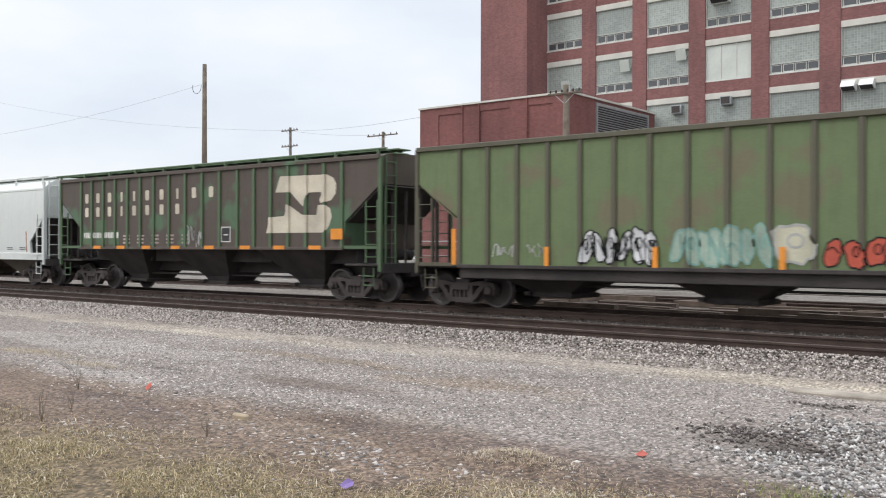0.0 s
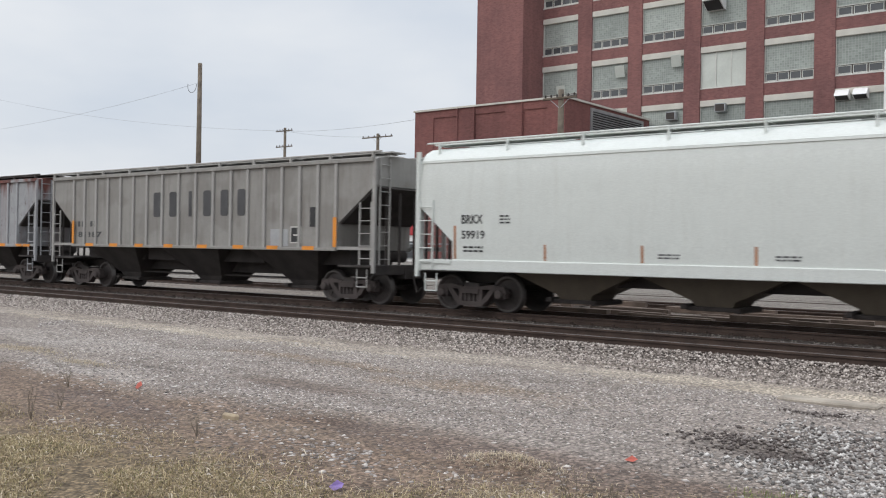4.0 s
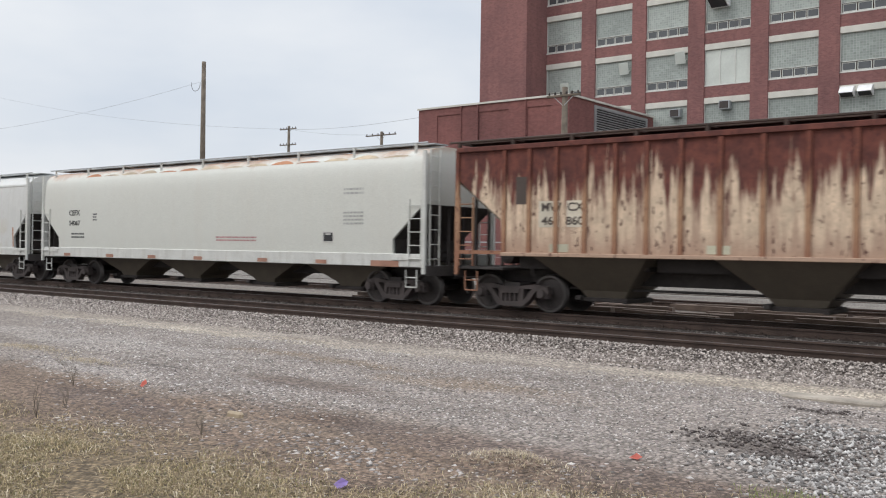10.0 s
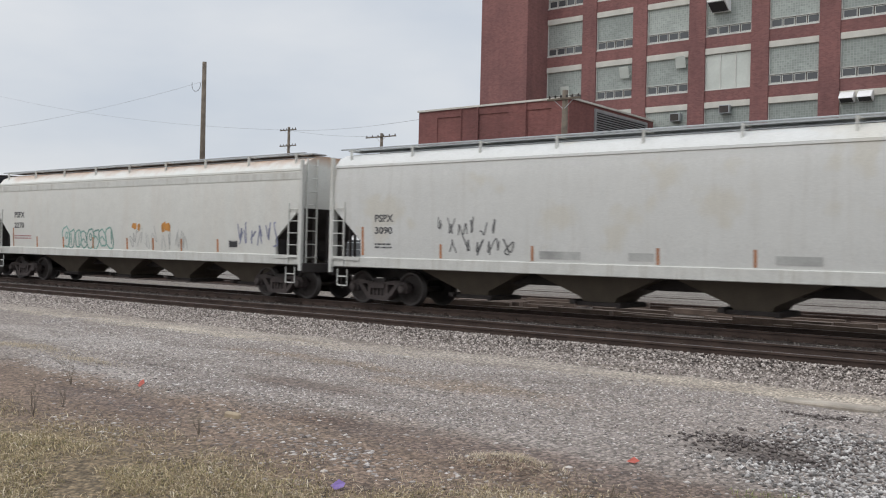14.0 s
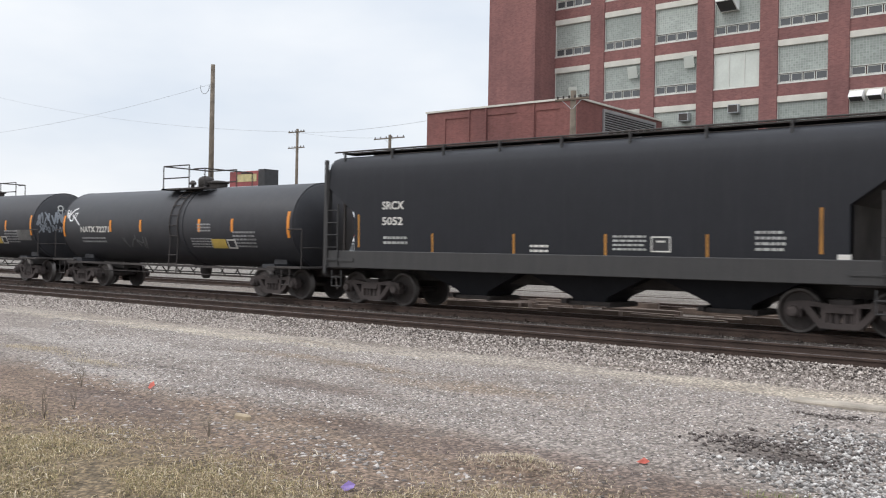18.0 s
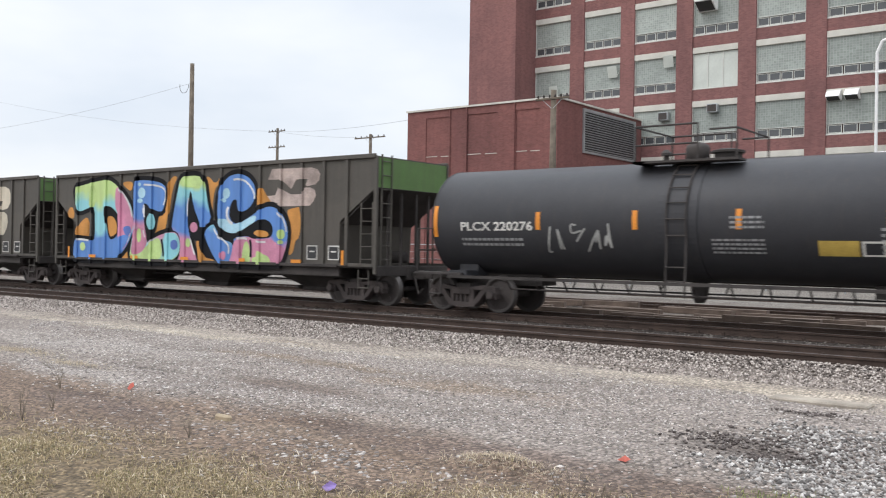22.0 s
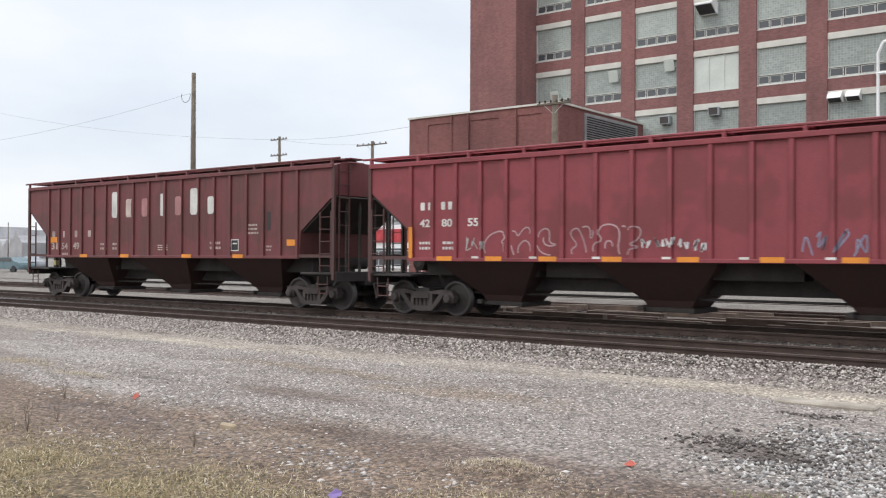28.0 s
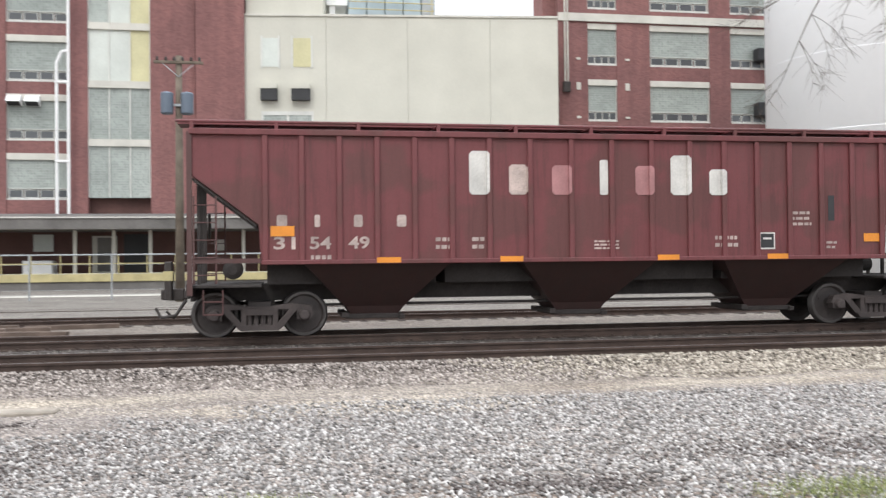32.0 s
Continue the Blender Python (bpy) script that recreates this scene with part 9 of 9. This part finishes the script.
sprayed([(-3.38, 1.55), (-3.4, 1.78), (-3.2, 1.96), (-3.04, 1.83), (-3.04, 1.56)], 0.003, P["chalk_spray"], "chalky outline of a bubble letter", False, 0.036, 2)
sprayed([(-2.84, 1.92), (-2.81, 2.13), (-2.61, 2.22), (-2.51, 2.12), (-2.54, 1.86), (-2.3, 1.83), (-2.54, 1.78), (-2.7, 1.87), (-2.67, 2.07)], 0.003, P["chalk_spray"], "chalky outline of a bubble letter", False, 0.036, 2)
sprayed([(-2.92, 1.93), (-2.76, 1.61), (-2.33, 1.57)], 0.003, P["chalk_spray"], "chalky outline of a bubble letter", False, 0.036, 2)
sprayed([(-1.91, 1.54), (-1.96, 1.72), (-1.77, 1.81), (-1.97, 2.02), (-1.95, 2.15), (-1.79, 2.21), (-1.71, 2.09), (-1.59, 1.83), (-1.55, 1.53)], 0.003, P["chalk_spray"], "chalky outline of a bubble letter", False, 0.036, 2)
sprayed([(-1.74, 2.19), (-1.53, 2.25), (-1.45, 2.13), (-1.48, 1.93), (-1.33, 2.07), (-1.43, 2.17)], 0.003, P["chalk_spray"], "chalky outline of a bubble letter", False, 0.036, 2)
sprayed([(-1.34, 1.57), (-1.38, 1.82), (-1.15, 1.92), (-1.28, 2.07), (-1.2, 2.24), (-0.97, 2.28), (-0.77, 2.2), (-0.73, 2.0), (-0.79, 1.73), (-0.69, 1.53)], 0.003, P["chalk_spray"], "chalky outline of a bubble letter", False, 0.036, 2)
sprayed([(-1.09, 1.64), (-1.1, 1.89), (-0.93, 1.91), (-0.9, 1.7)], 0.003, P["chalk_spray"], "chalky outline of a bubble letter", False, 0.036, 2)
sprayed([(-0.72, 2.19), (-0.63, 2.24), (-0.58, 2.16)], 0.003, P["chalk_spray"], "chalky outline of a bubble letter", False, 0.036, 2)
sprayed([(-0.58, 2.09), (-0.48, 2.21), (-0.26, 2.2), (-0.22, 2.03), (-0.39, 1.86), (-0.49, 1.82), (-0.25, 1.76), (-0.54, 1.7), (-0.55, 1.53)], 0.003, P["chalk_spray"], "chalky outline of a bubble letter", False, 0.036, 2)
tag(car, rng, -0.25, 0.75, 1.75, 1.95, 7, 0.035, y - 0.003, ribs, P["white_spray"], "small white scrawl")
tag(car, rng, 0.72, 1.3, 1.66, 1.92, 3, 0.04, y - 0.002, ribs, P["white_spray"], "small white tag")
tag(car, rng, 3.0, 4.4, 1.6, 2.05, 4, 0.03, y - 0.002, ribs, P["blue_spray"], "faint violet tag")
placard(car, 5.72, 1.72, y - 0.002, 0.36, 0.26)
bars(car, M["white"], 4.7, 5.4, 1.7, 1.82, y, 1, 33)
reflect_bars(car, (-6.65, 6.58), 1.5, 2.3, y - 0.065, 0.12)
for k in range(7):
    part("patch", boxes((-4.7 + k * 1.66, -4.5 + k * 1.66, y - 0.068, y - 0.062, 1.46, 1.55)), M["white"], car)

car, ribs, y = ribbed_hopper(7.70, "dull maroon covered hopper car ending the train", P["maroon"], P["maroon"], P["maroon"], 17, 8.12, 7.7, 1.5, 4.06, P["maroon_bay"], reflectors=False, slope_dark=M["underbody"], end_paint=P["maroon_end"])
for x in (-4.26, -1.74, 1.66, 4.16):
    part("reflector", boxes((x - 0.24, x + 0.24, y - 0.07, y - 0.06, 1.48, 1.59)), M["orange"], car)
for (c0, c1), top, mat, form in zip(((-2.68, -2.1), (-1.84, -1.3), (-0.93, -0.36), (0.05, 0.5), (0.89, 1.45), (1.67, 2.29), (2.56, 3.08)), (3.74, 3.47, 3.46, 3.58, 3.46, 3.69, 3.4),
                                    (M["white"], M["worn_white"], P["pink_spray"], M["white"], P["pink_spray"], M["white"], M["white"]), ("wide", "wide", "wide", "bar", "wide", "wide", "wide")):
    blocks("name_block", car, mat, [(c0, c1)], 2.85, top, y - 0.002, (form,), ribs)
blocks("mark_block", car, M["worn_white"], [(-6.5, -6.22), (-5.8, -5.54), (-4.98, -4.74), (-4.12, -3.86)], 2.2, 2.44, y, ("wide", "bar", "wide", "wide"))
for text, x in (("31", -6.52), ("54", -5.82), ("49", -5.06)):
    words("car_number", car, M["worn_white"], text, x, x + 0.42, 1.76, 2.01, y)
part("placard", boxes((-6.58, -6.12, y - 0.008, y - 0.003, 2.02, 2.22)), M["orange"], car, "bright orange placard")
part("placard", boxes((6.25, 6.66, y - 0.008, y - 0.003, 1.84, 2.02)), M["orange"], car, "bright orange placard")
for k, (x0, x1, z0, z1, r) in enumerate(((-3.3, -2.9, 1.75, 1.98, 2), (-2.55, -2.25, 1.75, 1.98, 2), (0.05, 0.6, 1.72, 1.9, 3), (2.75, 3.3, 1.75, 1.98, 2), (4.55, 5.0, 2.2, 2.5, 3), (5.35, 5.6, 1.7, 1.85, 2), (-5.8, -5.4, 1.56, 1.64, 1))):
    bars(car, M["worn_white"], x0, x1, z0, z1, y, r, 60 + k)
placard(car, 3.95, 1.72, y - 0.002, 0.3, 0.3)
part("patch", boxes((5.4, 5.55, y - 0.003, y, 2.3, 2.85)), M["black"], car, "dark data plate")
# the flashing end marker and the hanging hose
part("end_marker", boxes((-8.75, -8.6, -0.2, 0.05, 0.75, 1.55), bevel=0.02), M["steel_dark"], car, "rear marker box")
part("marker_band", boxes((-8.77, -8.58, -0.21, 0.06, 1.15, 1.35)), M["yellow"], car, "yellow reflective band")
part("brake_hose", rods([((-8.3, -0.35, 0.75), (-8.5, -0.4, 0.45)), ((-8.5, -0.4, 0.45), (-8.8, -0.4, 0.4)), ((-8.8, -0.4, 0.4), (-8.9, -0.38, 0.6))], 0.03), M["underbody"], car)


# every tag and letter of the graffiti is a part of its own
for ob in [o for o in bpy.data.objects if o.name.split(".")[0] == "graffiti" and o.parent]:
    pieces = list(glyphs(ob.data))
    if len(pieces) > 1:
        for pts, faces in pieces:
            bm = bmesh.new()
            vs = [bm.verts.new(p) for p in pts]
            for f in faces:
                bm.faces.new([vs[k] for k in f])
            part("graffiti", bm, ob.data.materials[0], ob.parent, ob.get("label", "")).location = ob.location
        bpy.data.objects.remove(ob)


# ---- movement ----
def motions():
    times = [k * 0.5 for k in range(65)]
    for ob, s in CARS:
        walk(ob, [(t, pose(train_at(t) + s, TRACK_Y, 0)) for t in times])
    for ob, x, s in SPIN:
        rows = []
        for k in range(0, 961, 2):
            t = k / FPS
            at = train_at(t) + s
            if -62 < at < 44:
                rows.append((t, pose(x, 0, WHEEL_R, 0, math.degrees((at / WHEEL_R) % (2 * math.pi)), 0)))
        if rows[0][0] > 0:
            rows.insert(0, (0.0, rows[0][1]))
        if rows[-1][0] < SECONDS:
            rows.append((SECONDS, rows[-1][1]))
        walk(ob, rows)


motions()
